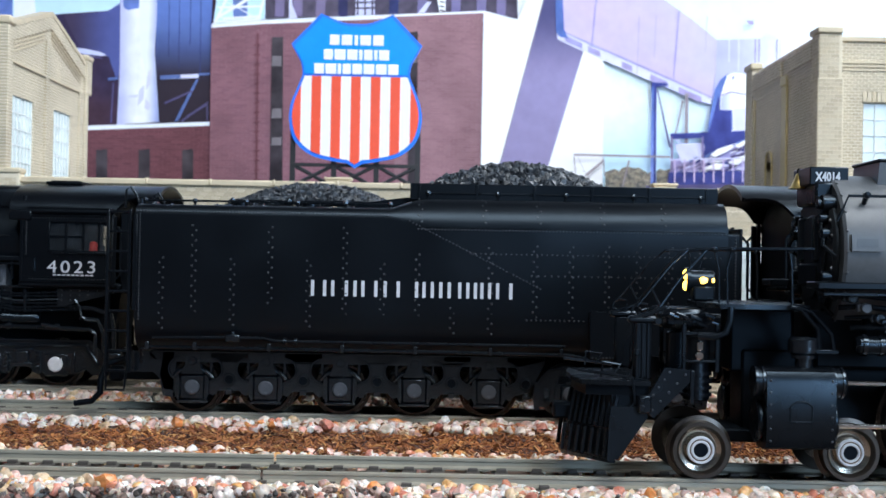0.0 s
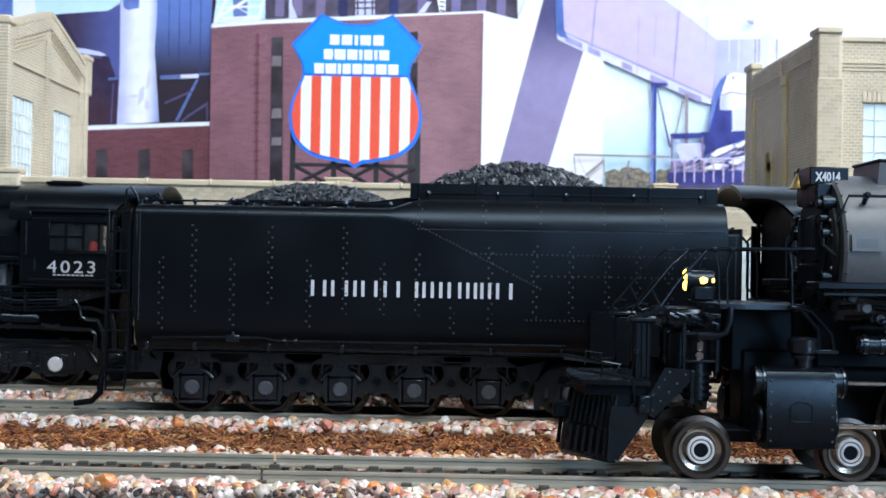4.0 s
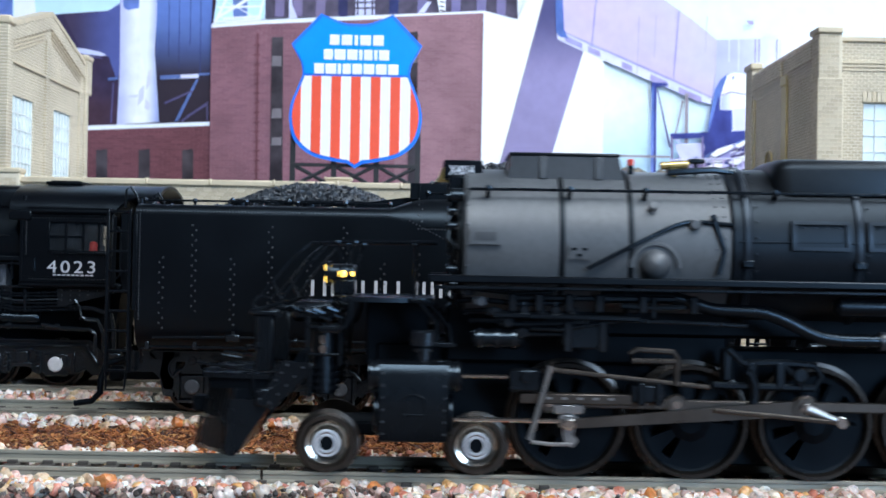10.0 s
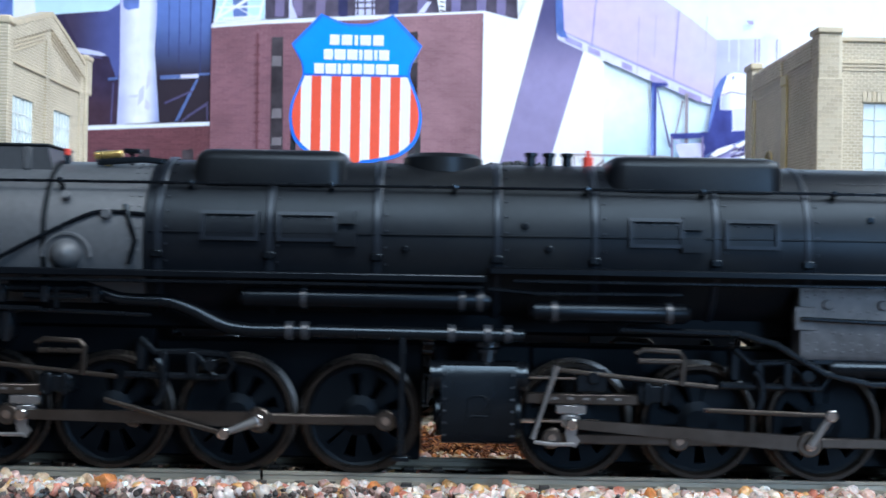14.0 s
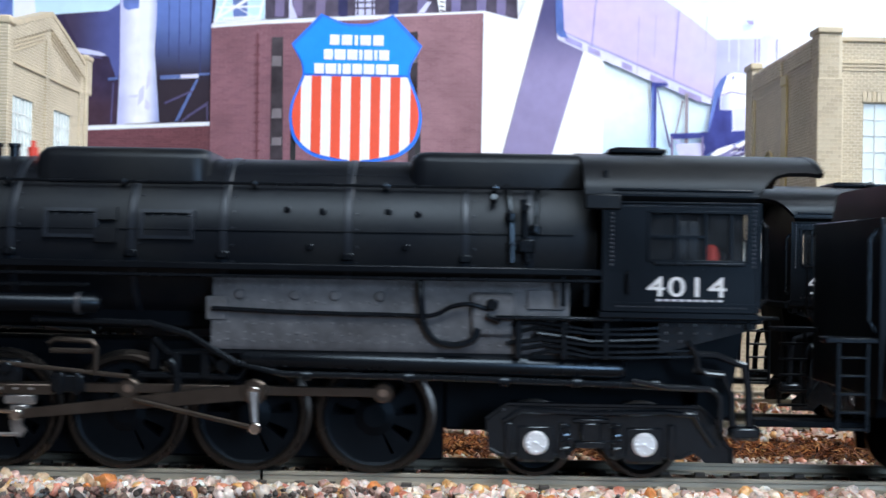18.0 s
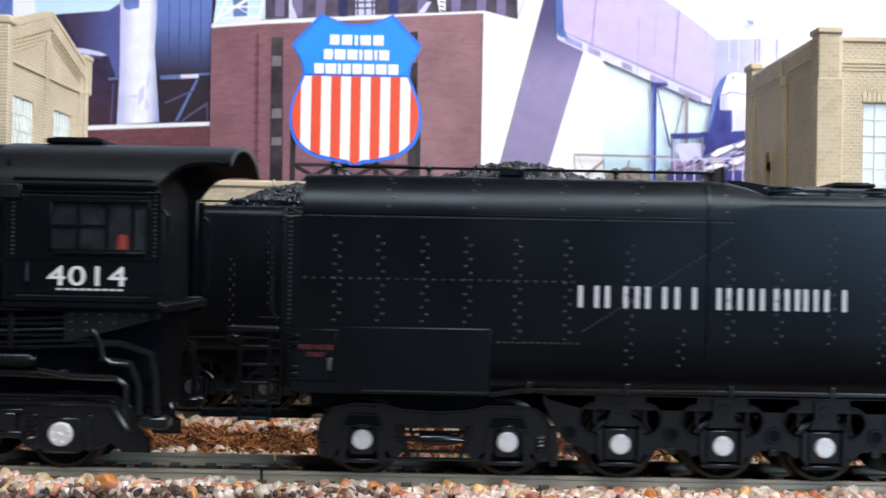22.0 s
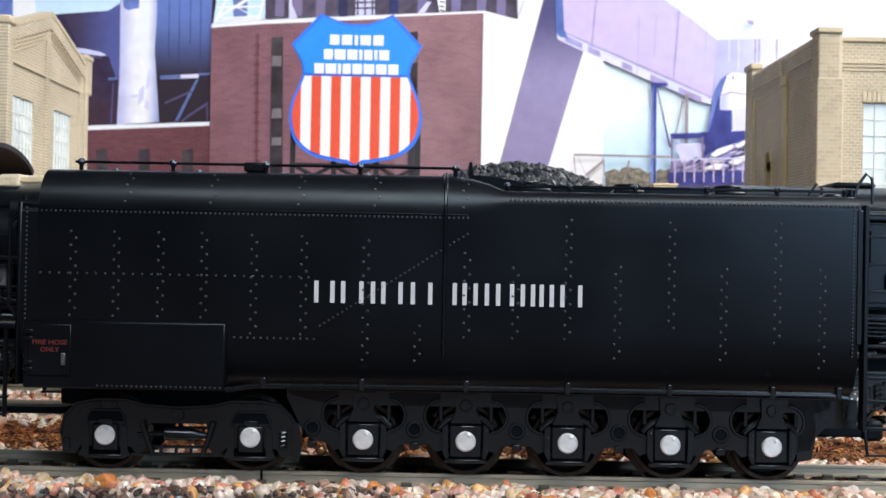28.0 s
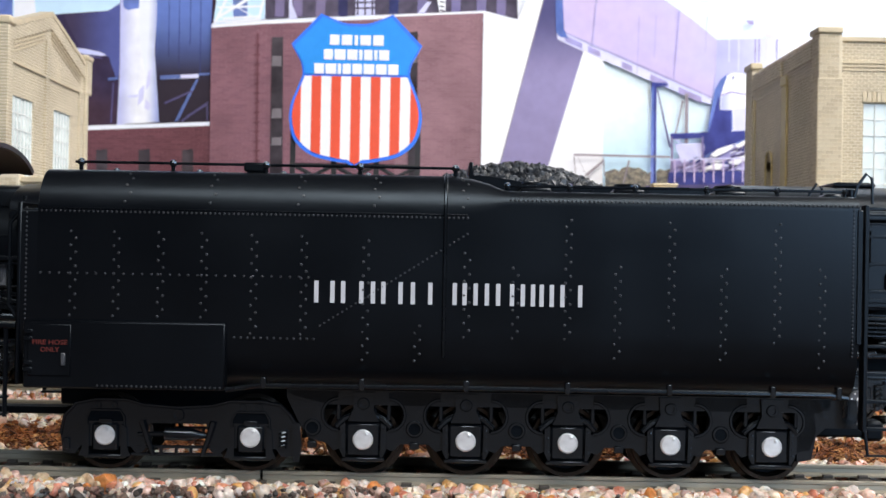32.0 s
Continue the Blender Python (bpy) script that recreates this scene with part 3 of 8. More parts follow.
CHAR = ink("charcoal_glass", (0.035, 0.028, 0.034), 0.5, 60, second=(0.06, 0.05, 0.058))
GREYP = ink("grey_pane", (0.2, 0.175, 0.19), 0.3, 60)
TAUPE = ink("taupe_steel", (0.3, 0.26, 0.3), 0.3, 60)
SLATE = ink("slate_plant", (0.09, 0.075, 0.11), 0.6, 40)
PALELILAC = ink("pale_lilac", (0.74, 0.72, 0.94), 0.12, 26, second=(0.62, 0.64, 0.93))
LILAC3 = ink("mid_lilac", (0.42, 0.36, 0.62), 0.25, 50, second=(0.34, 0.32, 0.6))
TREES = ink("distant_trees", (0.36, 0.32, 0.26), 0.7, 420, 900, second=(0.1, 0.1, 0.1))
MAROON3 = brick_material("print_pale_maroon_brick", (0.31, 0.165, 0.19), (0.26, 0.135, 0.16), (0.37, 0.22, 0.245), 0.0042, 0.0012, gap=0.1, bump=0)
def row_fade(name, c0, c1, w0, w1, u=784):
    return faded("print_" + name, c0, c1, "Z", bp(u, w0)[1] * MM, bp(u, w1)[1] * MM)


def column_fade(name, c0, c1, u0, u1, w=100):
    return faded("print_" + name, c0, c1, "X", bp(u0, w)[0] * MM, bp(u1, w)[0] * MM)


CHUTE = row_fade("chute", (0.3, 0.26, 0.45), (0.09, 0.085, 0.2), 150, 20, 960)
PLANTRIGHT = row_fade("plant_steel", (0.04, 0.03, 0.042), (0.14, 0.22, 0.56), 148, 10, 330)
PLANTLEFT = column_fade("plant_side", (0.06, 0.045, 0.09), (0.1, 0.12, 0.34), 120, 212)
STACKLEFT = column_fade("stack_left", (0.55, 0.56, 0.86), (0.92, 0.92, 1.0), 208, 244)
BACKFADE = column_fade("conveyor_back", (0.5, 0.5, 0.84), (0.8, 0.82, 0.98), 1290, 1400)
STACKRIGHT = column_fade("stack_right", (0.95, 0.95, 1.0), (0.32, 0.38, 0.7), 256, 286)
SKYFADE = row_fade("low_sky", (0.6, 0.82, 0.97), (0.84, 0.96, 1.0), 290, 150, 1160)
SILO = column_fade("silo", (0.45, 0.48, 0.85), (0.95, 0.95, 1.0), 1276, 1304)
part("sheet", Form().box(-420, 420, BACK, BACK + 3, -8, 330), SKYINK, backdrop)

printed("sky_patch", [(-500, -400), (1075, -400), (1075, 340), (-500, 340)], WHITEINK)
printed("sky_patch", [(1066, 90), (1330, 150), (1330, 335), (1064, 335)], SKYFADE)
printed("plant_block", [(-300, 30), (110, 24), (205, 15), (222, -400), (300, -400), (390, -60), (378, 340), (-300, 340)], NAVY2)
printed("sky_patch", [(-300, -400), (222, -400), (212, 6), (190, 19), (110, 24), (20, 34), (-300, 40)], PALEBLUE)
printed("blue_streak", [(-20, -60), (22, -60), (22, 36), (-20, 40)], ROYAL)
printed("white_cloud", [(24, -60), (54, -60), (64, 28), (24, 36)], WHITEINK)
printed("plant_block", [(112, 26), (190, 20), (214, 4), (212, 130), (206, 140), (192, 100), (140, 84)], PLANTLEFT)
printed("roof_ledge", [(128, 84), (150, 86), (178, 92), (189, 98), (180, 99), (150, 96), (128, 90)], PALELILAC)
printed("ledge_line", [(128, 92), (180, 101), (180, 104), (128, 97)], DUSK)
printed("plant_block", [(281, -400), (392, -400), (374, 45), (372, 218), (274, 218)], PLANTRIGHT)
for u, w in ((300, 40), (318, 60), (338, 20), (356, 70)):
    printed("cladding_seam", [(u, -60), (u + 1.2, -60), (u - 1, w + 60), (u - 2.2, w + 60)], NAVY)
printed("stack", [(216, -400), (253, -400), (250, 100), (240, 218), (207, 222), (212, 120)], STACKLEFT)
printed("stack", [(252, -400), (282, -400), (278, 20), (274, 90), (282, 216), (238, 219), (249, 100)], STACKRIGHT)
printed("stack_cap", [(218, -400), (248, -400), (246, 14), (226, 18), (218, 12)], ROYAL)
printed("stack_cap", [(248, -400), (268, -400), (264, 60), (258, 130), (247, 70)], WHITEINK)
for pts in ([(262, 128), (270, 120), (266, 150), (258, 160)], [(246, 160), (256, 150), (254, 176), (244, 188)], [(226, 170), (244, 168), (244, 172), (228, 173)], [(258, 176), (268, 186), (264, 196), (256, 192)]):
    printed("stack_mark", pts, PALELILAC)
printed("steel_beam", [(284, 134), (352, 131), (352, 138), (284, 141)], PALELILAC)
printed("steel_beam", [(284, 134), (320, 132.5), (320, 139), (284, 141)], STEELBLUE)
printed("steel_beam", [(352, 130), (372, 129), (372, 133), (352, 134)], STEELBLUE)
printed("steel_brace", [(347, 141), (352, 141), (316, 214), (309, 216)], STEELBLUE)
printed("steel_beam", [(192, 138), (210, 136), (210, 141), (192, 143)], STEELBLUE)
for a, b, c, d in ((290, 182, 340, 160), (330, 205, 366, 184), (200, 145, 196, 216), (320, 214, 368, 180), (366, 186, 366, 214)):
    printed("steel_brace", [(a, b), (a + 2.5, b + 2.5), (c + 2.5, d + 2.5), (c, d)], DUSK)
printed("low_brick_wing", [(150, 228), (374, 222), (374, 345), (150, 345)], MAROON2)
printed("roof_ledge", [(150, 223), (372, 216), (372, 223), (150, 231)], WHITEINK)
for u in (171, 246, 323):
    printed("wing_window", [(u, 266), (u + 20, 264), (u + 20, 340), (u, 340)], CHAR)
printed("upper_plant", [(470, -400), (918, -400), (916, 34), (856, 20), (470, 34)], SLATE)
for u, a, b in ((488, -20, 30), (520, -20, 30), (560, 0, 30), (600, -40, 30), (690, -40, 26), (740, -10, 26), (800, -30, 24), (845, -30, 24), (880, -30, 28)):
    printed("upper_duct", [(u, a), (u + 17, a), (u + 15, b), (u - 1, b)], LILAC2 if u % 3 else NAVY)
printed("pale_duct", [(512, -40), (518, 10), (528, 34), (512, 34)], PALELILAC)
printed("upper_gap", [(628, -40), (662, -40), (664, 28), (630, 29)], PALELILAC)
for u in (632, 645, 658):
    printed("ladder_bar", [(u, -30), (u + 3, -30), (u + 3, 27), (u, 27)], SLATE)
for w in (4, 14):
    printed("ladder_rung", [(628, w), (664, w - 1), (664, w + 2), (628, w + 3)], SLATE)
printed("upper_gap", [(774, 0), (789, -4), (789, 20), (778, 22)], WHITEINK)
for w in (2, 10, 17):
    printed("gap_rung", [(779, w), (787, w + 2), (787, w + 4), (779, w + 3)], SLATE)
printed("pale_duct", [(740, 24), (756, 4), (764, 4), (752, 23)], PALELILAC)
printed("brick_block", [(375, 48), (470, 40), (856, 24), (853, 200), (850, 345), (371, 345)], MAROON)
printed("roof_ledge", [(375, 43), (470, 36), (856, 20), (856, 27), (470, 43), (375, 50)], WHITEINK)
printed("sky_patch", [(392, -60), (470, -60), (470, 34), (378, 44)], PALEBLUE)
printed("blue_tank", [(412, -30), (440, -30), (438, 32), (414, 34)], STEELBLUE)
for a, b, c, d in ((378, 42, 400, -4), (456, 36, 466, -4), (384, 12, 462, 10), (384, 30, 440, -4), (400, 2, 458, 34), (392, 32, 460, 28), (378, 38, 460, 33)):
    printed("lattice_bar", [(a, b), (a + 4, b + 4), (c + 4, d + 4), (c, d)], WHITEINK)
printed("brick_sheen", [(690, 31), (856, 24), (853, 200), (850, 345), (700, 345)], MAROON3)
printed("window_strip", [(482, 67), (502, 66), (501, 345), (478, 345)], CHAR)
for w, n in ((100, 18), (193, 17), (244, 14)):
    printed("strip_pane", [(483, w), (499, w), (499, w + n), (481, w + n)], GREYP)
printed("drain_pipe", [(455, 60), (459, 60), (457, 330), (453, 330)], MAROON2)
for w in range(80, 320, 17):
    printed("pipe_clip", [(451, w), (461, w - 1), (461, w + 2), (451, w + 3)], MAROON2)
printed("window_strip", [(724, 58), (740, 57), (738, 345), (722, 345)], CHAR)
printed("strip_pane", [(726, 100), (738, 99), (738, 112), (726, 113)], GREYP)
printed("white_gable", [(856, 20), (916, 36), (960, -60), (1068, 60), (1066, 345), (850, 345)], WHITEINK)
printed("shade_edge", [(972, -40), (976, -40), (882, 310), (879, 310)], TAUPE)
printed("chute_leg", [(974, -40), (1000, -40), (1034, 86), (965, 310), (881, 310)], CHUTE)
printed("conveyor", [(985, -400), (1100, -60), (1174, 0), (1222, 34), (1268, 72), (1266, 130), (1258, 178), (1180, 144), (1000, 62), (984, 50)], LILAC)
printed("conveyor_edge", [(984, 52), (1000, 60), (1160, 130), (1260, 174), (1257, 187), (1160, 149), (1000, 78), (986, 70)], PALELILAC)
for a, b, c, d in ((1000, 62, 1030, 76), (1040, 80, 1062, 90), (1100, 108, 1118, 116), (1150, 130, 1180, 144), (1200, 153, 1240, 171)):
    printed("conveyor_shade", [(a, b + 2), (c, d + 2), (c, d + 12), (a, b + 13)], LILAC3)
printed("conveyor_line", [(996, 56), (1160, 128), (1262, 174), (1262, 177), (1160, 132), (998, 59)], LILAC3)
printed("chute_corner", [(982, -60), (994, -60), (998, 54), (1006, 70), (990, 66), (984, 58)], ROYAL)
printed("conveyor_back", [(1268, 72), (1330, 70), (1450, 62), (1450, 130), (1300, 190), (1258, 178), (1266, 130)], BACKFADE)
for u, w, n in ((1056, -20, 104), (1200, 20, 122)):
    printed("panel_seam", [(u, w), (u + 2.5, w), (u - 8, w + n), (u - 10, w + n)], LILAC3)
for u, n in ((1130, 100), (1160, 70), (1250, 60)):
    printed("cladding_streak", [(u, 30), (u + 1, 30), (u - 3, 34 + n), (u - 3.6, 34 + n)], LILAC3)
for u, n in ((1288, 40), (1305, 56), (1334, 60), (1341, 56), (1354, 40), (1372, 36), (1378, 34)):
    printed("panel_seam", [(u, 71), (u + 2.5, 71), (u + 1.5, 71 + n), (u - 0.5, 71 + n)], LILAC3 if u in (1334, 1341, 1372) else PALELILAC)
printed("roof_vent", [(1350, 58), (1360, 62), (1378, 54), (1376, 68), (1352, 68)], PALELILAC)
printed("roof_stub", [(1318, 38), (1332, 38), (1332, 46), (1324, 46)], LILAC3)
printed("steel_post", [(1152, 149), (1161, 150), (1159, 330), (1150, 330)], ROYAL)
printed("post_shade", [(1156, 149), (1161, 150), (1159, 330), (1155, 330)], INDIGO)
printed("post_head", [(1152, 147), (1180, 149), (1182, 152), (1163, 156), (1152, 154)], INDIGO)
printed("steel_post", [(1211, 166), (1217, 168), (1216, 262), (1210, 262)], TAUPE)
printed("steel_brace", [(1161, 160), (1164, 164), (1186, 262), (1182, 262)], DUSK)
printed("steel_brace", [(1206, 178), (1208, 180), (1195, 240), (1192, 240)], TAUPE)
printed("silo", [(1284, 136), (1296, 130), (1308, 131), (1330, 136), (1330, 240), (1270, 232), (1274, 170)], WHITEINK)
printed("silo_body", [(1276, 168), (1296, 164), (1330, 168), (1330, 240), (1270, 236)], SILO)
printed("silo_band", [(1274, 169), (1292, 163), (1318, 168), (1318, 170), (1292, 166), (1274, 172)], LILAC3)
printed("silo_shade", [(1250, 236), (1256, 198), (1264, 160), (1274, 142), (1286, 132), (1280, 150), (1273, 170), (1270, 198), (1294, 196), (1295, 230), (1290, 238)], ROYAL)
printed("silo_shade", [(1252, 236), (1262, 200), (1270, 170), (1272, 196), (1292, 197), (1292, 234)], INDIGO)
printed("silo_wall", [(1296, 194), (1330, 192), (1330, 234), (1296, 234)], PALELILAC)
printed("silo_port", [(1294, 138), (1297, 136), (1297, 141), (1294, 143)], INDIGO)
printed("tree_line", [(1070, 334), (1070, 306), (1078, 303), (1086, 300), (1094, 304), (1101, 298), (1110, 296), (1120, 299), (1129, 298), (1138, 303), (1145, 308), (1150, 304), (1150, 334)], TREES)
printed("tree_line", [(1160, 334), (1160, 304), (1166, 300), (1174, 303), (1184, 300), (1190, 308), (1190, 334)], TREES)
printed("rack_ground", [(1188, 286), (1240, 262), (1335, 240), (1335, 335), (1180, 335), (1180, 318)], LILAC3)
printed("rack_gap", [(1192, 256), (1240, 254), (1240, 280), (1204, 290)], PALELILAC)
printed("platform", [(1184, 238), (1335, 232), (1335, 243), (1186, 248)], INDIGO)
printed("rack_mass", [(1240, 246), (1335, 240), (1312, 252), (1290, 264), (1262, 282), (1240, 284), (1246, 262)], INDIGO)
for i in range(110):
    random.seed(40 + i)
    u, w = 1186 + random.random() * 130, 254 + random.random() * 54
    if w < 300 - (u - 1180) * 0.4:
        continue
    a = random.choice((-0.5, -0.35, -0.25, 0.0, 0.05, -0.5, -0.42))
    m = random.choice((PALELILAC, WHITEINK, INDIGO, LILAC2, DUSK, STEELBLUE, PALELILAC))
    n = 5 + random.random() * 20
    h = 2 + random.random() * 3
    printed("pipe_run", [(u, w), (u + n * 0.5, w + a * n * 0.6), (u + n, w + a * n), (u + n, w + a * n + h), (u + n * 0.5, w + a * n * 0.6 + h), (u, w + h)], m)
for pts in ([(1254, 276), (1266, 266), (1290, 258), (1296, 262), (1280, 272), (1262, 280)], [(1284, 290), (1300, 280), (1318, 276), (1318, 284), (1300, 294)], [(1296, 260), (1318, 248), (1318, 254), (1304, 264)], [(1240, 300), (1262, 290), (1280, 292), (1270, 302)]):
    printed("pale_duct", pts, WHITEINK)
printed("rack_brace", [(1190, 248), (1194, 248), (1242, 280), (1240, 283)], PALELILAC)
for u in (1184, 1238):
    printed("rack_post", [(u, 244), (u + 4, 244), (u + 4, 335), (u, 335)], LILAC2)
printed("low_band", [(1180, 307), (1335, 303), (1335, 335), (1180, 335)], INDIGO)
printed("hand_rail", [(1182, 283), (1335, 280), (1335, 282.5), (1182, 286)], PALELILAC)
for u in range(1190, 1330, 17):
    printed("rail_post", [(u, 284), (u + 2.5, 284), (u + 2.5, 324), (u, 324)], LILAC)
for a, b, c, d in ((1013, 274, 1182, 278), (1013, 276, 1016, 308), (1020, 278, 1034, 310), (1034, 310, 1066, 284), (1064, 278, 1067, 312), (1110, 284, 1098, 330)):
    printed("pipe_truss", [(a, b), (a + 2, b + 3.5), (c + 2, d + 3.5), (c, d)], TAUPE)
printed("walkway", [(1140, 330), (1320, 326), (1320, 345), (1140, 345)], DUSK)

# ---- trackside buildings of tan brick ----


def window_panes(parent, axis, at, a0, a1, z0, z1, cols, rows, out):
    """A glazed opening in the plane axis=at from a0 to a1; out: the side that it faces."""
    def put(name, u0, u1, w0, w1, d0, d1, mat, c=0.0):
        lo, hi = at + out * d0, at + out * d1
        f = Form()
        if axis == "y":
            f.box(u0, u1, min(lo, hi), max(lo, hi), w0, w1, c)
        else:
            f.box(min(lo, hi), max(lo, hi), u0, u1, w0, w1, c)
        return part(name, f, mat, parent, smooth=0)
    put("glazing", a0, a1, z0, z1, 0.05, 0.25, PANE)
    for i in range(cols + 1):
        u = a0 + (a1 - a0) * i / cols
        put("glazing_bar", u - 0.18, u + 0.18, z0, z1, 0.25, 0.6, MULLION)
    for j in range(rows + 1):
        w = z0 + (z1 - z0) * j / rows
        put("glazing_bar", a0, a1, w - 0.18, w + 0.18, 0.25, 0.55, MULLION)
    put("sill", a0 - 0.8, a1 + 0.8, z0 - 1.0, z0 - 0.1, 0.02, 1.1, TANTRIM, 0.15)
    put("lintel", a0 - 0.6, a1 + 0.6, z1 + 0.1, z1 + 1.8, 0.02, 0.5, TANTRIM, 0.1)


def brick_mesh(name, w, h, plane):
    f = Form()
    if plane == "XZ":
        f.box(-w / 2, w / 2, -0.14, 0.12, -h / 2, h / 2)
    else:
        f.box(-0.14, 0.12, -w / 2, w / 2, -h / 2, h / 2)
    return mesh_of(name, f, BRICK, 0)


BRICK_W, BRICK_H = 2.6, 1.28
BRICKS = {(p, k): brick_mesh("brick", q - 0.2, BRICK_H - 0.2, p) for p in ("XZ", "YZ") for k, q in ((1, BRICK_W), (0, BRICK_W / 2))}


def lay_bricks(parent, plane, at, a0, a1, z0, z1):
    """Running bond of single bricks on a mortar face in the plane y=at (XZ) or x=at (YZ), with half bricks at the ends."""
    for row in range(int((z1 - z0) / BRICK_H + 0.01)):
        z, a = z0 + BRICK_H * (row + 0.5), a0
        if row % 2:
            spans = [BRICK_W / 2]
        else:
            spans = []
        while sum(spans) + BRICK_W / 2 <= a1 - a0 + 0.05:
            spans.append(BRICK_W if sum(spans) + BRICK_W <= a1 - a0 + 0.05 else BRICK_W / 2)
        for q in spans:
            ob = new("brick", BRICKS[plane, 1 if q > 2 else 0])
            ob.parent = parent
            u = a + q / 2
            ob.location = Vector((u, at, z) if plane == "XZ" else (at, u, z)) * MM
            a += q


low = thing("brick_warehouse", "long low tan brick warehouse with a coped parapet behind the tracks", "building")
low_front = part("front_wall", Form().box(-133, 200, 171, 174, -6, 58.6), TANBIG, low, smooth=0)
part("end_wall", Form().box(-133, -130, 174, 320, -6, 58.6), TANSIDE, low, smooth=0)
part("end_wall", Form().box(197, 200, 174, 320, -6, 58.6), TANSIDE, low, smooth=0)
part("back_wall", Form().box(-130, 197, 317, 320, -6, 58.6), TAN, low, smooth=0)
part("roof", Form().box(-130, 197, 174, 317, 55, 56.5), ROOFING, low, smooth=0)
for i in range(17):
    a = -133.5 + i * 20
    part("coping", Form().box(a, min(a + 19.7, 200.5), 170, 175, 58.6, 60.6, 0.4), TANTRIM, low)
    part("coping_joint", Form().box(a - 0.6, a + 0.4, 169.8, 175.2, 58.9, 60.9, 0.35), TANTRIM, low)
low_pier = part("corner_pier", Form().box(-143, -133.2, 168.8, 174, -6, 61.4, 0.1), MORTAR, low, smooth=0)
part("pier_cap", Form().box(-143.6, -132.8, 168.2, 174.6, 61.4, 63.2, 0.4), TANTRIM, low)
for a, b in ((-37.8, -29.8), (66.6, 74)):
    part("roof_vent", Form().box(a, b, 174.6, 181, 56.5, 61.6, 0.3).box(a - 0.4, b + 0.4, 174.2, 181.4, 61.6, 62.4, 0.2), TANTRIM, low)
window_panes(low, "y", 171, 93, 112, 24, 44, 4, 4, -1)


def wall_bays(parent, y_ends, openings, top, x0, x1):
    """A wall along y in bays: solid ones up to top(y), and a spandrel and a head round each opening (y0, y1, z0, z1)."""
    cuts = sorted({y_ends[0], y_ends[1]} | {q for o in openings for q in o[:2]})
    for a, b in zip(cuts, cuts[1:]):
        inside = [o for o in openings if o[0] <= a and b <= o[1]]
        mids = [a] + [q for q in (APEX_Y,) if a < q < b] + [b]
        head = [(y, top(y)) for y in mids[::-1]]
        if inside:
            z0, z1 = inside[0][2:]
            part("wall_spandrel", Form().prism([(a, -6), (b, -6), (b, z0), (a, z0)], "x", x0, x1), TANSIDE, parent, smooth=0)
            part("wall_head", Form().prism([(a, z1), (b, z1)] + head, "x", x0, x1), TANSIDE, parent, smooth=0)
        else:
            part("wall_bay", Form().prism([(a, -6), (b, -6)] + head, "x", x0, x1), TANSIDE, parent, smooth=0)


# The gabled hall: its visible wall runs away from the tracks
hall = thing("gabled_brick_hall", "tan brick hall with a gable, pilasters and tall pale windows", "building")
GX, APEX_Y = -139.0, 215.0


def gable_top(y):
    return 119.6 - abs(y - APEX_Y) * 0.27


HALL_WINDOWS = ((178.2, 198.8, 45, 87.3), (221, 241, 45, 87.6))
wall_bays(hall, (175.5, 260), HALL_WINDOWS, gable_top, GX - 3, GX)
part("front_wall", Form().box(-230, GX - 3, 175.5, 178.2, -6, 107), TAN, hall, smooth=0)
part("back_wall", Form().box(-230, GX - 3, 257, 260, -6, 107), TAN, hall, smooth=0)
part("far_wall", Form().prism([(175.5, -6), (260, -6), (260, 107), (APEX_Y, 119), (175.5, 107)], "x", -233, -230), TANSIDE, hall, smooth=0)
part("roof_slope", Form().prism([(175, 106), (APEX_Y, 118.4), (APEX_Y, 117), (177, 105)], "x", -230, GX - 3), ROOFING, hall, smooth=0)
part("roof_slope", Form().prism([(261, 106), (APEX_Y, 118.4), (APEX_Y, 117), (259, 105)], "x", -230, GX - 3), ROOFING, hall, smooth=0)
part("corner_pilaster", Form().box(GX - 8, GX + 1.0, 170.6, 175.4, -6, 108.8, 0.2), TANSIDE, hall, smooth=0)
part("pilaster_cap", Form().box(GX - 8.6, GX + 1.8, 170, 176.2, 108.8, 111.4, 0.5), TANTRIM, hall)
part("corner_pilaster", Form().box(GX - 4, GX + 0.9, 257.4, 261, -6, 98, 0.2), TANSIDE, hall, smooth=0)
part("pilaster_head", Form().box(GX - 4.6, GX + 1.4, 256.6, 263.4, 98, 110.8, 0.2), TANSIDE, hall, smooth=0)
part("pilaster_cap", Form().box(GX - 5, GX + 1.9, 256, 264, 110.8, 112.8, 0.5), TANTRIM, hall)
part("gable_pilaster", Form().box(GX - 1, GX + 0.9, 209.8, 213.2, -6, 110.5, 0.15), TANSIDE, hall, smooth=0)
part("gable_pilaster", Form().box(GX - 1, GX + 0.9, 250.2, 254.4, -6, 98, 0.15), TANSIDE, hall, smooth=0)
for a, b in ((175.6, APEX_Y), (APEX_Y, 257)):
    part("gable_coping", Form().prism([(a, gable_top(a) + 0.02), (b, gable_top(b) + 0.02), (b, gable_top(b) + 1.5), (a, gable_top(a) + 1.5)], "x", GX - 3.5, GX + 1.0), TANTRIM, hall, smooth=0)
    part("gable_fascia", Form().prism([(a, gable_top(a) - 4.6), (b, gable_top(b) - 4.6), (b, gable_top(b) - 0.02), (a, gable_top(a) - 0.02)], "x", GX, GX + 0.7), TANSIDE, hall, smooth=0)
part("string_course", Form().box(GX, GX + 0.8, 176, 209.8, 97.3, 98.2, 0.15).box(GX, GX + 0.8, 213.2, 250.2, 97.3, 98.2, 0.15), TANTRIM, hall)
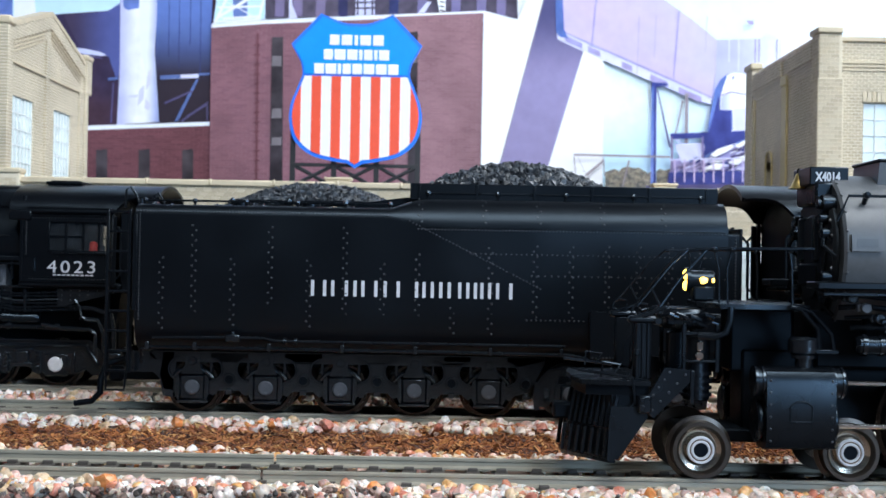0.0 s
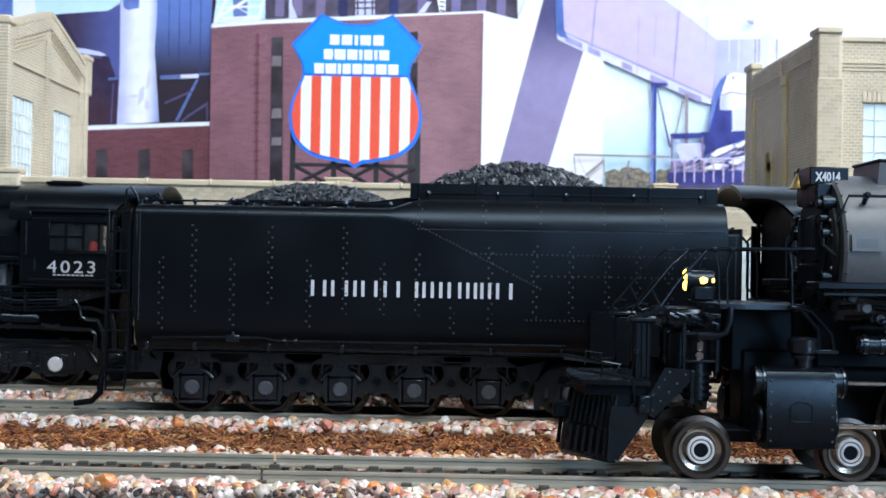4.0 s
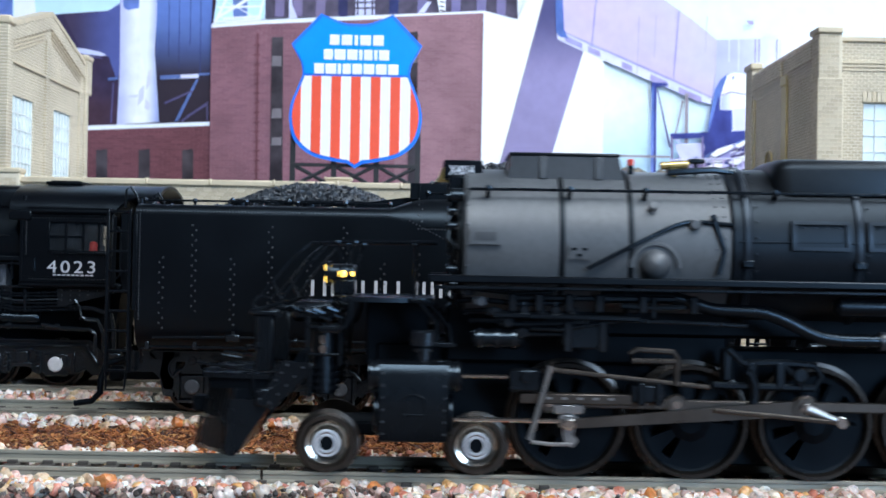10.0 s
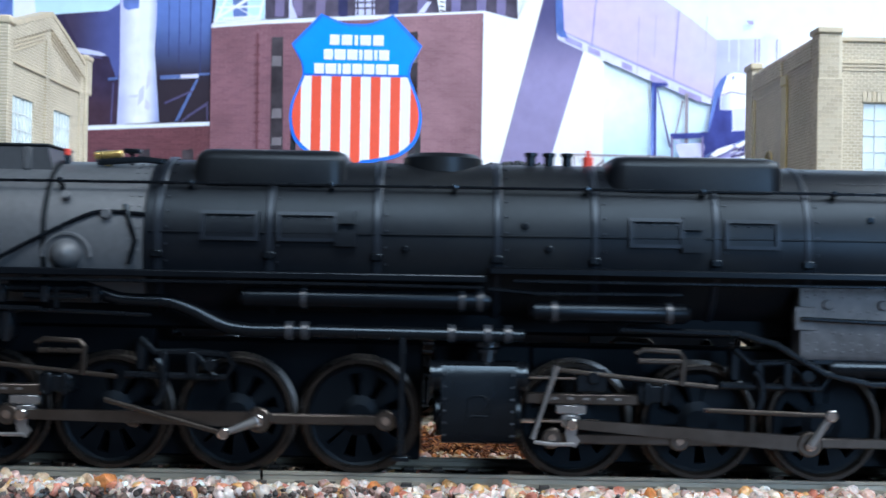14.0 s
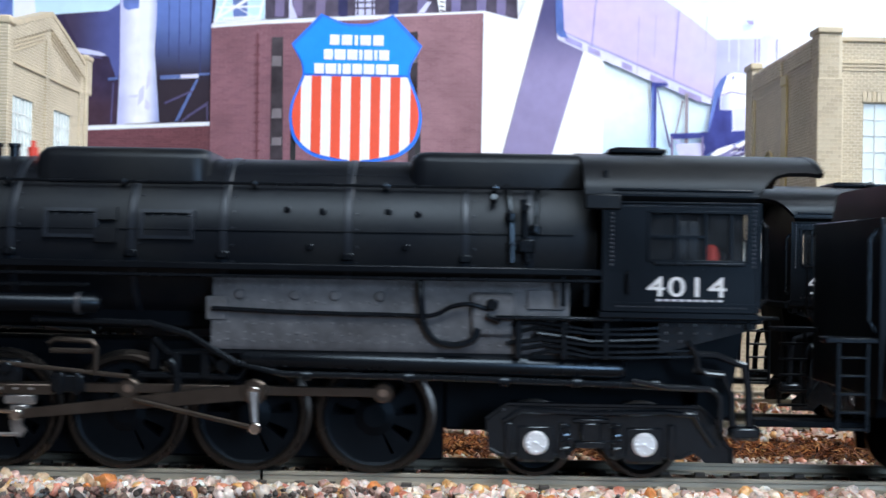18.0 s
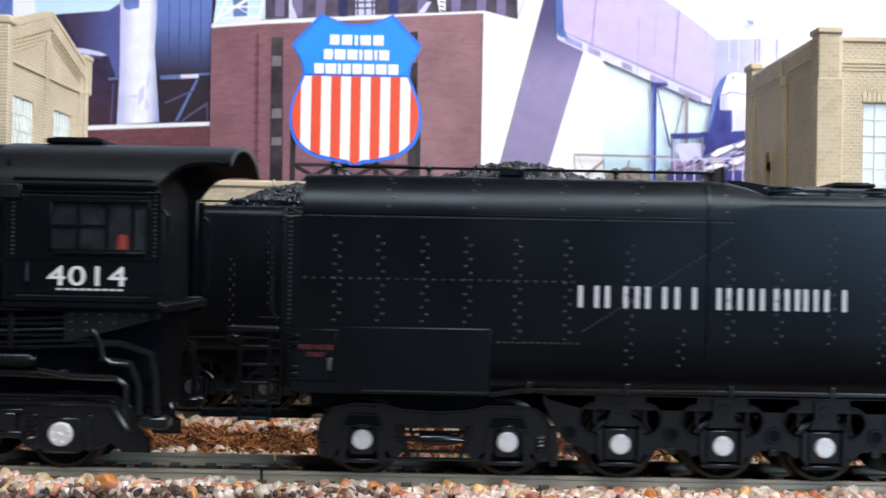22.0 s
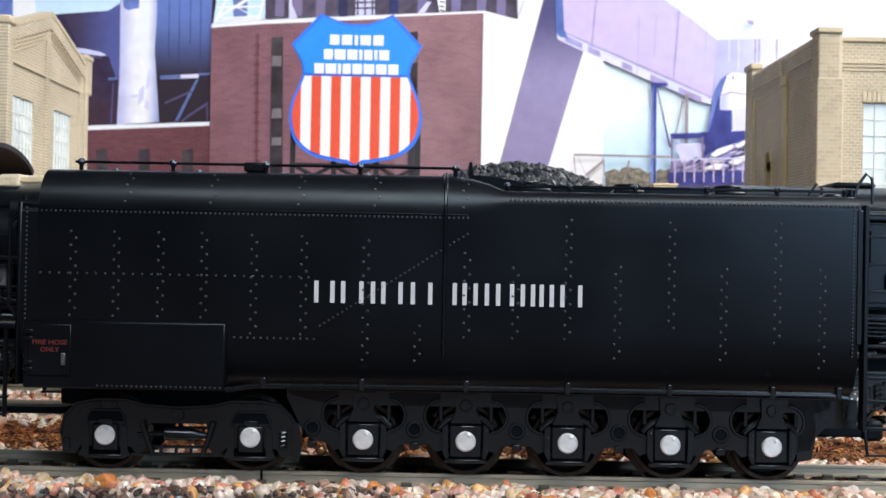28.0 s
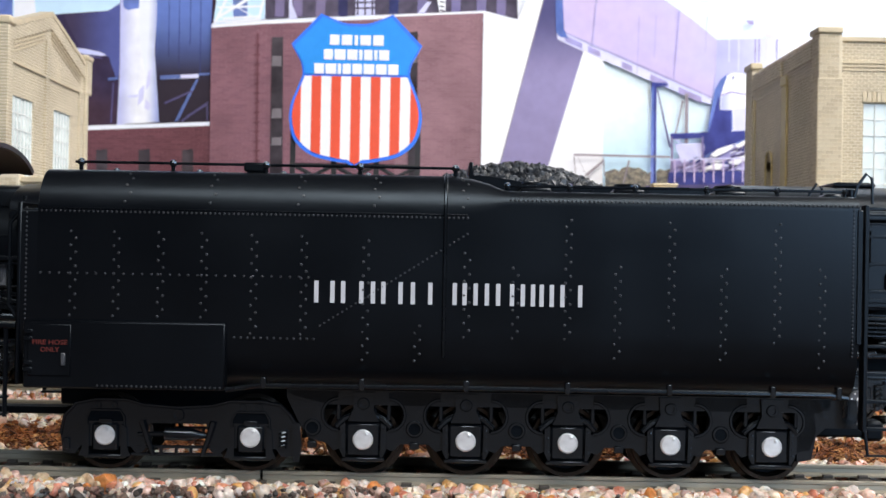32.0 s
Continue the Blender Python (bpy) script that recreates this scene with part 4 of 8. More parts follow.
for k in range(3):
    z = 5.4 + k * 1.35
    for a, b in ((177, 209), (216, 252)):
        part("corbel_line", Form().prism([(a, gable_top(a) - z - 0.6), (b, gable_top(b) - z - 0.6), (b, gable_top(b) - z), (a, gable_top(a) - z)], "x", GX, GX + 0.55 - 0.14 * k), TANTRIM, hall, smooth=0)
for y0, y1, z0, z1 in HALL_WINDOWS:
    window_panes(hall, "x", GX - 1.0, y0, y1, z0, z1, 6, 8, 1)

# The flat-roofed works: a side wall and a front wall with a corner pier
works = thing("brick_works", "tan brick works building with a corner pier and stepped parapet", "building")
WX, WF = 119.9, 181.0
part("side_wall", Form().box(WX, WX + 3, 184, 266, -6, 109.6), TANSIDE, works, smooth=0)
f = Form().box(WX + 3, 135, WF, WF + 3, -6, 109.6).box(160, 250, WF, WF + 3, -6, 109.6).box(135, 160, WF, WF + 3, 90, 109.6).box(135, 160, WF, WF + 3, -6, 48)
part("front_wall", f, TAN, works, smooth=0)
part("back_wall", Form().box(WX + 3, 250, 263, 266, -6, 109.6), TAN, works, smooth=0)
part("far_wall", Form().box(250, 253, WF, 266, -6, 109.6), TANSIDE, works, smooth=0)
part("roof", Form().box(WX + 3, 250, 184, 263, 103, 104.5), ROOFING, works, smooth=0)
part("coping", Form().box(126.9, 253.5, 180.2, 185, 109.6, 111.2, 0.3), TANTRIM, works)
for i in range(9):
    a = 185.2 + i * 8.8
    part("coping", Form().box(WX - 0.6, WX + 3.6, a, a + 8.5, 109.6, 111.4, 0.35), TANTRIM, works)
works_pier = part("corner_pier", Form().box(119.3, 126.7, 177.3, 184.9, -6, 111.6, 0.1), MORTAR, works, smooth=0)
pier_base = part("pier_base", Form().box(119.0, 127.2, 177.0, 185.1, -6, 97.2, 0.1), MORTAR, works, smooth=0)
part("pier_cap", Form().box(118.5, 126.8, 176.3, 185.8, 111.6, 113.6, 0.4), TANTRIM, works)
part("rear_pier", Form().box(WX - 0.7, WX + 3, 264.6, 274.6, -6, 113.2, 0.2), TANSIDE, works, smooth=0)
part("pier_cap", Form().box(WX - 1.5, WX + 3.4, 263.6, 275.4, 113.2, 115.7, 0.5), TANTRIM, works)
part("side_pilaster", Form().box(WX - 0.8, WX, 215, 221.6, -6, 100.4, 0.15), OCHRE, works, smooth=0)
part("pilaster_cap", Form().box(WX - 1.1, WX, 214.4, 222.2, 100.4, 104, 0.2), OCHRE, works, smooth=0)
part("rear_pilaster", Form().box(WX - 0.4, WX, 260.6, 264.4, -6, 101, 0.1), OCHRE, works, smooth=0)
for a, b in ((185.2, 214.2), (222.4, 263)):
    part("side_frieze", Form().box(WX - 0.95, WX, a, b, 104.2, 109.4, 0.1), TANSIDE, works, smooth=0)
    for k in range(4):
        part("corbel_line", Form().box(WX - 0.3 - 0.2 * k, WX, a, b, 100.4 + k * 0.95, 101.0 + k * 0.95), TANTRIM, works, smooth=0)
for k in range(3):
    part("corbel_line", Form().box(127.4, 250, 180.62 - 0.15 * k, WF, 100.3 + k * 1.15, 101.0 + k * 1.15), TANTRIM, works, smooth=0)
niche = part("vent_niche", Form().box(WX - 0.5, WX, 234.6, 244, 54.5, 55.6, 0.1).tube([(WX - 0.2, 234.9, 55.6), (WX - 0.2, 234.9, 75)] + [(WX - 0.2, 239.3 - 4.4 * math.cos(w), 75 + 4 * math.sin(w)) for w in [math.pi * k / 10 for k in range(11)]] + [(WX - 0.2, 243.7, 55.6)], 0.5, 6), OCHRE, works, "ochre moulded arched vent")
# Flat on the wall: the darker ochre stands for the depth of the niche.
sub("niche_back", Form().box(WX - 0.08, WX, 235.2, 243.4, 55.6, 75).cyl((WX - 0.08, 239.3, 75), (WX, 239.3, 75), 3.7, 20), REVEAL, niche)
window_panes(works, "y", WF + 1.6, 135, 160, 48, 90, 6, 8, -1)
for i in range(17):
    a = 134.6 + 1.55 * i
    part("soldier_brick", Form().box(a, a + 1.35, WF - 0.35, WF + 0.05, 90.3, 93.4, 0.06), BRICK, works, smooth=0)
lay_bricks(low_front, "XZ", 171, -133, 145, 54.25, 58.6)
lay_bricks(low_front, "XZ", 171, 84, 99.5, 45.55, 54.25)
lay_bricks(low_pier, "XZ", 168.8, -143, -133.6, 51.2, 61.4)
lay_bricks(works_pier, "XZ", 177.3, 119.3, 127.0, 97.3, 111.8)
lay_bricks(works_pier, "YZ", 119.3, 177.4, 185.0, 97.3, 111.8)
lay_bricks(pier_base, "XZ", 177.0, 119.1, 126.9, 52.3, 97.3)
lay_bricks(pier_base, "YZ", 119.0, 177.1, 184.9, 52.3, 97.3)

# ---- shield-shaped sign on the warehouse roof ----
SX, SY = -30.8, 205.0
BLUE = material("enamel_blue", (0.0, 0.3, 0.85), 0.35, vary=0.06)
RIM = material("enamel_rim_blue", (0.02, 0.19, 0.92), 0.35, vary=0.06)
SIGNRED = material("enamel_red", (0.85, 0.1, 0.05), 0.35, vary=0.06)
SIGNWHITE = material("enamel_white", (0.88, 0.89, 0.9), 0.35, vary=0.04)
BLACKBAR = material("black_sign_frame", (0.012, 0.012, 0.014), 0.5, vary=0.2)
sign = thing("roof_sign", "shield-shaped sign with blue top and red stripes on black truss", "sign")


def shield(scale=1.0):
    """The right half of the shield from its top notch to its tip, mirrored to the left."""
    def smooth_run(pts, n=8):
        out = []
        for i in range(len(pts) - 1):
            p0, p1, p2, p3 = pts[max(i - 1, 0)], pts[i], pts[i + 1], pts[min(i + 2, len(pts) - 1)]
            for k in range(n):
                t = k / n
                out.append(tuple(0.5 * (2 * b + (c - a) * t + (2 * a - 5 * b + 4 * c - d) * t * t + (3 * b - a - 3 * c + d) * t ** 3) for a, b, c, d in zip(p0, p1, p2, p3)))
        return out + [pts[-1]]
    top = smooth_run([(0, 117), (5, 117.4), (12.3, 120.4)], 5)
    shoulder = [(22.4, 109.8)]
    side = smooth_run([(18.9, 103.5), (18.4, 99.5), (20, 95), (22.2, 89), (22.6, 83), (20.6, 76.5), (15, 71.8), (7, 69.8), (2.5, 69.2)], 6)
    right = top + shoulder + side + [(0.0, 67.5)]
    cz = 94
    right = [(x * scale, cz + (z - cz) * scale) for x, z in right]
    return right + [(-x, z) for x, z in right[-2:0:-1]]


def at_sign(pts):
    return [(SX + x, z) for x, z in pts]


def clip_poly(pts, x0, x1, z0, z1):
    for k, lim, keep in ((0, x0, 1), (0, x1, -1), (1, z0, 1), (1, z1, -1)):
        out = []
        for a, b in zip(pts, pts[1:] + pts[:1]):
            ia, ib = (a[k] - lim) * keep >= 0, (b[k] - lim) * keep >= 0
            if ia:
                out.append(a)
            if ia != ib:
                t = (lim - a[k]) / (b[k] - a[k])
                out.append((a[0] + (b[0] - a[0]) * t, a[1] + (b[1] - a[1]) * t))
        pts = out
        if not pts:
            return pts
    return pts


part("plate", Form().prism(at_sign(shield(1.0)), "y", SY, SY + 1.6), RIM, sign, "bright blue plate edge", smooth=0)
inner = shield(0.955)
part("field", Form().prism(at_sign(clip_poly(inner, -30, 30, 99.6, 140)), "y", SY - 0.3, SY), BLUE, sign, "blue enamel top field", smooth=0)
part("field", Form().prism(at_sign(clip_poly(inner, -30, 30, 60, 98.9)), "y", SY - 0.22, SY), SIGNWHITE, sign, "white enamel lower field", smooth=0)
for i in range(-3, 4):
    c = i * 6.75
    strip = clip_poly(inner, c - 1.65, c + 1.65 if abs(i) < 3 else c + 9, 60, 98.9) if i < 3 else clip_poly(inner, c - 1.5, c + 9, 60, 98.9)
    if i == -3:
        strip = clip_poly(inner, c - 9, c + 1.5, 60, 98.9)
    if len(strip) > 2:
        part("stripe", Form().prism(at_sign(strip), "y", SY - 0.34, SY - 0.2), SIGNRED, sign, smooth=0)
# the three words of the sign, as plain white bars
for z, half, widths in ((111.3, 9.2, (3.9, 4.3, 1.4, 4.4, 4.3)), (106.3, 11.2, (3.7, 4.6, 4.2, 1.4, 3.5, 1.4, 4.2)), (101.4, 14.4, (4.0, 4.4, 1.4, 3.3, 4.0, 4.4, 4.4, 4.2))):
    widths = [wd * 0.84 for wd in widths]
    gap = (2 * half - sum(widths)) / (len(widths) - 1)
    a = -half
    for wd in widths:
        part("white_bar", Form().box(SX + a, SX + a + wd, SY - 0.5, SY - 0.28, z - 1.8, z + 1.8, 0.1), SIGNWHITE, sign)
        a += wd + gap
for x in (-21.5, -7.3, 7.3, 21.5):
    part("post", Form().box(SX + x - 0.9, SX + x + 0.9, SY + 1.8, SY + 3, 56.5, 84 if abs(x) > 10 else 72, 0.1), BLACKBAR, sign)
for z in (61.2, 68.6):
    part("girt", Form().box(SX - 22, SX + 22, SY + 1.7, SY + 2.7, z - 0.6, z + 0.6, 0.1), BLACKBAR, sign)
for x in (-21.5, -7.3, 7.3):
    part("brace", Form().tube([(SX + x, SY + 2.3, 61.2), (SX + x + 14.2, SY + 2.3, 68.6)], 0.65, 6), BLACKBAR, sign)
    part("brace", Form().tube([(SX + x, SY + 2.5, 68.6), (SX + x + 14.2, SY + 2.5, 61.2)], 0.65, 6), BLACKBAR, sign)

# ---- rolling stock (drawn with the front to the left, rails at 0, track centre at y 0) ----


def spoked_disc(x, r, s, spokes):
    """A cast wheel centre: hub, tapering spokes, rim and a counterweight, as one joined skin."""
    f = Form()
    radii = [0.01, r * 0.2, r * 0.36, r * 0.55, r * 0.74, r - 1.6, r - 0.95]
    proud = [9.6, 9.6, 9.0, 8.9, 8.9, 8.95, 9.3]
    na = spokes * 4
    for y_of in (lambda k: proud[k], lambda k: 7.6):
        for k, q in enumerate(radii):
            for i in range(na):
                j = i % 4
                w = 2 * math.pi * ((i // 4) + (-0.3, 0.3, 0.43, 0.57)[j]) / spokes
                f.v.append((x + q * math.cos(w), s * y_of(k), r + q * math.sin(w)))
    n = len(radii)
    half = n * na

    def solid(k, i):
        if k < 2 or k >= 4 or i % 4 == 0:
            return True
        a = ((i + 0.5) / na * 360) % 360
        return 125 < a < 235
    for k in range(n - 1):
        for i in range(na):
            if not solid(k, i):
                continue
            i2 = (i + 1) % na
            q = [k * na + i, k * na + i2, (k + 1) * na + i2, (k + 1) * na + i]
            f.f += [tuple(q), tuple(half + p for p in q[::-1])]
            for di, pair in ((-1, (q[3], q[0])), (1, (q[1], q[2]))):
                if not solid(k, (i + di) % na):
                    f.f.append((pair[0], pair[1], half + pair[1], half + pair[0]))
            for dk, pair in ((-1, (q[0], q[1])), (1, (q[2], q[3]))):
                if 0 <= k + dk < n - 1 and not solid(k + dk, i):
                    f.f.append((pair[0], pair[1], half + pair[1], half + pair[0]))
    return f


def wheelset(parent, x, r, name, cap, face, spokes=0, half=8.2, capr=2.6, capy=13.0, bright=False):
    """An axle with two flanged wheels that turns as one; cap: material of the axle ends."""
    f = Form().cyl((x, -half, r), (x, half, r), 1.1, 12)
    ws = part(name, f, DARK, parent, at=(x, 0, r))
    for s in (-1, 1):
        g = Form().lathe(x, r, [(s * 7.2, r - 1.2), (s * 7.2, r + 0.75), (s * 7.55, r + 0.75), (s * 7.75, r + 0.02), (s * 10.1, r - 0.12), (s * 10.1, r - 0.75), (s * 9.5, r - 1.2), (s * 7.2, r - 1.2)], 48)
        sub("tyre", g, DARKSTEEL if bright else TYRE, ws)
        if spokes:
            g = spoked_disc(x, r, s, spokes)
            sub("wheel_centre", g, DARK, ws, smooth=14.0)
        else:
            g = Form().lathe(x, r, [(s * 7.8, 0.01), (s * 7.8, r - 1.2), (s * 9.0, r - 1.3), (s * 8.6, r * 0.5), (s * 9.6, r * 0.42), (s * 9.6, r * 0.3), (s * 8.9, r * 0.26), (s * 8.9, 0.01)], 32)
            sub("wheel_centre", g, NICKEL if bright else DARK, ws)
            if bright:
                sub("hub_ring", Form().lathe(x, r, [(s * 9.5, 1.2), (s * 9.9, 1.3), (s * 9.9, 1.55), (s * 9.55, 1.7), (s * 9.55, 1.9), (s * 9.9, 2.0), (s * 9.9, 2.25), (s * 9.5, 2.4)], 28), GREYLET, ws, "bright nickel hub ring")
                sub("axle_end", Form().lathe(x, r, [(s * 9.4, 1.4), (s * 9.75, 1.1), (s * 9.75, 0.01)], 20), DARK, ws)
    if cap:
        for s in (-1, 1):
            g = Form().lathe(x, r, [(s * (capy - 1), capr * 0.95), (s * (capy - 0.25), capr), (s * capy, capr - 0.25), (s * capy, 0.01)], 24)
            g.dot((x, s * capy, r - capr * 0.68), 0.35, (0, s, 0))
            sub("axle_cap", g, cap, ws)
            if name == "trailing_wheelset":
                f = Form()
                for k in range(6):
                    w = 2 * math.pi * k / 6
                    f.dot((x + 1.45 * math.cos(w), s * capy, r + 1.45 * math.sin(w)), 0.26, (0, s, 0))
                sub("cap_bolt_ring", f.dot((x, s * capy, r), 0.4, (0, s, 0)), CAP, ws)
    return ws


def rivet_line(p0, p1, n, d, r=0.22, f=None):
    f = f or Form()
    a, b = Vector(p0), Vector(p1)
    for i in range(n):
        f.dot(a.lerp(b, i / max(1, n - 1)), r, d)
    return f


def bars(x0, x1, z0, z1, y, turned=False):
    """Company lettering as plain upright bars, one or two to a letter."""
    out = []
    for at in LETTER_BARS:
        at = 1 - at - 0.016 if turned else at
        a = x0 + (x1 - x0) * at
        out.append(Form().box(a, a + (x1 - x0) * 0.016, y, y + 0.12, z0, z1))
    return out


LETTER_BARS = (0.0, 0.06, 0.1, 0.168, 0.211, 0.25, 0.314, 0.36, 0.425, 0.516, 0.553, 0.594, 0.636, 0.678, 0.73, 0.77, 0.808, 0.84, 0.878, 0.918, 0.984)
TENDER_AXLES = (-56.4, -31.9, -12.9, 4.4, 21.6, 38.9, 56.0)
TENDER_R = 6.15


def tender_profile(side, top, inset):
    """Half section of the tank, from the bottom up the side to the middle: y, z. side: where the wall begins to turn in; inset: how far it does."""
    pts = [(0, 14.2), (9, 14.2), (14.2, 14.9), (16.8, 17.2), (18.0, 20.6), (18.5, 25), (18.5, side)]
    for k in range(1, 9):
        w = math.radians(90 * k / 8)
        pts.append((18.5 - inset * (1 - math.cos(w)), side + (top - side) * math.sin(w)))
    pts.append((0, top + 0.15))
    return pts


def loft(sections):
    """Closed half sections (x, points) mirrored about the middle and skinned along x."""
    f = Form()
    n = None
    for x, pts in sections:
        ring = [(x, -y, z) for y, z in pts] + [(x, y, z) for y, z in pts[-2:0:-1]]
        n = len(ring)
        f.v += ring
    for i in range(len(sections) - 1):
        for k in range(n):
            f.f.append((i * n + k, i * n + (k + 1) % n, (i + 1) * n + (k + 1) % n, (i + 1) * n + k))
    f.f.append(tuple(range(n))[::-1])
    f.f.append(tuple((len(sections) - 1) * n + k for k in range(n)))
    return f


def make_tender(cap, boards):
    t = thing("tender", "long black riveted steam tender with a cast many-wheeled underframe", "tender", "model tenders")
    shelf, high, low_p = tender_profile(43.2, 43.9, 0.7), tender_profile(43.9, 50.8, 6.2), tender_profile(45.8, 48.3, 2.4)

    def blend(w):
        return [(a[0] * w + b[0] * (1 - w), a[1] * w + b[1] * (1 - w)) for a, b in zip(high, low_p)]
    part("tank", loft([(-69.2, shelf), (-66.7, shelf), (-66.5, high), (1.2, high), (4.5, blend(0.86)), (7.5, blend(0.5)), (9.5, blend(0.12)), (10.8, low_p), (68.4, low_p)]), BLACK, t)
    part("front_bulkhead", Form().box(-69.9, -69.2, -18.6, 18.6, 15, 45, 0.2), BLACK, t)
    part("rear_edge_strip", Form().box(68.0, 68.9, -18.7, -18.3, 24, 46, 0.1).box(68.0, 68.9, 18.3, 18.7, 24, 46, 0.1), BLACK, t)
    for s in (-1, 1):
        d, y = (0, s, 0), s * 18.52
        part("riveted_seam", rivet_line((-66, y, 43.6), (4, y, 43.6), 92, d, 0.21), RIVET, t)
        part("riveted_seam", rivet_line((-66, y, 33.4), (-22, y, 33.4), 30, d, 0.23), RIVET, t)
        part("riveted_seam", rivet_line((-34, y * 0.998, 23.3), (-21, y * 0.998, 23.3), 13, d, 0.23), RIVET, t)
        part("riveted_seam", rivet_line((11, s * 18.42, 46.7), (68, s * 18.42, 46.7), 80, d, 0.21), RIVET, t)
        for x, a, b in ((-68.4, 16, 44), (67.4, 22, 46)):
            part("riveted_seam", rivet_line((x, y, a), (x, y, b), 38, d, 0.21), RIVET, t)
        for x, a, b in ((-60.7, 26.5, 41.5), (-53.6, 26.5, 41.5), (-46.3, 26.5, 41.5), (-39.2, 26.5, 41.5), (-31, 24, 41.3), (-22.8, 24, 41.3), (-12.6, 20, 41.3), (-4.0, 20, 28), (4.0, 24, 39),
                        (12, 24, 37), (20.6, 24, 45.8), (28.8, 21, 37.8), (37.6, 25, 45.5), (46.2, 21, 37.5), (55, 24, 45.2), (62.4, 20, 37.3)):
            f = Form()
            n = int((b - a) / 1.15)
            for i in range(n):
                f.dot((x + (0.42 if i % 2 else -0.42), y if a + 1.15 * i > 25 else s * 18.3, a + 1.15 * i), 0.27, d)
            part("riveted_seam", f, RIVET, t)
        for x in (-52, -38, -23.5, -11, 3.6):
            f = Form()
            for i in range(6):
                w = math.radians(12 + 13 * i)
                f.dot((x + (0.4 if i % 2 else -0.4), s * (18.5 - 6.2 * (1 - math.cos(w))), 43.9 + 6.9 * math.sin(w)), 0.27, (0, s * math.cos(w), math.sin(w)))
            part("riveted_seam", f, RIVET, t)
        if s > 0:
            part("riveted_seam", rivet_line((-65, y, 38.2), (-8, y, 38.2), 50, d, 0.2), RIVET, t)
            part("riveted_seam", rivet_line((-24, y, 30.5), (6, y, 45.4), 40, d, 0.2), RIVET, t)
        else:
            part("riveted_seam", rivet_line((-20, y, 25.5), (4, y, 41), 34, d, 0.19), RIVET, t)
            part("seam_strip", Form().tube([(0.35, s * (yy + 0.05), zz + 0.05) for yy, zz in high[4:]], 0.34, 6), CAST, t)
        part("top_seam", Form().box(-66, 4, s * 18.4, s * 18.62, 43.95, 44.2, 0.05), BLACK, t)
        box = part("tool_box", Form().box(-68.2, -35.3, s * 16, s * 19.6, 14.6, 25.6, 0.25), BLACK, t)
        if boards:
            part("upper_train_pipe", Form().tube([(-30, s * 18.9, 17.5), (20, s * 18.9, 17.5), (36, s * 18.9, 17.5), (38.6, s * 18.9, 18.1), (48, s * 18.9, 18.1), (64, s * 18.9, 17.8)], 0.36, 8), CAST, t)
            part("pipe_valve", Form().box(44, 47.4, s * 18.2, s * 20, 17.2, 18.9, 0.3).cyl((45.7, s * 19, 18.8), (45.7, s * 19, 19.6), 0.6, 10), GLOSS, t)
            for x in (31, 33.4):
                part("pipe_union", Form().cyl((x, s * 18.9, 17.5), (x + 0.8, s * 18.9, 17.5), 0.75, 10), CAST, t)
        part("riveted_seam", rivet_line((-56, s * 19.6, 15.1), (-36, s * 19.6, 15.1), 26, d, 0.21), RIVET, t)
        sub("hatch", Form().box(-67.4, -60.4, s * 19.55, s * 19.85, 16.6, 25.0, 0.12), BLACK, box)
        for z in (17.6, 18.7, 22.6, 23.8):
            sub("hinge", Form().box(-68, -66.6, s * 19.6, s * 20.1, z - 0.35, z + 0.35, 0.1), BLACK, box)
        sub("latch", Form().box(-61.9, -61.2, s * 19.7, s * 20.3, 18.3, 20.4, 0.15), GREYCAP, box)
        part("train_pipe", Form().tube([(-35.2, s * 18.6, 14.7), (-30, s * 18.7, 15.5), (0, s * 18.7, 15.7), (64, s * 18.7, 15.7), (66.6, s * 18.5, 15.2), (66.8, s * 17, 12)], 0.42, 8), CAST, t)
        for x in (-29, -12.9, 4.2, 20.8, 37.5, 54.4, 65.2):
            part("pipe_clip", Form().box(x - 0.45, x + 0.45, s * 17.8, s * 19.3, 15.1, 17.0, 0.15), GLOSS, t)
        # cast underframe: beam, webs with lightening holes, pedestals, journal boxes and springs
        ins, out = s * 10.8, s * 12.2
        part("frame_beam", Form().prism([(-26, 14.4), (66, 14.4), (66, 13.2), (64, 11.9), (-19, 11.9), (-25, 13.4)], "y", ins, out), GLOSS, t)
        xs = TENDER_AXLES[2:]
        edges = [(-12.9 - 8.6)] + [(a + b) / 2 for a, b in zip(xs, xs[1:])] + [56.0 + 7.2]
        for i, x in enumerate(edges):
            first, last = i == 0, i == len(edges) - 1
            lo = 5.2 if not last else 6
            ring = [math.radians(k) for k in range(90, 271, 18)]
            right = [(x + 4.35 + 2.7 * math.cos(w), 10.3 + 2.7 * math.sin(w)) for w in ring] + [(x + 4.9, 7.4), (x + 4.9, 4.6), (x + 3.6, 4.2), (x + 2.4, 5.4)]
            left = [(2 * x - u, w) for u, w in right[::-1]]
            if first:
                left = [(x - 0.6, 6.2), (x - 2.4, 9), (x - 4.4, 13)]
            if last:
                right = [(x - 0.2, 13), (x + 0.4, 9), (x - 0.6, 5.6)]
            part("frame_web", Form().prism([(right[0][0], 14.2)] + right + left + [(left[-1][0], 14.2)], "y", ins, out), GLOSS, t)
            for rim in (right[:11] if not last else [], left[-11:] if not first else []):
                if rim:
                    part("opening_rim", Form().tube([(u, out, w) for u, w in rim], 0.3, 6), GLOSS, t)
            if last:
                continue
            # The web is solid: a dark disc stands for the hole's shade.
            part("lightening_hole", Form().cyl((x, out - s * 0.2, 8.0), (x, out + s * 0.06, 8.0), 0.95, 20), DARK, t)
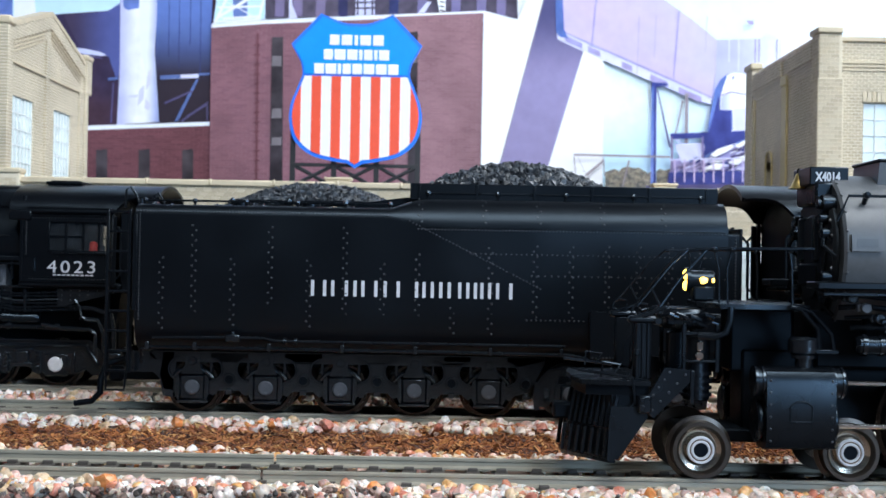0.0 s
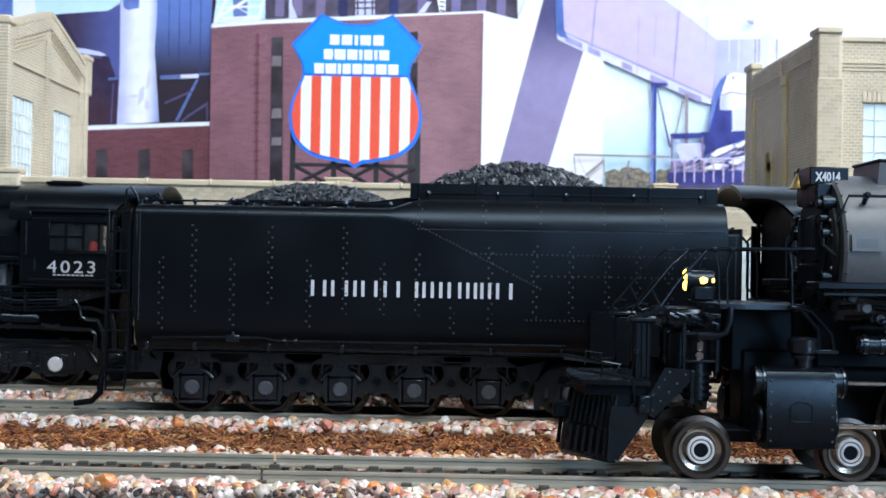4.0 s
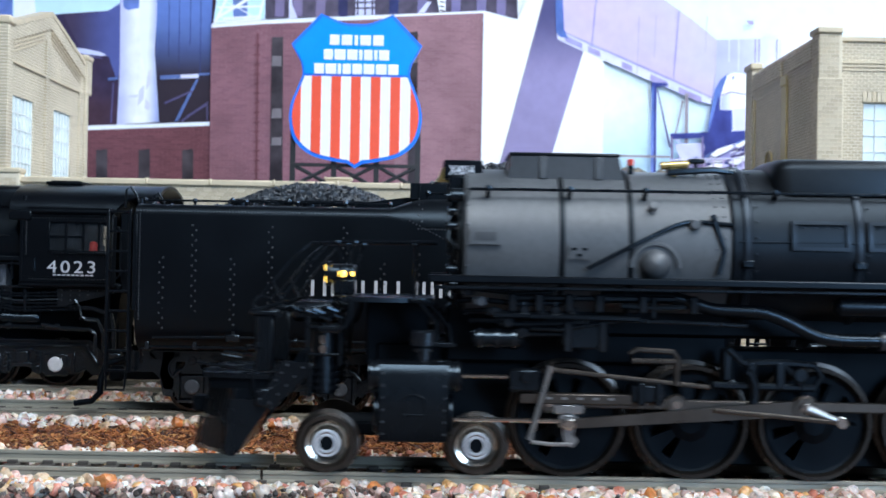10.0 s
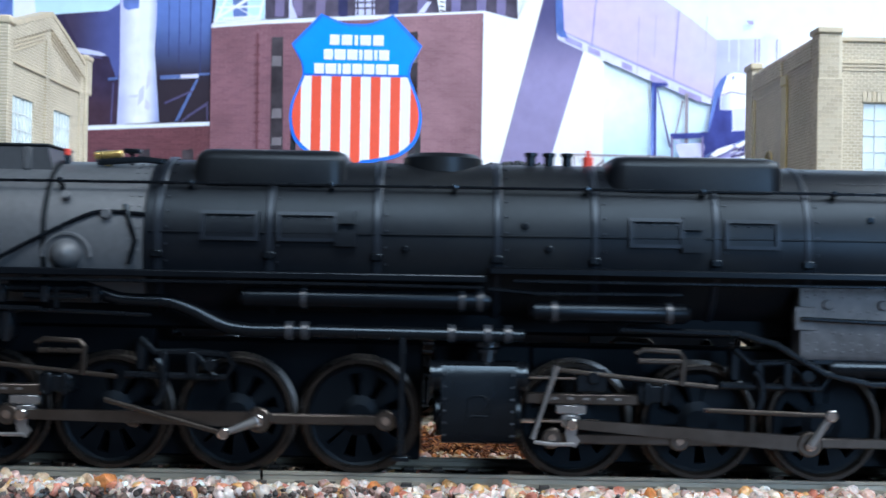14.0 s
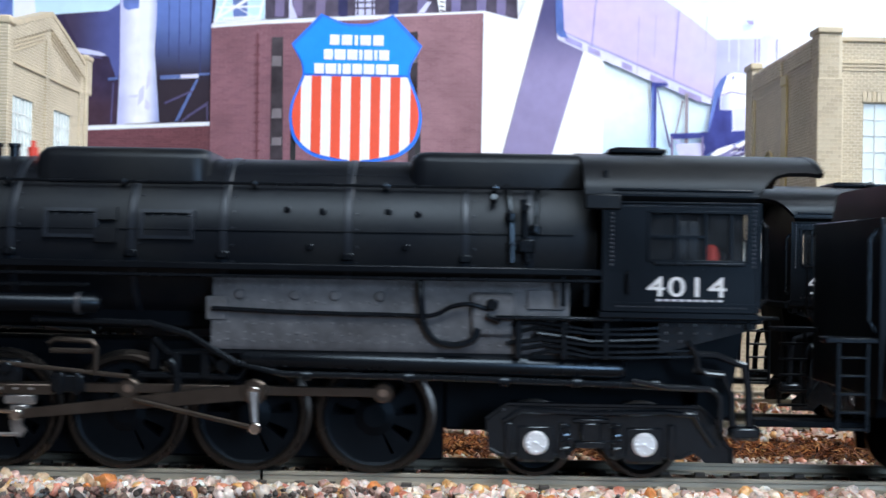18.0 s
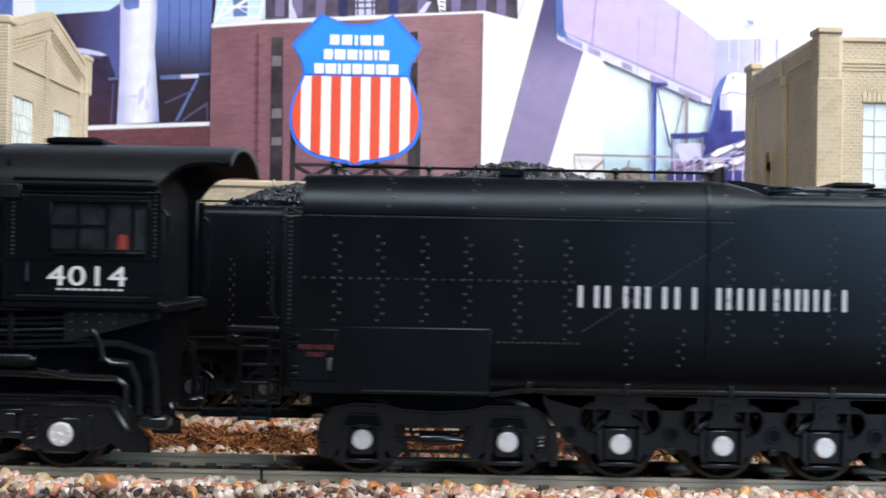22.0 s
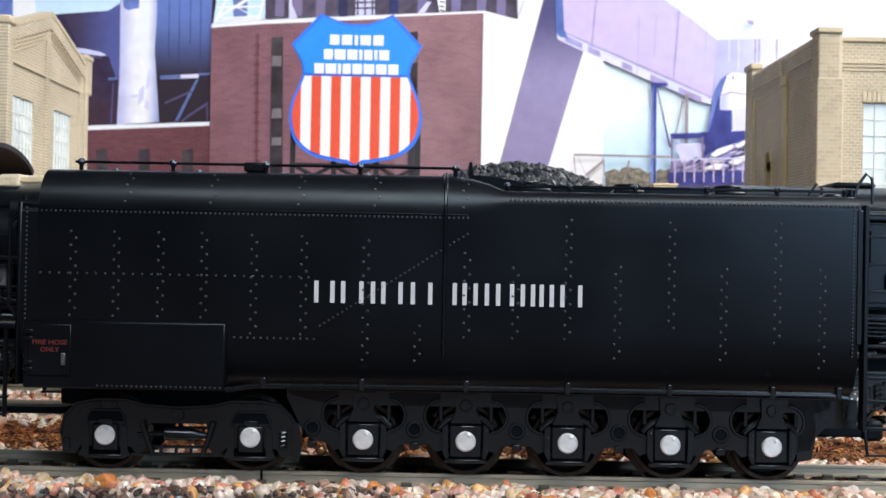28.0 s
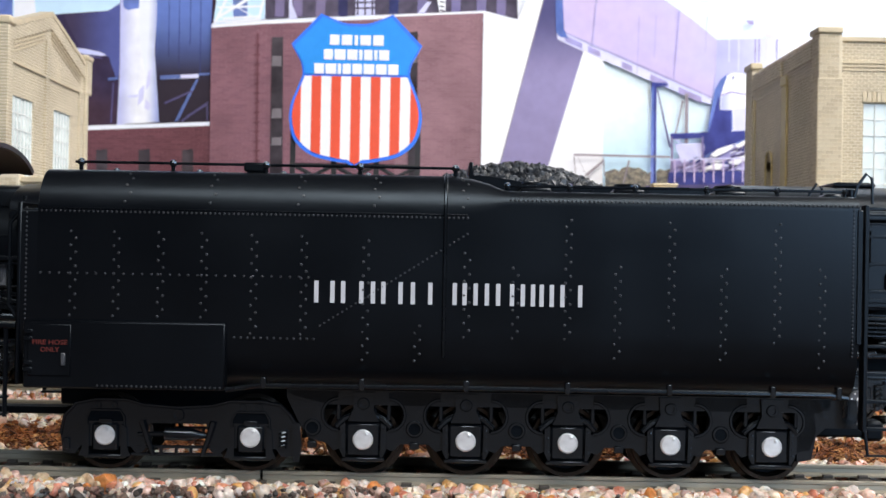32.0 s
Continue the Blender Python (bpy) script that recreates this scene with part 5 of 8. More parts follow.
            part("hole_rim", Form().lathe(x, 8.0, [(0, 0.95), (s * 0.35, 1.0), (s * 0.35, 1.3), (0, 1.5)], 20, out), GLOSS, t)
            part("web_lug", Form().box(x - 0.8, x + 0.8, out, out + s * 0.6, 4.6, 5.8, 0.15), GLOSS, t)
        for x in xs:
            part("journal_box", Form().box(x - 2.9, x + 2.9, s * 10.6, s * 12.5, 3.2, 9.0, 0.4).box(x - 2.2, x + 2.2, s * 10.6, s * 12.3, 9.0, 11.4, 0.4).cyl((x, s * 12, 11.2), (x, s * 12.5, 11.2), 0.8, 14).box(x - 1.6, x + 1.6, s * 10.6, s * 12.1, 11, 14, 0.2), GLOSS, t)
            part("journal_flange", Form().box(x - 3.7, x - 2.9, s * 10.6, s * 12.1, 3.8, 8.4, 0.2).box(x + 2.9, x + 3.7, s * 10.6, s * 12.1, 3.8, 8.4, 0.2), GLOSS, t)
            part("hanger_column", Form().prism([(x - 1.9, 14.1), (x + 1.9, 14.1), (x + 1.7, 11.2), (x + 2.6, 9.2), (x - 2.6, 9.2), (x - 1.7, 11.2)], "y", s * 12.2, s * 12.75), GLOSS, t)
            part("column_eye", Form().lathe(x, 12.2, [(0, 0.55), (s * 0.3, 0.6), (s * 0.3, 0.9), (0, 1.05)], 16, s * 12.75), GLOSS, t)
            for dx in (-1, 1):
                part("pedestal_cheek", Form().prism([(x + dx * 3.0, 9.0), (x + dx * 3.9, 8.4), (x + dx * 3.9, 4.4), (x + dx * 3.3, 3.2), (x + dx * 2.9, 3.2)], "y", s * 12.2, s * 12.9), GLOSS, t)
                for q in range(4):
                    part("pedestal_bolt", Form().dot((x + dx * 3.4, s * 12.9, 4.6 + 1.15 * q), 0.2, (0, s, 0)), GLOSS, t)
            part("pedestal_tie", Form().box(x - 3.6, x + 3.6, s * 11.6, s * 12.6, 2.4, 3.1, 0.15), GLOSS, t)
            part("spring_hanger", Form().box(x - 4.6, x - 3.9, s * 11, s * 12, 9.3, 13, 0.15).box(x + 3.9, x + 4.6, s * 11, s * 12, 9.3, 13, 0.15), GLOSS, t)
            part("equaliser", Form().tube([(x + 1.8, s * 11.6, 10.2), (x + 3.2, s * 11.9, 9.6), (x + 4.6, s * 11.9, 8.2)], 0.55, 8).tube([(x - 1.8, s * 11.6, 10.2), (x - 3.2, s * 11.9, 9.6), (x - 4.6, s * 11.9, 8.2)], 0.55, 8), GLOSS, t)
        part("frame_tail", Form().prism([(60.4, 14.2), (70.4, 14.2), (70.4, 9.4), (65.2, 9.4), (63.6, 8), (62.8, 4), (60.4, 3.6)], "y", ins, out), GLOSS, t)
        # leading truck: a cast side frame with windows over the journals and brake rigging between
        sf = [(-64, 6), (-63.4, 9.2), (-61.4, 11.4), (-58, 12.1), (-53, 12.1), (-50, 11.3), (-44.2, 10.9), (-38.4, 11.3), (-35.4, 12.1), (-30, 12.1), (-27, 11.6), (-25.2, 9.8), (-24.2, 8.2), (-24.2, 3), (-26.6, 2.8), (-27.6, 4.2), (-36, 4.2), (-37.4, 2.9), (-38.6, 3.6), (-39.4, 8.2), (-49, 8.2), (-49.8, 3.6), (-51, 2.9), (-52.2, 4.2), (-60.6, 4.2), (-61.6, 2.8), (-63.6, 3)]
        truck = part("leading_truck", Form().prism(sf, "y", s * 11, s * 12.2), GLOSS, t)
        sub("frame_flange", Form().tube([(u, s * 12.2, w) for u, w in sf[:14]], 0.3, 6), GLOSS, truck)
        for x in TENDER_AXLES[:2]:
            # Dark panel on the solid frame, standing for the shade in its window.
            sub("journal_window", Form().prism([(x - 2.4, 10.1), (x + 2.4, 10.1), (x + 3.1, 8.4), (x - 3.1, 8.4)], "y", s * 12.1, s * 12.24), DARK, truck)
            sub("window_rim", Form().tube([(x - 3.2, s * 12.3, 7.6), (x - 3.1, s * 12.3, 9.2), (x - 2.4, s * 12.3, 10.3), (x + 2.4, s * 12.3, 10.3), (x + 3.1, s * 12.3, 9.2), (x + 3.2, s * 12.3, 7.6)], 0.24, 6), GLOSS, truck)
            sub("journal_box", Form().box(x - 2.3, x + 2.3, s * 10.6, s * 12.7, 3.4, 8.2, 0.4).box(x - 1.2, x + 1.2, s * 11, s * 12.8, 8, 9, 0.2), GLOSS, truck)
            for dx in (-1, 1):
                sub("pedestal", Form().prism([(x + dx * 2.7, 8), (x + dx * 3.6, 7.4), (x + dx * 3.8, 4), (x + dx * 4.4, 2.6), (x + dx * 2.7, 2.6)], "y", s * 12, s * 12.8), GLOSS, truck)
            sub("pedestal_tie", Form().box(x - 3.6, x + 3.6, s * 11.6, s * 12.6, 2.2, 2.9, 0.15), GLOSS, truck)
            for dx in (-1.4, 1.4):
                sub("frame_hole", Form().lathe(x + dx, 11.1, [(0, 0.3), (s * 0.25, 0.33), (s * 0.25, 0.55), (0, 0.66)], 12, s * 12.2), GLOSS, truck)
        sub("bolster_hole", Form().lathe(-44.2, 9.7, [(0, 0.62), (s * 0.35, 0.66), (s * 0.35, 0.95), (0, 1.1)], 18, s * 12.2), GLOSS, truck)
        sub("brake_cylinder", Form().tube([(-46.6, s * 12, 6.4), (-46.4, s * 12, 6.4), (-42, s * 12, 6.4), (-40.6, s * 12, 6.3), (-39.2, s * 12, 6.2)], [0.6, 1.1, 1.1, 0.7, 0.4], 14).cyl((-51, s * 12, 6.3), (-46.4, s * 12, 6.4), 0.45, 8), GLOSS, truck)
        sub("brake_lever", Form().tube([(-50.2, s * 12.5, 8.6), (-49.2, s * 12.6, 5.6), (-48.2, s * 12.6, 2.8)], [0.6, 0.5, 0.4], 6), GLOSS, truck)
        sub("brake_lever", Form().tube([(-38.2, s * 12.5, 8.6), (-39, s * 12.6, 5.6), (-40, s * 12.6, 2.8)], [0.6, 0.5, 0.4], 6), GLOSS, truck)
        for z in (3.0, 4.3):
            sub("brake_tie", Form().tube([(-52, s * 12, z - 0.1), (-36.6, s * 12, z)], 0.28, 6), GLOSS, truck)
        for x in (-47, -44.4, -42):
            sub("tie_strut", Form().box(x - 0.25, x + 0.25, s * 11.8, s * 12.3, 2.8, 4.5, 0.05), GLOSS, truck)
        sub("coil_spring", Form().tube([(-26.4 + 0.6 * math.cos(q * 0.9), s * 12.5 + 0.6 * math.sin(q * 0.9), 4.4 + q * 0.1) for q in range(30)], 0.2, 5), GLOSS, truck)
        sub("truck_bumper", Form().prism([(-25, 8.6), (-23.6, 8.8), (-23.2, 5), (-23.6, 2.2), (-24.6, 2.2)], "y", s * 11.2, s * 12.9), GLOSS, truck)
        sub("bumper_tab", Form().box(-63.4, -62.4, s * 12.1, s * 12.8, 3.6, 5.6, 0.15), GLOSS, truck)
        # front steps and rear ladder
        step = part("cab_step", Form().box(-78.6, -70, s * 14, s * 18.6, 24.2, 25.1, 0.15), BLACK, t)
        for x in (-76.4, -71.6):
            sub("step_rail", Form().tube([(x, s * 18, 24.3), (x, s * 18, 9.6)], 0.4, 6), BLACK, step)
        for z in (9.8, 12.6, 15.6, 18.6, 21.6):
            sub("tread", Form().box(-76.6, -71.4, s * 16.4, s * 18.3, z, z + 0.4, 0.08), BLACK, step)
        part("grab_rail", Form().tube([(-70.2, s * 17.4, 26), (-71.4, s * 17.6, 28), (-71.4, s * 17.6, 41.5), (-70.0, s * 17.4, 43.2)], 0.3, 6), CAST, t)
        lad = part("rear_ladder", Form().box(69.6, 70.3, s * 15.2, s * 17.6, 9.6, 47, 0.1), BLACK, t)
        sub("stile", Form().box(74.6, 75.3, s * 15.6, s * 17.6, 9.6, 47, 0.1), BLACK, lad)
        for k in range(9):
            z = 46.4 - 4.55 * k
            sub("rung", Form().box(69.8, 75.2, s * 16, s * 17.4, z - 0.25, z + 0.25, 0.08), BLACK, lad)
        sub("foot_stirrup", Form().tube([(70.3, s * 16.6, 10), (70.8, s * 16.8, 5.6), (75, s * 16.8, 5.6), (75, s * 16.6, 10)], 0.32, 6), BLACK, lad)
        part("grab_hoop", Form().tube([(68.6, s * 14, 47.6), (69.4, s * 14, 50.4), (70.8, s * 14, 52.4), (71.8, s * 14, 51.6), (71.9, s * 14, 47.4)], 0.28, 6), CAST, t)
        part("deck_rail", Form().tube([(10.5, s * 14.2, 49.3), (67.4, s * 14.2, 49.3)], 0.24, 6), CAST, t)
        for x in (10.6, 21, 32, 44, 55.8, 67.2):
            part("stanchion", Form().cyl((x, s * 14.2, 47.4), (x, s * 14.2, 49.4), 0.32, 8).lathe(x, 49.3, [(-0.6, 0.01), (-0.45, 0.5), (0, 0.62), (0.45, 0.5), (0.6, 0.01)], 10, s * 14.2), GLOSS, t)
        part("bunker_rail", Form().tube([(-62.6, s * 11.6, 52.2), (2.4, s * 11.6, 52.2)], 0.24, 6), CAST, t)
        for x in (-61.6, -46, -30.2, -14.3, 1.9):
            part("stanchion", Form().cyl((x, s * 11.6, 50.4), (x, s * 11.6, 52.3), 0.36, 8).lathe(x, 52.2, [(-0.7, 0.01), (-0.5, 0.55), (0, 0.7), (0.5, 0.55), (0.7, 0.01)], 10, s * 11.6), GLOSS, t)
    part("rear_deck_valve", Form().box(67.6, 70.4, -3, 3, 47.6, 49.6, 0.4).cyl((72, -2, 47), (72, -2, 50.4), 0.9, 10), BLACK, t)
    part("drawbar", Form().box(-86, -66, -2.2, 2.2, 8.2, 9.4, 0.2), DARK, t)
    part("floor_frame", Form().box(-66, 66, -6, 6, 10.4, 14.4, 0.3), DARK, t)
    part("coupler", Form().box(66, 76, -1.6, 1.6, 6.5, 9, 0.4).box(75, 78.5, -2.6, 1.4, 6, 9.6, 0.6), DARK, t)
    if boards:
        part("brake_pipe_hose", Form().tube([(70, 10, 13), (76.5, 11, 11), (77.6, 11.5, 7), (77.4, 12, 4.4), (79.4, 12, 2.4), (83.4, 12, 1.8)], 0.75, 10), DARK, t)
    for x in (15.6, 31.4, 48.6):
        part("filler_hatch", Form().box(x - 2.6, x + 2.6, -12, -6, 47.8, 49.2, 0.3).cyl((x, -9, 49), (x, -9, 50.2), 2.4, 18, 0.2), BLACK, t)
    part("bunker_hatch", Form().box(-34, -30.4, -12, -8, 51, 52.6, 0.3), BLACK, t)
    part("bunker_end_plate", Form().box(4.2, 5.0, -9, 9, 49.4, 53.6, 0.2), BLACK, t)
    part("lid", Form().prism([(5, 47.5), (21, 47.5), (19, 49.2), (14, 50.3), (8, 51.2), (5, 51.4)], "y", -8, 8), DARK, t)
    for x in TENDER_AXLES:
        wheelset(t, x, TENDER_R, "wheelset", cap, 13.0, capr=1.72, capy=13.1)
    if boards:
        part("bunker_board", Form().box(-65.6, 6.2, -11.6, -10.6, 50.6, 54.5, 0.15), BLACK, t)
        part("bunker_board", Form().box(-65.6, 6.2, 10.6, 11.6, 50.6, 54.5, 0.15), BLACK, t)
        part("bunker_board", Form().box(-65.6, -64.6, -10.6, 10.6, 50.6, 54.5, 0.15), BLACK, t)
        part("bunker_board", Form().box(5.2, 6.2, -10.6, 10.6, 50.6, 54.5, 0.15), BLACK, t)
        for i in range(6):
            x = -63 + i * 13.4
            for s in (-1, 1):
                part("board_batten", Form().box(x - 0.3, x + 0.3, s * 11.9, s * 11.5, 50.6, 54.3, 0.08), BLACK, t)
    return t


def letter_tender(t, side, x0, x1, z0, z1):
    """Company lettering as plain silver bars on one side of a tender."""
    for g in bars(x0, x1, z0, z1, -18.64, side > 0):
        part("lettering_bar", g if side < 0 else mirror_y(g), GREYLET, t)




def coal_heap(x0, x1, top, base, seed):
    """A heaped coal load, its lumps joined, over a dark core."""
    rng = np.random.default_rng(seed)
    n = 2600
    u, w = rng.uniform(-1, 1, n), rng.uniform(-1, 1, n)
    h = np.clip(1 - np.abs(u) ** 2.1, 0, 1) * np.clip(1 - 0.75 * np.abs(w) ** 2.4, 0, 1)
    x, y = (x0 + x1) / 2 + u * (x1 - x0) / 2, w * 10.2
    z = base + (top - base) * h - rng.uniform(0, 0.9, n)
    return stones(np.stack([x, y, z], 1), rng.uniform(0.5, 1.05, n), seed, 0.6, 0.3)


def place_coal(name, x0, x1, top, base, seed, at, turn, label):
    v, f = coal_heap(x0, x1, top, base, seed)
    ob = scatter(name, (v, f), COAL, label, "coal")
    ob.matrix_world = pose(at[0] * MM, at[1] * MM, 0, 0, 0, turn)
    return ob

# ---- locomotive ----
FRONT_DRIVERS = (-317.0, -295.8, -274.6, -253.5)
REAR_DRIVERS = (-217.0, -195.6, -174.3, -152.9)
DRIVER_R = 9.75
CRANK = 4.7
BZ = 39.3
ROD_Y = 13.2


def ring_band(x, r, w=0.9, t=0.22):
    return Form().tube([(x - w, 0, BZ), (x - w * 0.6, 0, BZ), (x + w * 0.6, 0, BZ), (x + w, 0, BZ)], [r, r + t, r + t, r], 64, caps=False)


def side_panel(x0, x1, z0, z1, r, s, t=0.35):
    """A hatch lying on the boiler's flank."""
    f = Form()
    n = 6
    v = []
    for rr in (r - 0.3, r + t):
        for i in range(n + 1):
            z = z0 + (z1 - z0) * i / n
            y = s * math.sqrt(max(0.1, rr * rr - (z - BZ) ** 2))
            v += [(x0, y, z), (x1, y, z)]
    f.v += v
    m = 2 * (n + 1)
    for i in range(n):
        a = 2 * i
        f.f += [(m + a, m + a + 1, m + a + 3, m + a + 2), (a, a + 2, m + a + 2, m + a), (a + 1, m + a + 1, m + a + 3, a + 3)]
    f.f += [(0, m, m + 1, 1), (m - 2, m - 1, 2 * m - 1, 2 * m - 2)]
    return f


def dome_box(x0, x1, half, zlo, zhi):
    """A streamlined sand box that sits astride the boiler top."""
    f = Form()
    ring = []
    for i in range(17):
        w = math.pi * i / 16
        ring.append((half * (abs(math.cos(w)) ** 0.4) * (1 if math.cos(w) > 0 else -1), zlo + (zhi - zlo) * abs(math.sin(w)) ** 0.27))
    secs = [(x0, 0.8, 0.72), (x0 + 0.5, 0.9, 0.87), (x0 + 1.5, 0.97, 0.97), (x0 + 3, 1, 1), (x1 - 3, 1, 1), (x1 - 1.5, 0.98, 0.985), (x1 - 0.5, 0.93, 0.93), (x1, 0.84, 0.82)]
    n = len(ring)
    for x, k, q in secs:
        f.v += [(x, y * k, zlo + (z - zlo) * q) for y, z in ring]
    for i in range(len(secs) - 1):
        for a in range(n - 1):
            f.f.append((i * n + a, i * n + a + 1, (i + 1) * n + a + 1, (i + 1) * n + a))
        f.f.append((i * n, (i + 1) * n, (i + 1) * n + n - 1, i * n + n - 1))
    f.f += [tuple(range(n)), tuple((len(secs) - 1) * n + a for a in range(n))]
    return f


def engine_unit(L, drivers, cyl0, cyl1, s, tag):
    """Cylinders, guides and fixed valve gear of one engine on one side; returns the moving rods by role."""
    d1, d2, d3, d4 = drivers
    cyl = part("cylinder", Form().prism([(-15, 6.2), (-11, 6.2), (-9, 8), (-9, 19), (-13, 19.9), (-16.6, 19.2), (-17.4, 17.6), (-17.4, 8.4), (-16.6, 6.6)] if s < 0 else [(15, 6.2), (11, 6.2), (9, 8), (9, 19), (13, 19.9), (16.6, 19.2), (17.4, 17.6), (17.4, 8.4), (16.6, 6.6)], "x", cyl0 + 1, cyl1 - 1), CAST, L)
    for x in (cyl0, cyl1 - 1):
        sub("cylinder_cover", Form().cyl((x, s * 12.6, 10.6), (x + 1, s * 12.6, 10.6), 3.6, 24, 0.3).cyl((x, s * 13.6, 17.1), (x + 1, s * 13.6, 17.1), 2.5, 20, 0.2), CAST, cyl)
    sub("valve_chest", Form().cyl((cyl0 - 0.8, s * 14.4, 17.3), (cyl1 + 1.2, s * 14.4, 17.3), 2.5, 20, 0.4), CAST, cyl)
    sub("maker_plate", Form().tube([((cyl0 + cyl1) / 2 - 1.8, s * 17.45, 11), ((cyl0 + cyl1) / 2 - 1.8, s * 17.45, 13.6), ((cyl0 + cyl1) / 2 - 0.8, s * 17.45, 14.3), ((cyl0 + cyl1) / 2 + 0.8, s * 17.45, 14.3), ((cyl0 + cyl1) / 2 + 1.8, s * 17.45, 13.6), ((cyl0 + cyl1) / 2 + 1.8, s * 17.45, 11), ((cyl0 + cyl1) / 2 - 1.8, s * 17.45, 11)], 0.16, 6), CAST, cyl)
    sub("steam_inlet", Form().cyl(((cyl0 + cyl1) / 2 + 1.5, s * 13, 18), ((cyl0 + cyl1) / 2 + 1.5, s * 13, 22), 1.5, 20, 0.2).cyl(((cyl0 + cyl1) / 2 + 1.5, s * 12.6, 21.8), ((cyl0 + cyl1) / 2 + 1.5, s * 12.6, 24.8), 2.6, 24, 0.4).cyl(((cyl0 + cyl1) / 2 + 1.5, s * 12.8, 21.2), ((cyl0 + cyl1) / 2 + 1.5, s * 12.8, 21.8), 2.1, 20), GLOSS, cyl)
    for x in (cyl0 - 0.7, cyl0 + 0.5, cyl1 - 1.2, cyl1 + 0.3):
        sub("chest_ring", Form().cyl((x, s * 14.4, 17.3), (x + 0.4, s * 14.4, 17.3), 2.75, 20), GLOSS, cyl)
    f = Form()
    for i in range(6):
        f.dot((cyl0 + 1.6, s * 17.4, 7.8 + i * 2), 0.25, (0, s, 0)).dot((cyl1 - 1.6, s * 17.4, 7.8 + i * 2), 0.25, (0, s, 0))
    sub("riveted_seam", f, RIVET, cyl)
    # crosshead guide and its hanger
    part("crosshead_guide", Form().box(d1 - 8.4, d1 + 10.5, s * 12.6, s * 14.6, 12.9, 14.7, 0.2), STEEL, L)
    # Raised bright dashes stand in for light showing through the guide's slots.
    for k in range(5):
        part("guide_slot", Form().box(d1 - 4 + k * 2.6, d1 - 3 + k * 2.6, min(s * 14.5, s * 14.66), max(s * 14.5, s * 14.66), 13.7, 14.1), CROSS, L)
    part("guide_yoke", Form().box(d1 + 10.2, d1 + 15.8, s * 9, s * 15, 13.4, 16.4, 0.3).box(d1 + 11.2, d1 + 12.4, s * 14.8, s * 15.6, 13, 16.8, 0.2).box(d1 + 14.2, d1 + 15.2, s * 14.8, s * 15.6, 13, 16.8, 0.2), CAST, L)
    part("piston_rod", Form().cyl((cyl1 - 1, s * 13.6, 10.0), (d1 + 4, s * 13.6, 10.0), 0.42, 8), BRIGHT, L)
    part("valve_rod", Form().cyl((cyl1, s * 14.2, 17.3), (cyl1 + 10, s * 14.2, 17.3), 0.38, 8), BRIGHT, L)
    part("valve_crosshead", Form().box(cyl1 + 9, cyl1 + 14.5, s * 12.6, s * 15, 14.8, 18.8, 0.5).cyl((cyl1 + 12, s * 14.8, 17.4), (cyl1 + 12, s * 15.6, 17.4), 1.0, 12, 0.2), CAST, L)
    part("radius_rod", Form().tube([(d1 - 3.4, s * 14.9, 18.7), (d1 + 8, s * 14.9, 17.6), (d2 + 2, s * 14.6, 16.2)], 0.42, 8), STEEL, L)
    part("reach_bracket", Form().tube([(d1 + 17.4, s * 15, 20.4), (d1 + 10.2, s * 15, 20.4), (d1 + 9.8, s * 15, 21.6), (d1 + 11, s * 15, 22.3), (d1 + 17, s * 15, 22), (d1 + 17.8, s * 15, 21), (d1 + 17.6, s * 15, 16.4)], 0.5, 8), STEEL, L)
    part("combination_lever", Form().tube([(d1 - 3.6, s * 15.6, 19.4), (d1 - 3.6, s * 15.6, 18), (d1 - 3.6, s * 15.6, 12.4), (d1 - 3.6, s * 15.6, 6.6)], [0.7, 0.55, 0.38, 0.5], 8), CROSS, L, "bright steel valve lever", at=(d1 - 3.6, s * 15.6, 18.6))
    part("expansion_link", Form().tube([(d2 + 8 + 1.5 * math.cos(w) * 1.2, s * 14.2, 15.4 + 3.6 * math.sin(w)) for w in [math.radians(a) for a in range(-80, 81, 20)]], 0.7, 8), CAST, L)
    part("link_hanger", Form().tube([(d2 + 3, s * 13, 16.4), (d2 + 20, s * 13, 16.2), (d2 + 21.2, s * 13, 18.2), (d2 + 20, s * 13, 20), (d2 + 14, s * 13, 20.4), (d2 + 8, s * 13, 20.2), (d2 + 5.4, s * 13, 22.6)], 0.65, 8), CAST, L)
    part("hanger_post", Form().box(d2 + 8.6, d2 + 10.2, s * 12, s * 13.8, 16, 20.6, 0.3), CAST, L)
    part("hanger_post", Form().box(d2 + 13.4, d2 + 15, s * 12, s * 13.8, 16, 20.6, 0.3), CAST, L)
    part("hanger_strut", Form().tube([(d2 + 15, s * 13.2, 20), (d2 + 18, s * 13.4, 16.4)], 0.5, 8), CAST, L)
    part("reverse_shaft", Form().cyl((d2 + 17.4, s * 9, 18.4), (d2 + 17.4, s * 14.6, 18.4), 1.2, 14, 0.2), CAST, L)
    part("lifting_arm", Form().box(d2 + 4.6, d2 + 6.4, s * 10, s * 13, 17, 22.6, 0.4), CAST, L)
    return cyl


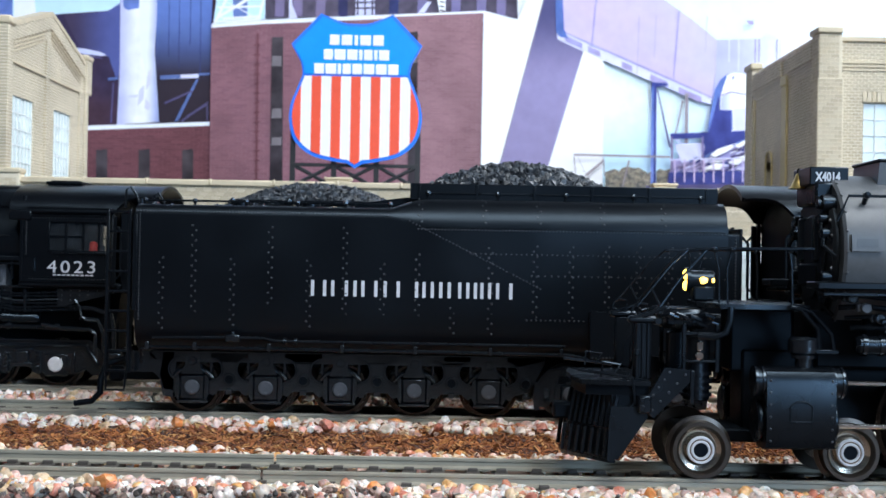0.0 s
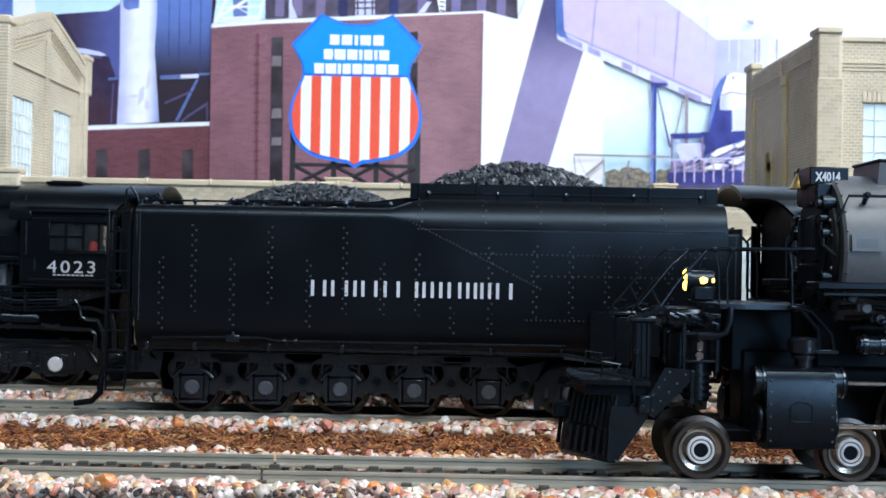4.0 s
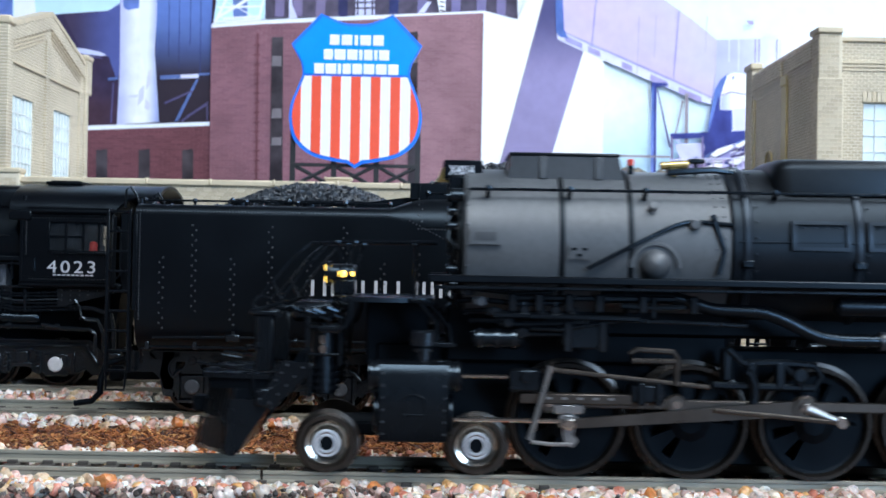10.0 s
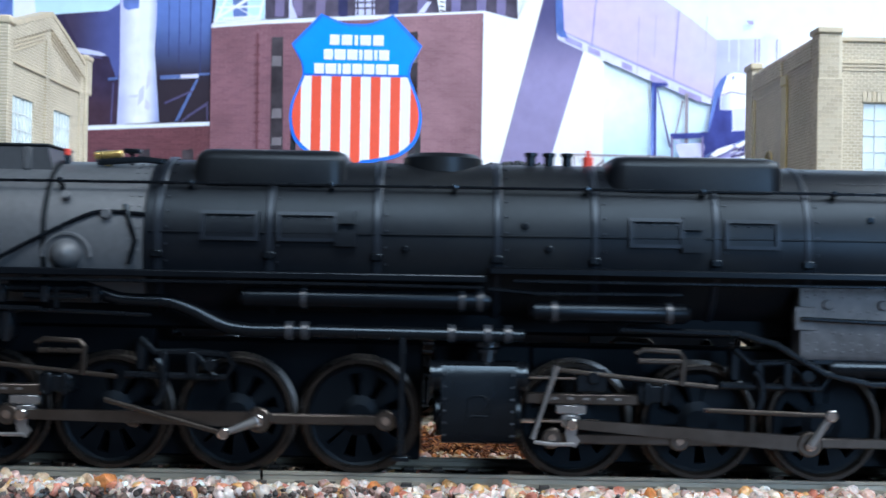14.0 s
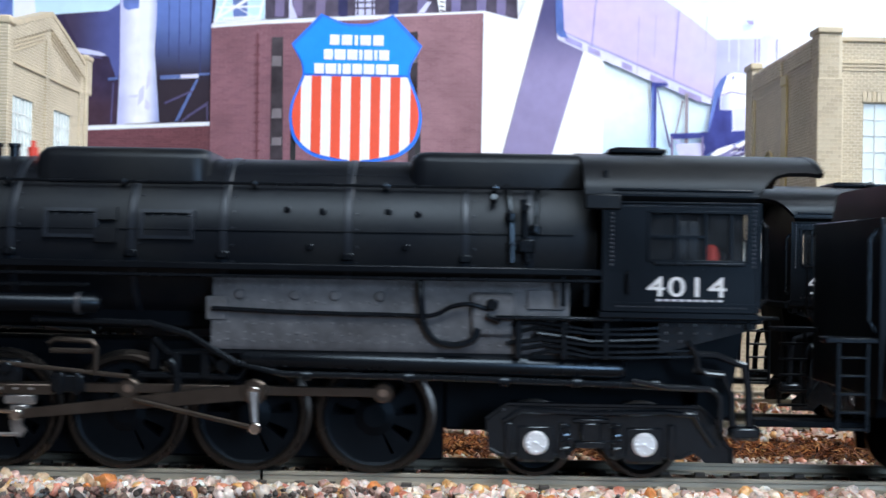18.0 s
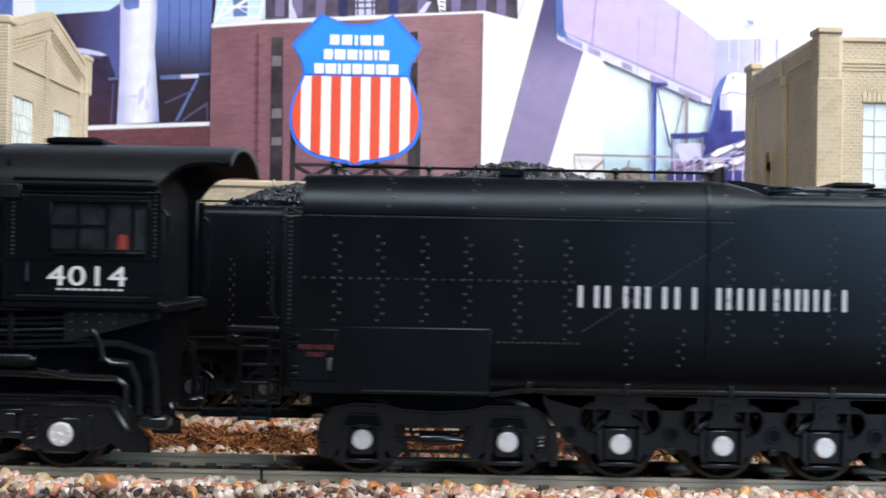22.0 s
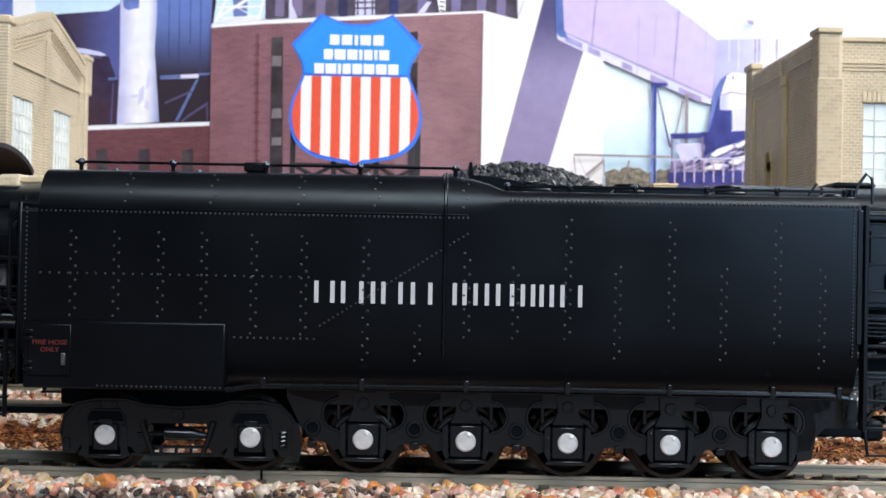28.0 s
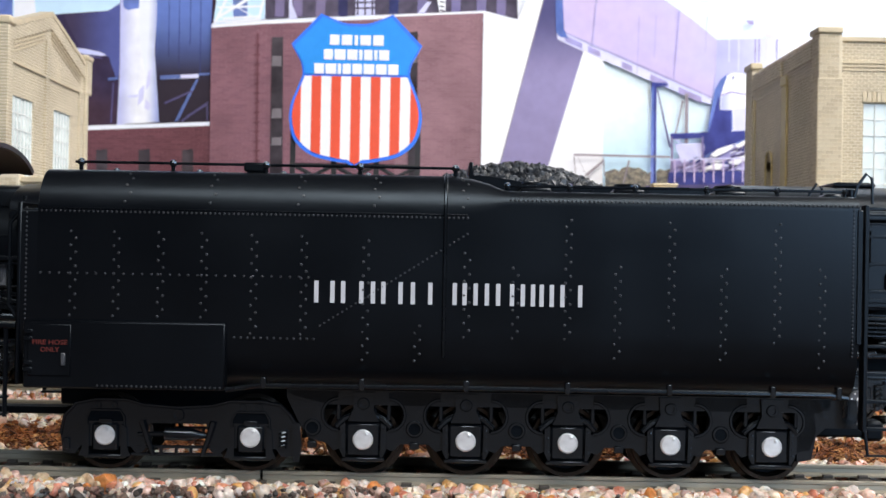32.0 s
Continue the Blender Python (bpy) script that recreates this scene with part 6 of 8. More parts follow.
def make_locomotive():
    L = thing("locomotive", "black articulated model steam locomotive with a graphite grey smokebox", "locomotive", "model locomotives")
    # boiler and smokebox
    part("smokebox", Form().tube([(-335.2, 0, BZ), (-335.2, 0, BZ), (-334.7, 0, BZ), (-290, 0, BZ)], [10, 13.3, 13.7, 13.7], 64), GRAPHITE, L, "graphite grey smokebox")
    part("boiler", Form().tube([(-290.2, 0, BZ), (-289.8, 0, BZ), (-232, 0, BZ), (-178, 0, BZ), (-116, 0, BZ)], [13.8, 14.4, 14.5, 14.7, 14.7], 64), BOILER, L)
    door = part("smokebox_front", Form().cyl((-336.4, 0, BZ), (-335, 0, BZ), 11.6, 40, 0.5), BOILER, L)
    sub("door_ring", Form().cyl((-337.2, 0, BZ - 1), (-336.2, 0, BZ - 1), 7.6, 32, 0.4), BOILER, door)
    f = Form()
    for k in range(24):
        w = 2 * math.pi * k / 24
        f.dot((-336.4, 10.8 * math.cos(w), BZ + 10.8 * math.sin(w)), 0.35, (-1, 0, 0))
        f.dot((-334.6, 13.75 * math.cos(w), BZ + 13.75 * math.sin(w)), 0.3, (0, math.cos(w), math.sin(w)))
    sub("bolt_ring", f, GRAPHITE, door)
    for x in (-318.6, -307.0):
        part("smokebox_band", ring_band(x, 13.7, 0.5, 0.3), BOILER, L)
    for x in (-287.6, -268.8, -250.8, -230.6, -214.2, -193.9, -178.5, -157.7, -138.0, -127.2):
        part("boiler_band", ring_band(x, 14.6, 0.75, 0.3), BAND, L)
    for x in (-287.6, -268.8, -250.8, -230.6, -214.2, -193.9, -178.5, -157.7, -138.0):
        f = Form()
        for s in (-1, 1):
            for k in range(9):
                w = math.radians(-14 + 11 * k)
                f.dot((x + 1.5, s * 14.75 * math.cos(w), BZ + 14.75 * math.sin(w)), 0.24, (0, s * math.cos(w), math.sin(w)))
        part("jacket_rivet_row", f, BAND, L)
        for s in (-1, 1):
            part("band_clamp", Form().box(x - 1.0, x + 1.0, s * 14.2, s * 15.3, 36.2, 37.6, 0.25), CAST, L)
    for s in (-1, 1):
        f = Form()
        for k in range(44):
            w = math.radians(52)
            f.dot((-172 + 1.26 * k, s * 14.75 * math.cos(w), BZ + 14.75 * math.sin(w)), 0.22, (0, s * math.cos(w), math.sin(w)))
        part("riveted_seam", f, BAND, L)
        for x, z in ((-168, 44.6), (-162, 44.4), (-151, 44.6), (-146, 44.2), (-164, 38.4), (-148, 38.6), (-226, 42.6), (-222, 38.8), (-246, 38.4)):
            y = math.sqrt(14.7 ** 2 - (z - BZ) ** 2)
            part("wash_out_plug", Form().cyl((x, s * (y - 0.3), z), (x, s * (y + 0.5), z), 0.62, 12, 0.15), CAST, L)
        cluster = part("turret_pipe", Form().tube(eased([(-131.4, s * 9.5, 50.6), (-130.8, s * 13, 47.6), (-130.4, s * 14.9, 43), (-130.2, s * 15.3, 36.4)]), 0.55, 8).tube(eased([(-125.4, s * 10, 50.4), (-126, s * 13.4, 46.6), (-126.4, s * 15, 42)]), 0.45, 8), CAST, L)
        for x, z in ((-130.5, 44), (-126.4, 42), (-130.2, 39)):
            sub("pipe_union", Form().cyl((x, s * 14.8, z - 0.8), (x, s * 14.8, z + 0.8), 1.0, 10, 0.2), CAST, cluster)
        sub("turret_valve", Form().cyl((-128.2, s * 14.6, 45.6), (-128.2, s * 16.4, 45.6), 0.8, 12, 0.2).cyl((-133.4, s * 13.4, 46.8), (-133.4, s * 15, 47.4), 0.7, 12, 0.2), CAST, cluster)
    part("stack_casing", Form().prism([(-327.6, 51), (-327.2, 55.2), (-308.6, 55.5), (-307.6, 51)], "y", -7, 7), STACKGREY, L, "grey double stack casing")
    part("stack_rim", Form().box(-327.6, -308.2, -7.3, 7.3, 55.0, 55.6, 0.25), BOILER, L)
    for x in (-321.6, -312):
        part("stack_clamp", Form().box(x - 0.7, x + 0.7, -7.4, 7.4, 51, 55, 0.2), GRAPHITE, L)
    part("sand_box", dome_box(-282.5, -256.6, 11.4, 49.0, 55.3), BOILER, L)
    part("sand_box", dome_box(-211.6, -182.0, 11.4, 49.0, 55.3), BOILER, L)
    part("sand_box", dome_box(-147.6, -116, 11.4, 49.2, 55.4), BOILER, L)
    part("steam_dome", Form().tube([(-240, 0, 52), (-240, 0, 54.6), (-240, 0, 55.4), (-240, 0, 55.7)], [7.2, 7.0, 6.0, 0.2], 36), BOILER, L)
    for x in (-224.4, -221.2, -218.0):
        part("safety_valve", Form().cyl((x, -2, 53), (x, -2, 55.4), 0.9, 12, 0.2).cyl((x, -2, 55.3), (x, -2, 55.9), 1.2, 12), CAST, L)
    part("marker_lamp", Form().cyl((-214.4, -3, 53), (-214.4, -3, 55.2), 0.9, 12).cyl((-214.4, -3, 55.2), (-214.4, -3, 56.4), 0.4, 8), RED, L, "small red valve")
    part("marker_lamp", Form().cyl((-306, -4, 53.8), (-306, -4, 55), 0.55, 12, 0.15), RED, L, "small red valve")
    part("valve_stem", Form().cyl((-306, -4, 51.4), (-306, -4, 53.8), 0.5, 10), CAST, L)
    part("whistle", Form().cyl((-301, -5, 53.8), (-296, -5, 54.2), 0.7, 10, 0.2).cyl((-298.6, -5, 52), (-298.6, -5, 54), 0.5, 8), BRASS, L, "brass whistle")
    part("turret_valve", Form().cyl((-294.6, -4, 52), (-294.6, -4, 55), 0.4, 8).box(-296, -293, -5, -3, 54.4, 55.2, 0.2).tube([(-300, -6, 52.6), (-292, -6, 53.2), (-288, -5, 52.8)], 0.6, 8), CAST, L)
    # number board, bell and lamp bracket on the smokebox front
    board = part("number_board", Form().box(-338.8, -332.0, -5.2, 5.2, 51.0, 54.2, 0.2), BLACK, L)
    bell = part("bell", Form().tube([(-338.4, 2.5, 53.6), (-338.4, 2.5, 53.2), (-338.4, 2.5, 52.2), (-338.4, 2.5, 51.2), (-338.4, 2.5, 50.7)], [0.4, 0.8, 1.1, 1.6, 2.1], 20), BRASS, L, "polished brass bell")
    sub("bell_hanger", Form().box(-338.9, -336.4, 2.2, 2.8, 53.3, 54.4, 0.15), DARK, bell)
    part("front_bracket", Form().box(-338, -334, -6, 6, 47.5, 51.5, 0.4).cyl((-337.4, -7.5, 47.6), (-335, -7.5, 47.6), 1.6, 16).cyl((-338.2, -7.5, 47.6), (-337.4, -7.5, 47.6), 0.9, 12), CAST, L)
    for s in (-1, 1):
        part("feed_pump", Form().cyl((-336.6, s * 4.5, 37.5), (-336.6, s * 4.5, 45.5), 1.4, 16, 0.4), CAST, L)
    part("pump_bracket", Form().box(-337.6, -335, -6, 6, 33, 37.5, 0.6), DARK, L)
    part("boiler_saddle", Form().box(-338, -289, -7, 7, 19, 29, 0.6), DARK, L)
    part("boiler_belly", Form().box(-330, -118, -8, 8, 24, 31, 0.6), DARK, L)
    part("engine_frame", Form().box(-322, -243, -4.6, 4.6, 1.6, 22, 0.4).box(-350, -322, -4.6, 4.6, 8, 22, 0.4), DARK, L)
    part("engine_frame", Form().box(-224, -141, -4.6, 4.6, 1.6, 22, 0.4).box(-241, -224, -4.6, 4.6, 8, 22, 0.4).box(-141, -95, -4.6, 4.6, 7, 22, 0.4), DARK, L)
    # pilot and front deck
    # the plow narrows downward at its back, so that the rail shows behind its toe
    def plow(rear, nose, k=1.0):
        return [(nose, -3 * k), (-373.8, -13 * k), (rear, -13 * k), (rear, 13 * k), (-373.8, 13 * k), (nose, 3 * k)]

    def wedge(lo, hi, z0, z1):
        n = len(lo)
        return Form().add([(u, w, z0) for u, w in lo] + [(u, w, z1) for u, w in hi], [tuple(range(n))[::-1], tuple(range(n, 2 * n))] + [(i, (i + 1) % n, n + (i + 1) % n, n + i) for i in range(n)])
    pilot = part("pilot", wedge(plow(-372.6, -381.0), plow(-370.4, -380.0), 3.6, 8.8), CAST, L)
    sub("slat_backing", wedge(plow(-370.4, -379.2, 0.96), plow(-368.4, -378.0, 0.96), 8.8, 14.4), DARK, pilot)
    for s in (-1, 1):
        for i in range(9):
            k = i / 8
            x, y = -379.4 + 6.0 * k, s * (3 + 9.8 * k)
            sub("pilot_slat", Form().tube([(x - 0.5, y * 1.04, 8.9), (x + 0.5, y, 14.2)], 0.42, 6), CAST, pilot)
        for i in range(7):
            k = i / 6.5
            x, y = -381.0 + 6.8 * k, s * (3.4 + 9.4 * k)
            sub("toe_slat", Form().tube([(x - 0.25, y * 1.03, 4.0), (x + 0.3, y * 1.02, 8.5)], 0.36, 6), CAST, pilot)
        sub("side_plate", Form().prism([(-374, 12.6), (-368.0, 12.6), (-367.8, 10.9), (-372.3, 4.2), (-374.6, 4.2)], "y", s * 12.9, s * 13.6), CAST, pilot)
        sub("toe_rib", Form().prism([(-374.3, 11), (-373.4, 11), (-373.2, 3.6), (-374.6, 3.6)], "y", s * 12.4, s * 14.1), CAST, pilot)
    sub("foot_board", Form().prism([(u - 0.3, w * 1.03) for u, w in plow(-372.8, -380.9)], "z", 3.1, 3.7), CAST, pilot)
    sub("coupler_pocket", Form().box(-382.6, -376.2, -2, 2, 9, 11.8, 0.4), DARK, pilot)
    beam = part("buffer_beam", Form().prism([(-379, -4), (-378, -11), (-370, -12.8), (-367.6, -12.8), (-367.6, 12.8), (-370, 12.8), (-378, 11), (-379, 4)], "z", 14.3, 16.1), DARK, L)
    sub("deck_plate", Form().prism([(-379.8, -5), (-378.8, -11.6), (-370, -13.4), (-367.4, -13.4), (-367.4, 13.4), (-370, 13.4), (-378.8, 11.6), (-379.8, 5)], "z", 16.1, 16.9), CAST, beam)
    for s in (-1, 1):
        br = part("deck_bracket", Form().prism([(-365.2, 19.3), (-360.4, 19), (-360.4, 17.6), (-367, 10.8), (-368.2, 12), (-368.2, 14)], "y", s * 13.6, s * 14.4), CAST, L)
        f = Form()
        for k in range(5):
            f.dot((-361.8 - 1.35 * k, s * 14.4, 18.2 - 1.5 * k), 0.24, (0, s, 0)).dot((-364.4 - 0.9 * k, s * 14.4, 18.6 - 1.3 * k), 0.24, (0, s, 0))
        sub("bracket_rivet_row", f, RIVET, br)
        sub("bracket_post", Form().box(-361, -360.2, s * 13.6, s * 14.6, 13.4, 19, 0.15), CAST, br)
        sub("step_casting", Form().box(-369.6, -367.4, s * 13.4, s * 14.8, 11.6, 14.6, 0.25).box(-369.4, -368.6, s * 14.7, s * 15, 12, 13, 0.1).box(-369.4, -368.6, s * 14.7, s * 15, 13.4, 14.3, 0.1), CAST, br)
        part("uncoupling_rod", Form().tube([(-379.6, s * 12.6, 18.6), (-374, s * 13, 18), (-370.4, s * 13.2, 17.4), (-370, s * 13.4, 13.2), (-371, s * 13.4, 12.4)], 0.26, 6).tube([(-375.6, s * 12.4, 17.4), (-375.4, s * 12.6, 20), (-372.4, s * 12.6, 19.6), (-373.6, s * 12.6, 17.6)], 0.22, 6), CAST, L)
        part("signal_post", Form().cyl((-369.6, s * 12.4, 17.3), (-369.6, s * 12.4, 21.6), 0.36, 8).cyl((-369.6, s * 12.4, 21.2), (-369.6, s * 12.4, 22.2), 0.6, 8, 0.15), CAST, L)
        col = part("deck_column", Form().box(-370.2, -367.2, s * 10.6, s * 12.4, 17.3, 26.8, 0.3), CAST, L)
        for x in (-369.6, -368.7, -367.8):
            sub("column_rib", Form().tube([(x, s * 12.5, 17.4), (x, s * 12.6, 26.6)], 0.26, 6), CAST, col)
        sub("column_cap", Form().box(-371.2, -366.2, s * 10.4, s * 12.8, 26.6, 27.8, 0.4).cyl((-366.2, s * 12.8, 27), (-366.2, s * 13.2, 27), 0.55, 10), CAST, col)
        sub("hand_lever", Form().tube([(-370.4, s * 12, 29.2), (-369.6, s * 12, 30), (-368, s * 12, 29.8), (-367.8, s * 12, 28.6), (-369.6, s * 12, 27.8), (-370.6, s * 12, 28.4), (-370.4, s * 12, 29.2)], 0.22, 6).tube([(-367.4, s * 12.4, 32.6), (-366.4, s * 12.4, 30.6), (-365.6, s * 12.4, 29)], 0.25, 8).tube([(-368.6, s * 12.6, 27.8), (-365, s * 12.8, 29.4)], 0.36, 8), CAST, col)
        rail = part("deck_rail", Form().tube([(-361, s * 11.4, 39.2), (-353, s * 11.6, 39.5), (-344, s * 12, 39.6), (-339.8, s * 12, 39.7)], 0.27, 6), CAST, L)
        sub("rail_stay", Form().tube([(-361, s * 11.4, 39.2), (-364, s * 12, 36.6), (-369.8, s * 12.6, 29.4)], 0.17, 6), CAST, rail)
        sub("rail_stay", Form().tube([(-358, s * 11.6, 39.2), (-362.6, s * 12, 34), (-366.6, s * 12.6, 28.4)], 0.2, 6), CAST, rail)
        for x, x2 in ((-356.6, -355.8), (-353.6, -354.4), (-343.8, -343.4)):
            sub("rail_upright", Form().tube([(x, s * 11.6, 39.3), (x2 - 0.1, s * 11.8, 36), (x2, s * 12, 30.2)], 0.22, 6).lathe(x, 39.3, [(-0.5, 0.01), (-0.35, 0.5), (0.35, 0.5), (0.5, 0.01)], 10, s * 11.6), CAST, rail)
        brace = part("deck_brace", Form().tube([(-344, s * 13.6, 29.8), (-342.4, s * 13.8, 29.4), (-339.6, s * 14, 26.2), (-339.4, s * 14.2, 22.8)], 0.42, 8), CAST, L)
        sub("outer_stay", Form().tube([(-343, s * 13.8, 29.9), (-340.6, s * 14, 29), (-337.4, s * 14.2, 25.4), (-337, s * 14.4, 22.8)], 0.36, 8).box(-340.2, -336.2, s * 13.6, s * 14.8, 22, 22.9, 0.2), CAST, brace)
        part("air_pipe", Form().tube([(-359.4, s * 12.4, 24.6), (-356.4, s * 12.8, 24.5), (-354.8, s * 12.8, 25.2), (-354, s * 12.8, 27.4), (-353.9, s * 12.6, 29.6)], 0.6, 8), CAST, L)
        part("pump_frame", Form().box(-361.8, -361.1, s * 10.6, s * 11.4, 18.4, 26.6, 0.15).box(-356.2, -355.4, s * 10.6, s * 11.4, 18.4, 26.6, 0.15).box(-361.8, -355.4, s * 10.6, s * 11.4, 24.6, 25.2, 0.15).box(-361.8, -355.4, s * 10.6, s * 11.4, 20, 20.5, 0.15), CAST, L)
        pump = part("air_pump", Form().cyl((-358.8, s * 8.4, 13.4), (-358.8, s * 8.4, 24.4), 2.3, 18, 0.3), CAST, L)
        for z in (14.2, 15.4, 16.6, 17.8):
            sub("pump_fin", Form().cyl((-358.8, s * 8.4, z), (-358.8, s * 8.4, z + 0.5), 2.7, 18), CAST, pump)
        sub("pump_valve", Form().cyl((-358.8, s * 10.4, 21.2), (-358.8, s * 11.6, 21.2), 0.8, 10, 0.2).box(-359.4, -358.2, s * 10.8, s * 11.8, 22, 23.6, 0.2), BRIGHT, pump)
        random.seed(77)
        for k in range(7):
            x, z = -364 + 1.2 * k, 26.2 + random.random() * 2
            part("cooler_pipe", Form().tube([(x - 1.4, s * 10.5, z), (x, s * (11 + random.random()), z + 0.4), (x + 1.6, s * 11, z - 0.2)], 0.3 + 0.2 * random.random(), 8), CAST, L)
    part("upper_deck", Form().prism([(-357.4, -8), (-355.8, -12.8), (-342, -12.8), (-340.2, -11.6), (-340.2, 11.6), (-342, 12.8), (-355.8, 12.8), (-357.4, 8)], "z", 29.3, 30.1), CAST, L)
    # Added dark block standing in for the shaded hollow below the upper deck.
    part("deck_panel", Form().box(-352, -341, -4, 4, 18, 29.2, 0.4), DARK, L)
    part("cooler", Form().box(-364.6, -357, -9, 9, 25.6, 29, 0.8), CAST, L)
    lamp = part("headlamp", Form().cyl((-358.8, 0, 33.9), (-354.2, 0, 33.9), 1.75, 24, 0.3).box(-358.2, -354.2, -1.7, 1.7, 30.2, 33, 0.4).lathe(-356.4, 33.9, [(-1.8, 0.01), (-1.8, 0.7), (1.8, 0.7), (1.8, 0.01)], 12), CAST, L)
    sub("lamp_rim", Form().tube([(-359.4, 0, 33.9), (-358.6, 0, 33.9)], 2.25, 24, caps=False), CAST, lamp)
    for z in (32.9, 34.9):
        sub("lens", Form().tube([(-359.7, 0, z), (-359.5, 0, z), (-359.1, 0, z)], [0.4, 0.8, 1.0], 16), LAMP, lamp, "lit yellow headlamp lens")
    sub("side_light", Form().tube([(-357, -1.95, 33.8), (-356.4, -2.0, 33.9), (-355.8, -1.95, 33.9)], [0.5, 0.62, 0.4], 10).box(-354.9, -354.4, -1.95, -1.5, 33.5, 34.3, 0.12), LAMP, lamp, "lit yellow side window")
    for k in range(4):
        part("loose_wire", Form().tube([(-334 + 0.7 * k, 2, 23.6), (-332.6 + 0.6 * k, 1.2 - 0.5 * k, 24.6 - 0.3 * k), (-331.4 + 0.5 * k, 1, 23.4 + 0.3 * k), (-330 + 0.2 * k, 2, 24.4)], 0.14, 5), RED, L, "thin red wire")
    # running boards, rails, tanks, pipes
    for s in (-1, 1):
        part("running_board", Form().box(-341, -232.4, s * 11.5, s * 18.4, 33.0, 34.2, 0.2), BLACK, L)
        part("running_board", Form().box(-232, -112, s * 11.5, s * 18.4, 34.4, 35.6, 0.2), BLACK, L)
        part("board_edge", Form().tube([(-340, s * 18.2, 32.2), (-262, s * 18.2, 32.4), (-233, s * 18.2, 32.2)], 0.3, 6), CAST, L)
        part("board_edge", Form().tube([(-228, s * 18, 33.4), (-180, s * 18, 33.4), (-113, s * 18, 33.6)], 0.3, 6), CAST, L)
        hr = part("boiler_handrail", Form().tube([(-336, s * 11.8, 44.4), (-334.2, s * 12.2, 48.8), (-300, s * 12.0, 48.9), (-200, s * 12.4, 49.0), (-124, s * 12.4, 49.0)], 0.26, 6), CAST, L)
        for x in (-331.2, -317.4, -304.6, -282.6, -258.8, -238, -215.6, -196, -173.8, -151.6, -133.2):
            sub("rail_post", Form().tube([(x, s * 10.4, 47.2), (x, s * 12.3, 49.0)], 0.45, 6).lathe(x, 48.95, [(-0.5, 0.01), (-0.35, 0.6), (0.35, 0.6), (0.5, 0.01)], 10, s * 12.4), CAST, hr)
        part("smokebox_hatch", side_panel(-334.2, -329.0, 39.4, 42.2, 13.7, s, 0.7), GRAPHITE, L)
        # No hollow here: the recess's shade is a darker grey panel on the hatch.
        part("hatch_recess", side_panel(-333.4, -329.8, 40.1, 41.5, 13.7, s, 0.76), STACKGREY, L)
        f = Form()
        for k in range(12):
            w = math.radians(-8 + 8 * k)
            f.dot((-291.2, s * 13.75 * math.cos(w), BZ + 13.75 * math.sin(w)), 0.3, (0, s * math.cos(w), math.sin(w))).dot((-292.6, s * 13.75 * math.cos(w), BZ + 13.75 * math.sin(w)), 0.26, (0, s * math.cos(w), math.sin(w)))
        for k in range(5):
            f.dot((-299.5 + 1.5 * k, s * 9.9, BZ + 9.55), 0.32, (0, s * 0.72, 0.69))
        part("smokebox_bolt_row", f, GRAPHITE, L)
        step = part("smokebox_plate", side_panel(-317.6, -314.0, 37.2, 39.7, 13.7, s, 0.5), GRAPHITE, L)
        for dx, z in ((-0.9, 38.9), (0.9, 38.9), (0, 37.9)):
            # Dark bars on the plate stand for the shade inside its slots.
            sub("plate_slot", Form().box(-315.8 + dx - 0.45, -315.8 + dx + 0.45, s * 13.9, s * 14.28, z - 0.22, z + 0.22), DARK, step)
        part("clack_valve", Form().cyl((-296.4, s * 13, 43.4), (-296.4, s * 14.4, 43.4), 0.9, 12, 0.2).cyl((-303.4, s * 12.4, 46.2), (-303.4, s * 13.4, 46.6), 0.8, 12, 0.2), GRAPHITE, L)
        dome = part("blower_dome", Form().tube([(-303, s * 12, 36.6), (-303, s * 14.4, 36.6), (-303, s * 15.6, 36.6), (-303, s * 16.2, 36.6)], [2.7, 2.5, 1.7, 0.2], 24), GRAPHITE, L)
        sub("dome_ring", Form().tube([(-303 + 4.0 * math.cos(w), s * 13.8, 36.0 + 4.0 * math.sin(w)) for w in [math.radians(a) for a in range(0, 181, 15)]], 0.4, 6), GRAPHITE, dome)
        part("sand_pipe", Form().tube(eased([(-314.5, s * 14.1, 35.6), (-307.1, s * 14.1, 39.5), (-300, s * 13.6, 43), (-296.2, s * 13.3, 43.8), (-290, s * 13.5, 43.4)]), 0.38, 8), CAST, L)
        part("steam_pipe_flange", Form().tube([(-293.4, s * 13.3, 45), (-292.4, s * 13.9, 42), (-291.4, s * 13.9, 39), (-292.4, s * 14, 35)], 0.45, 8), CAST, L)
        for x0, x1 in ((-280.4, -270.6), (-267.6, -257.4), (-208.6, -199.4), (-192.6, -183.4)):
            h = part("boiler_hatch", side_panel(x0, x1, 39.4, 44.2, 14.6, s, 0.2), BOILER, L)
            for a, b, c, d in ((x0, x1, 43.7, 44.3), (x0, x1, 39.3, 39.9), (x0, x0 + 0.7, 39.9, 43.7), (x1 - 0.7, x1, 39.9, 43.7)):
                sub("hatch_rim", side_panel(a, b, c, d, 14.6, s, 0.75), BAND, h)
            for k in range(4):
                part("wash_out_plug", Form().dot((x0 + 2 + k * 2, s * 14.2, 43.2), 0.35, (0, s, 0.3)), BAND, L)
        for x in (-256, -198):
            part("check_valve", side_panel(x - 1.8, x + 1.8, 38.6, 41, 14.6, s, 1.0), BOILER, L)
            part("check_valve", side_panel(x - 1.6, x + 1.6, 42.4, 44.6, 14.6, s, 0.9), BOILER, L)
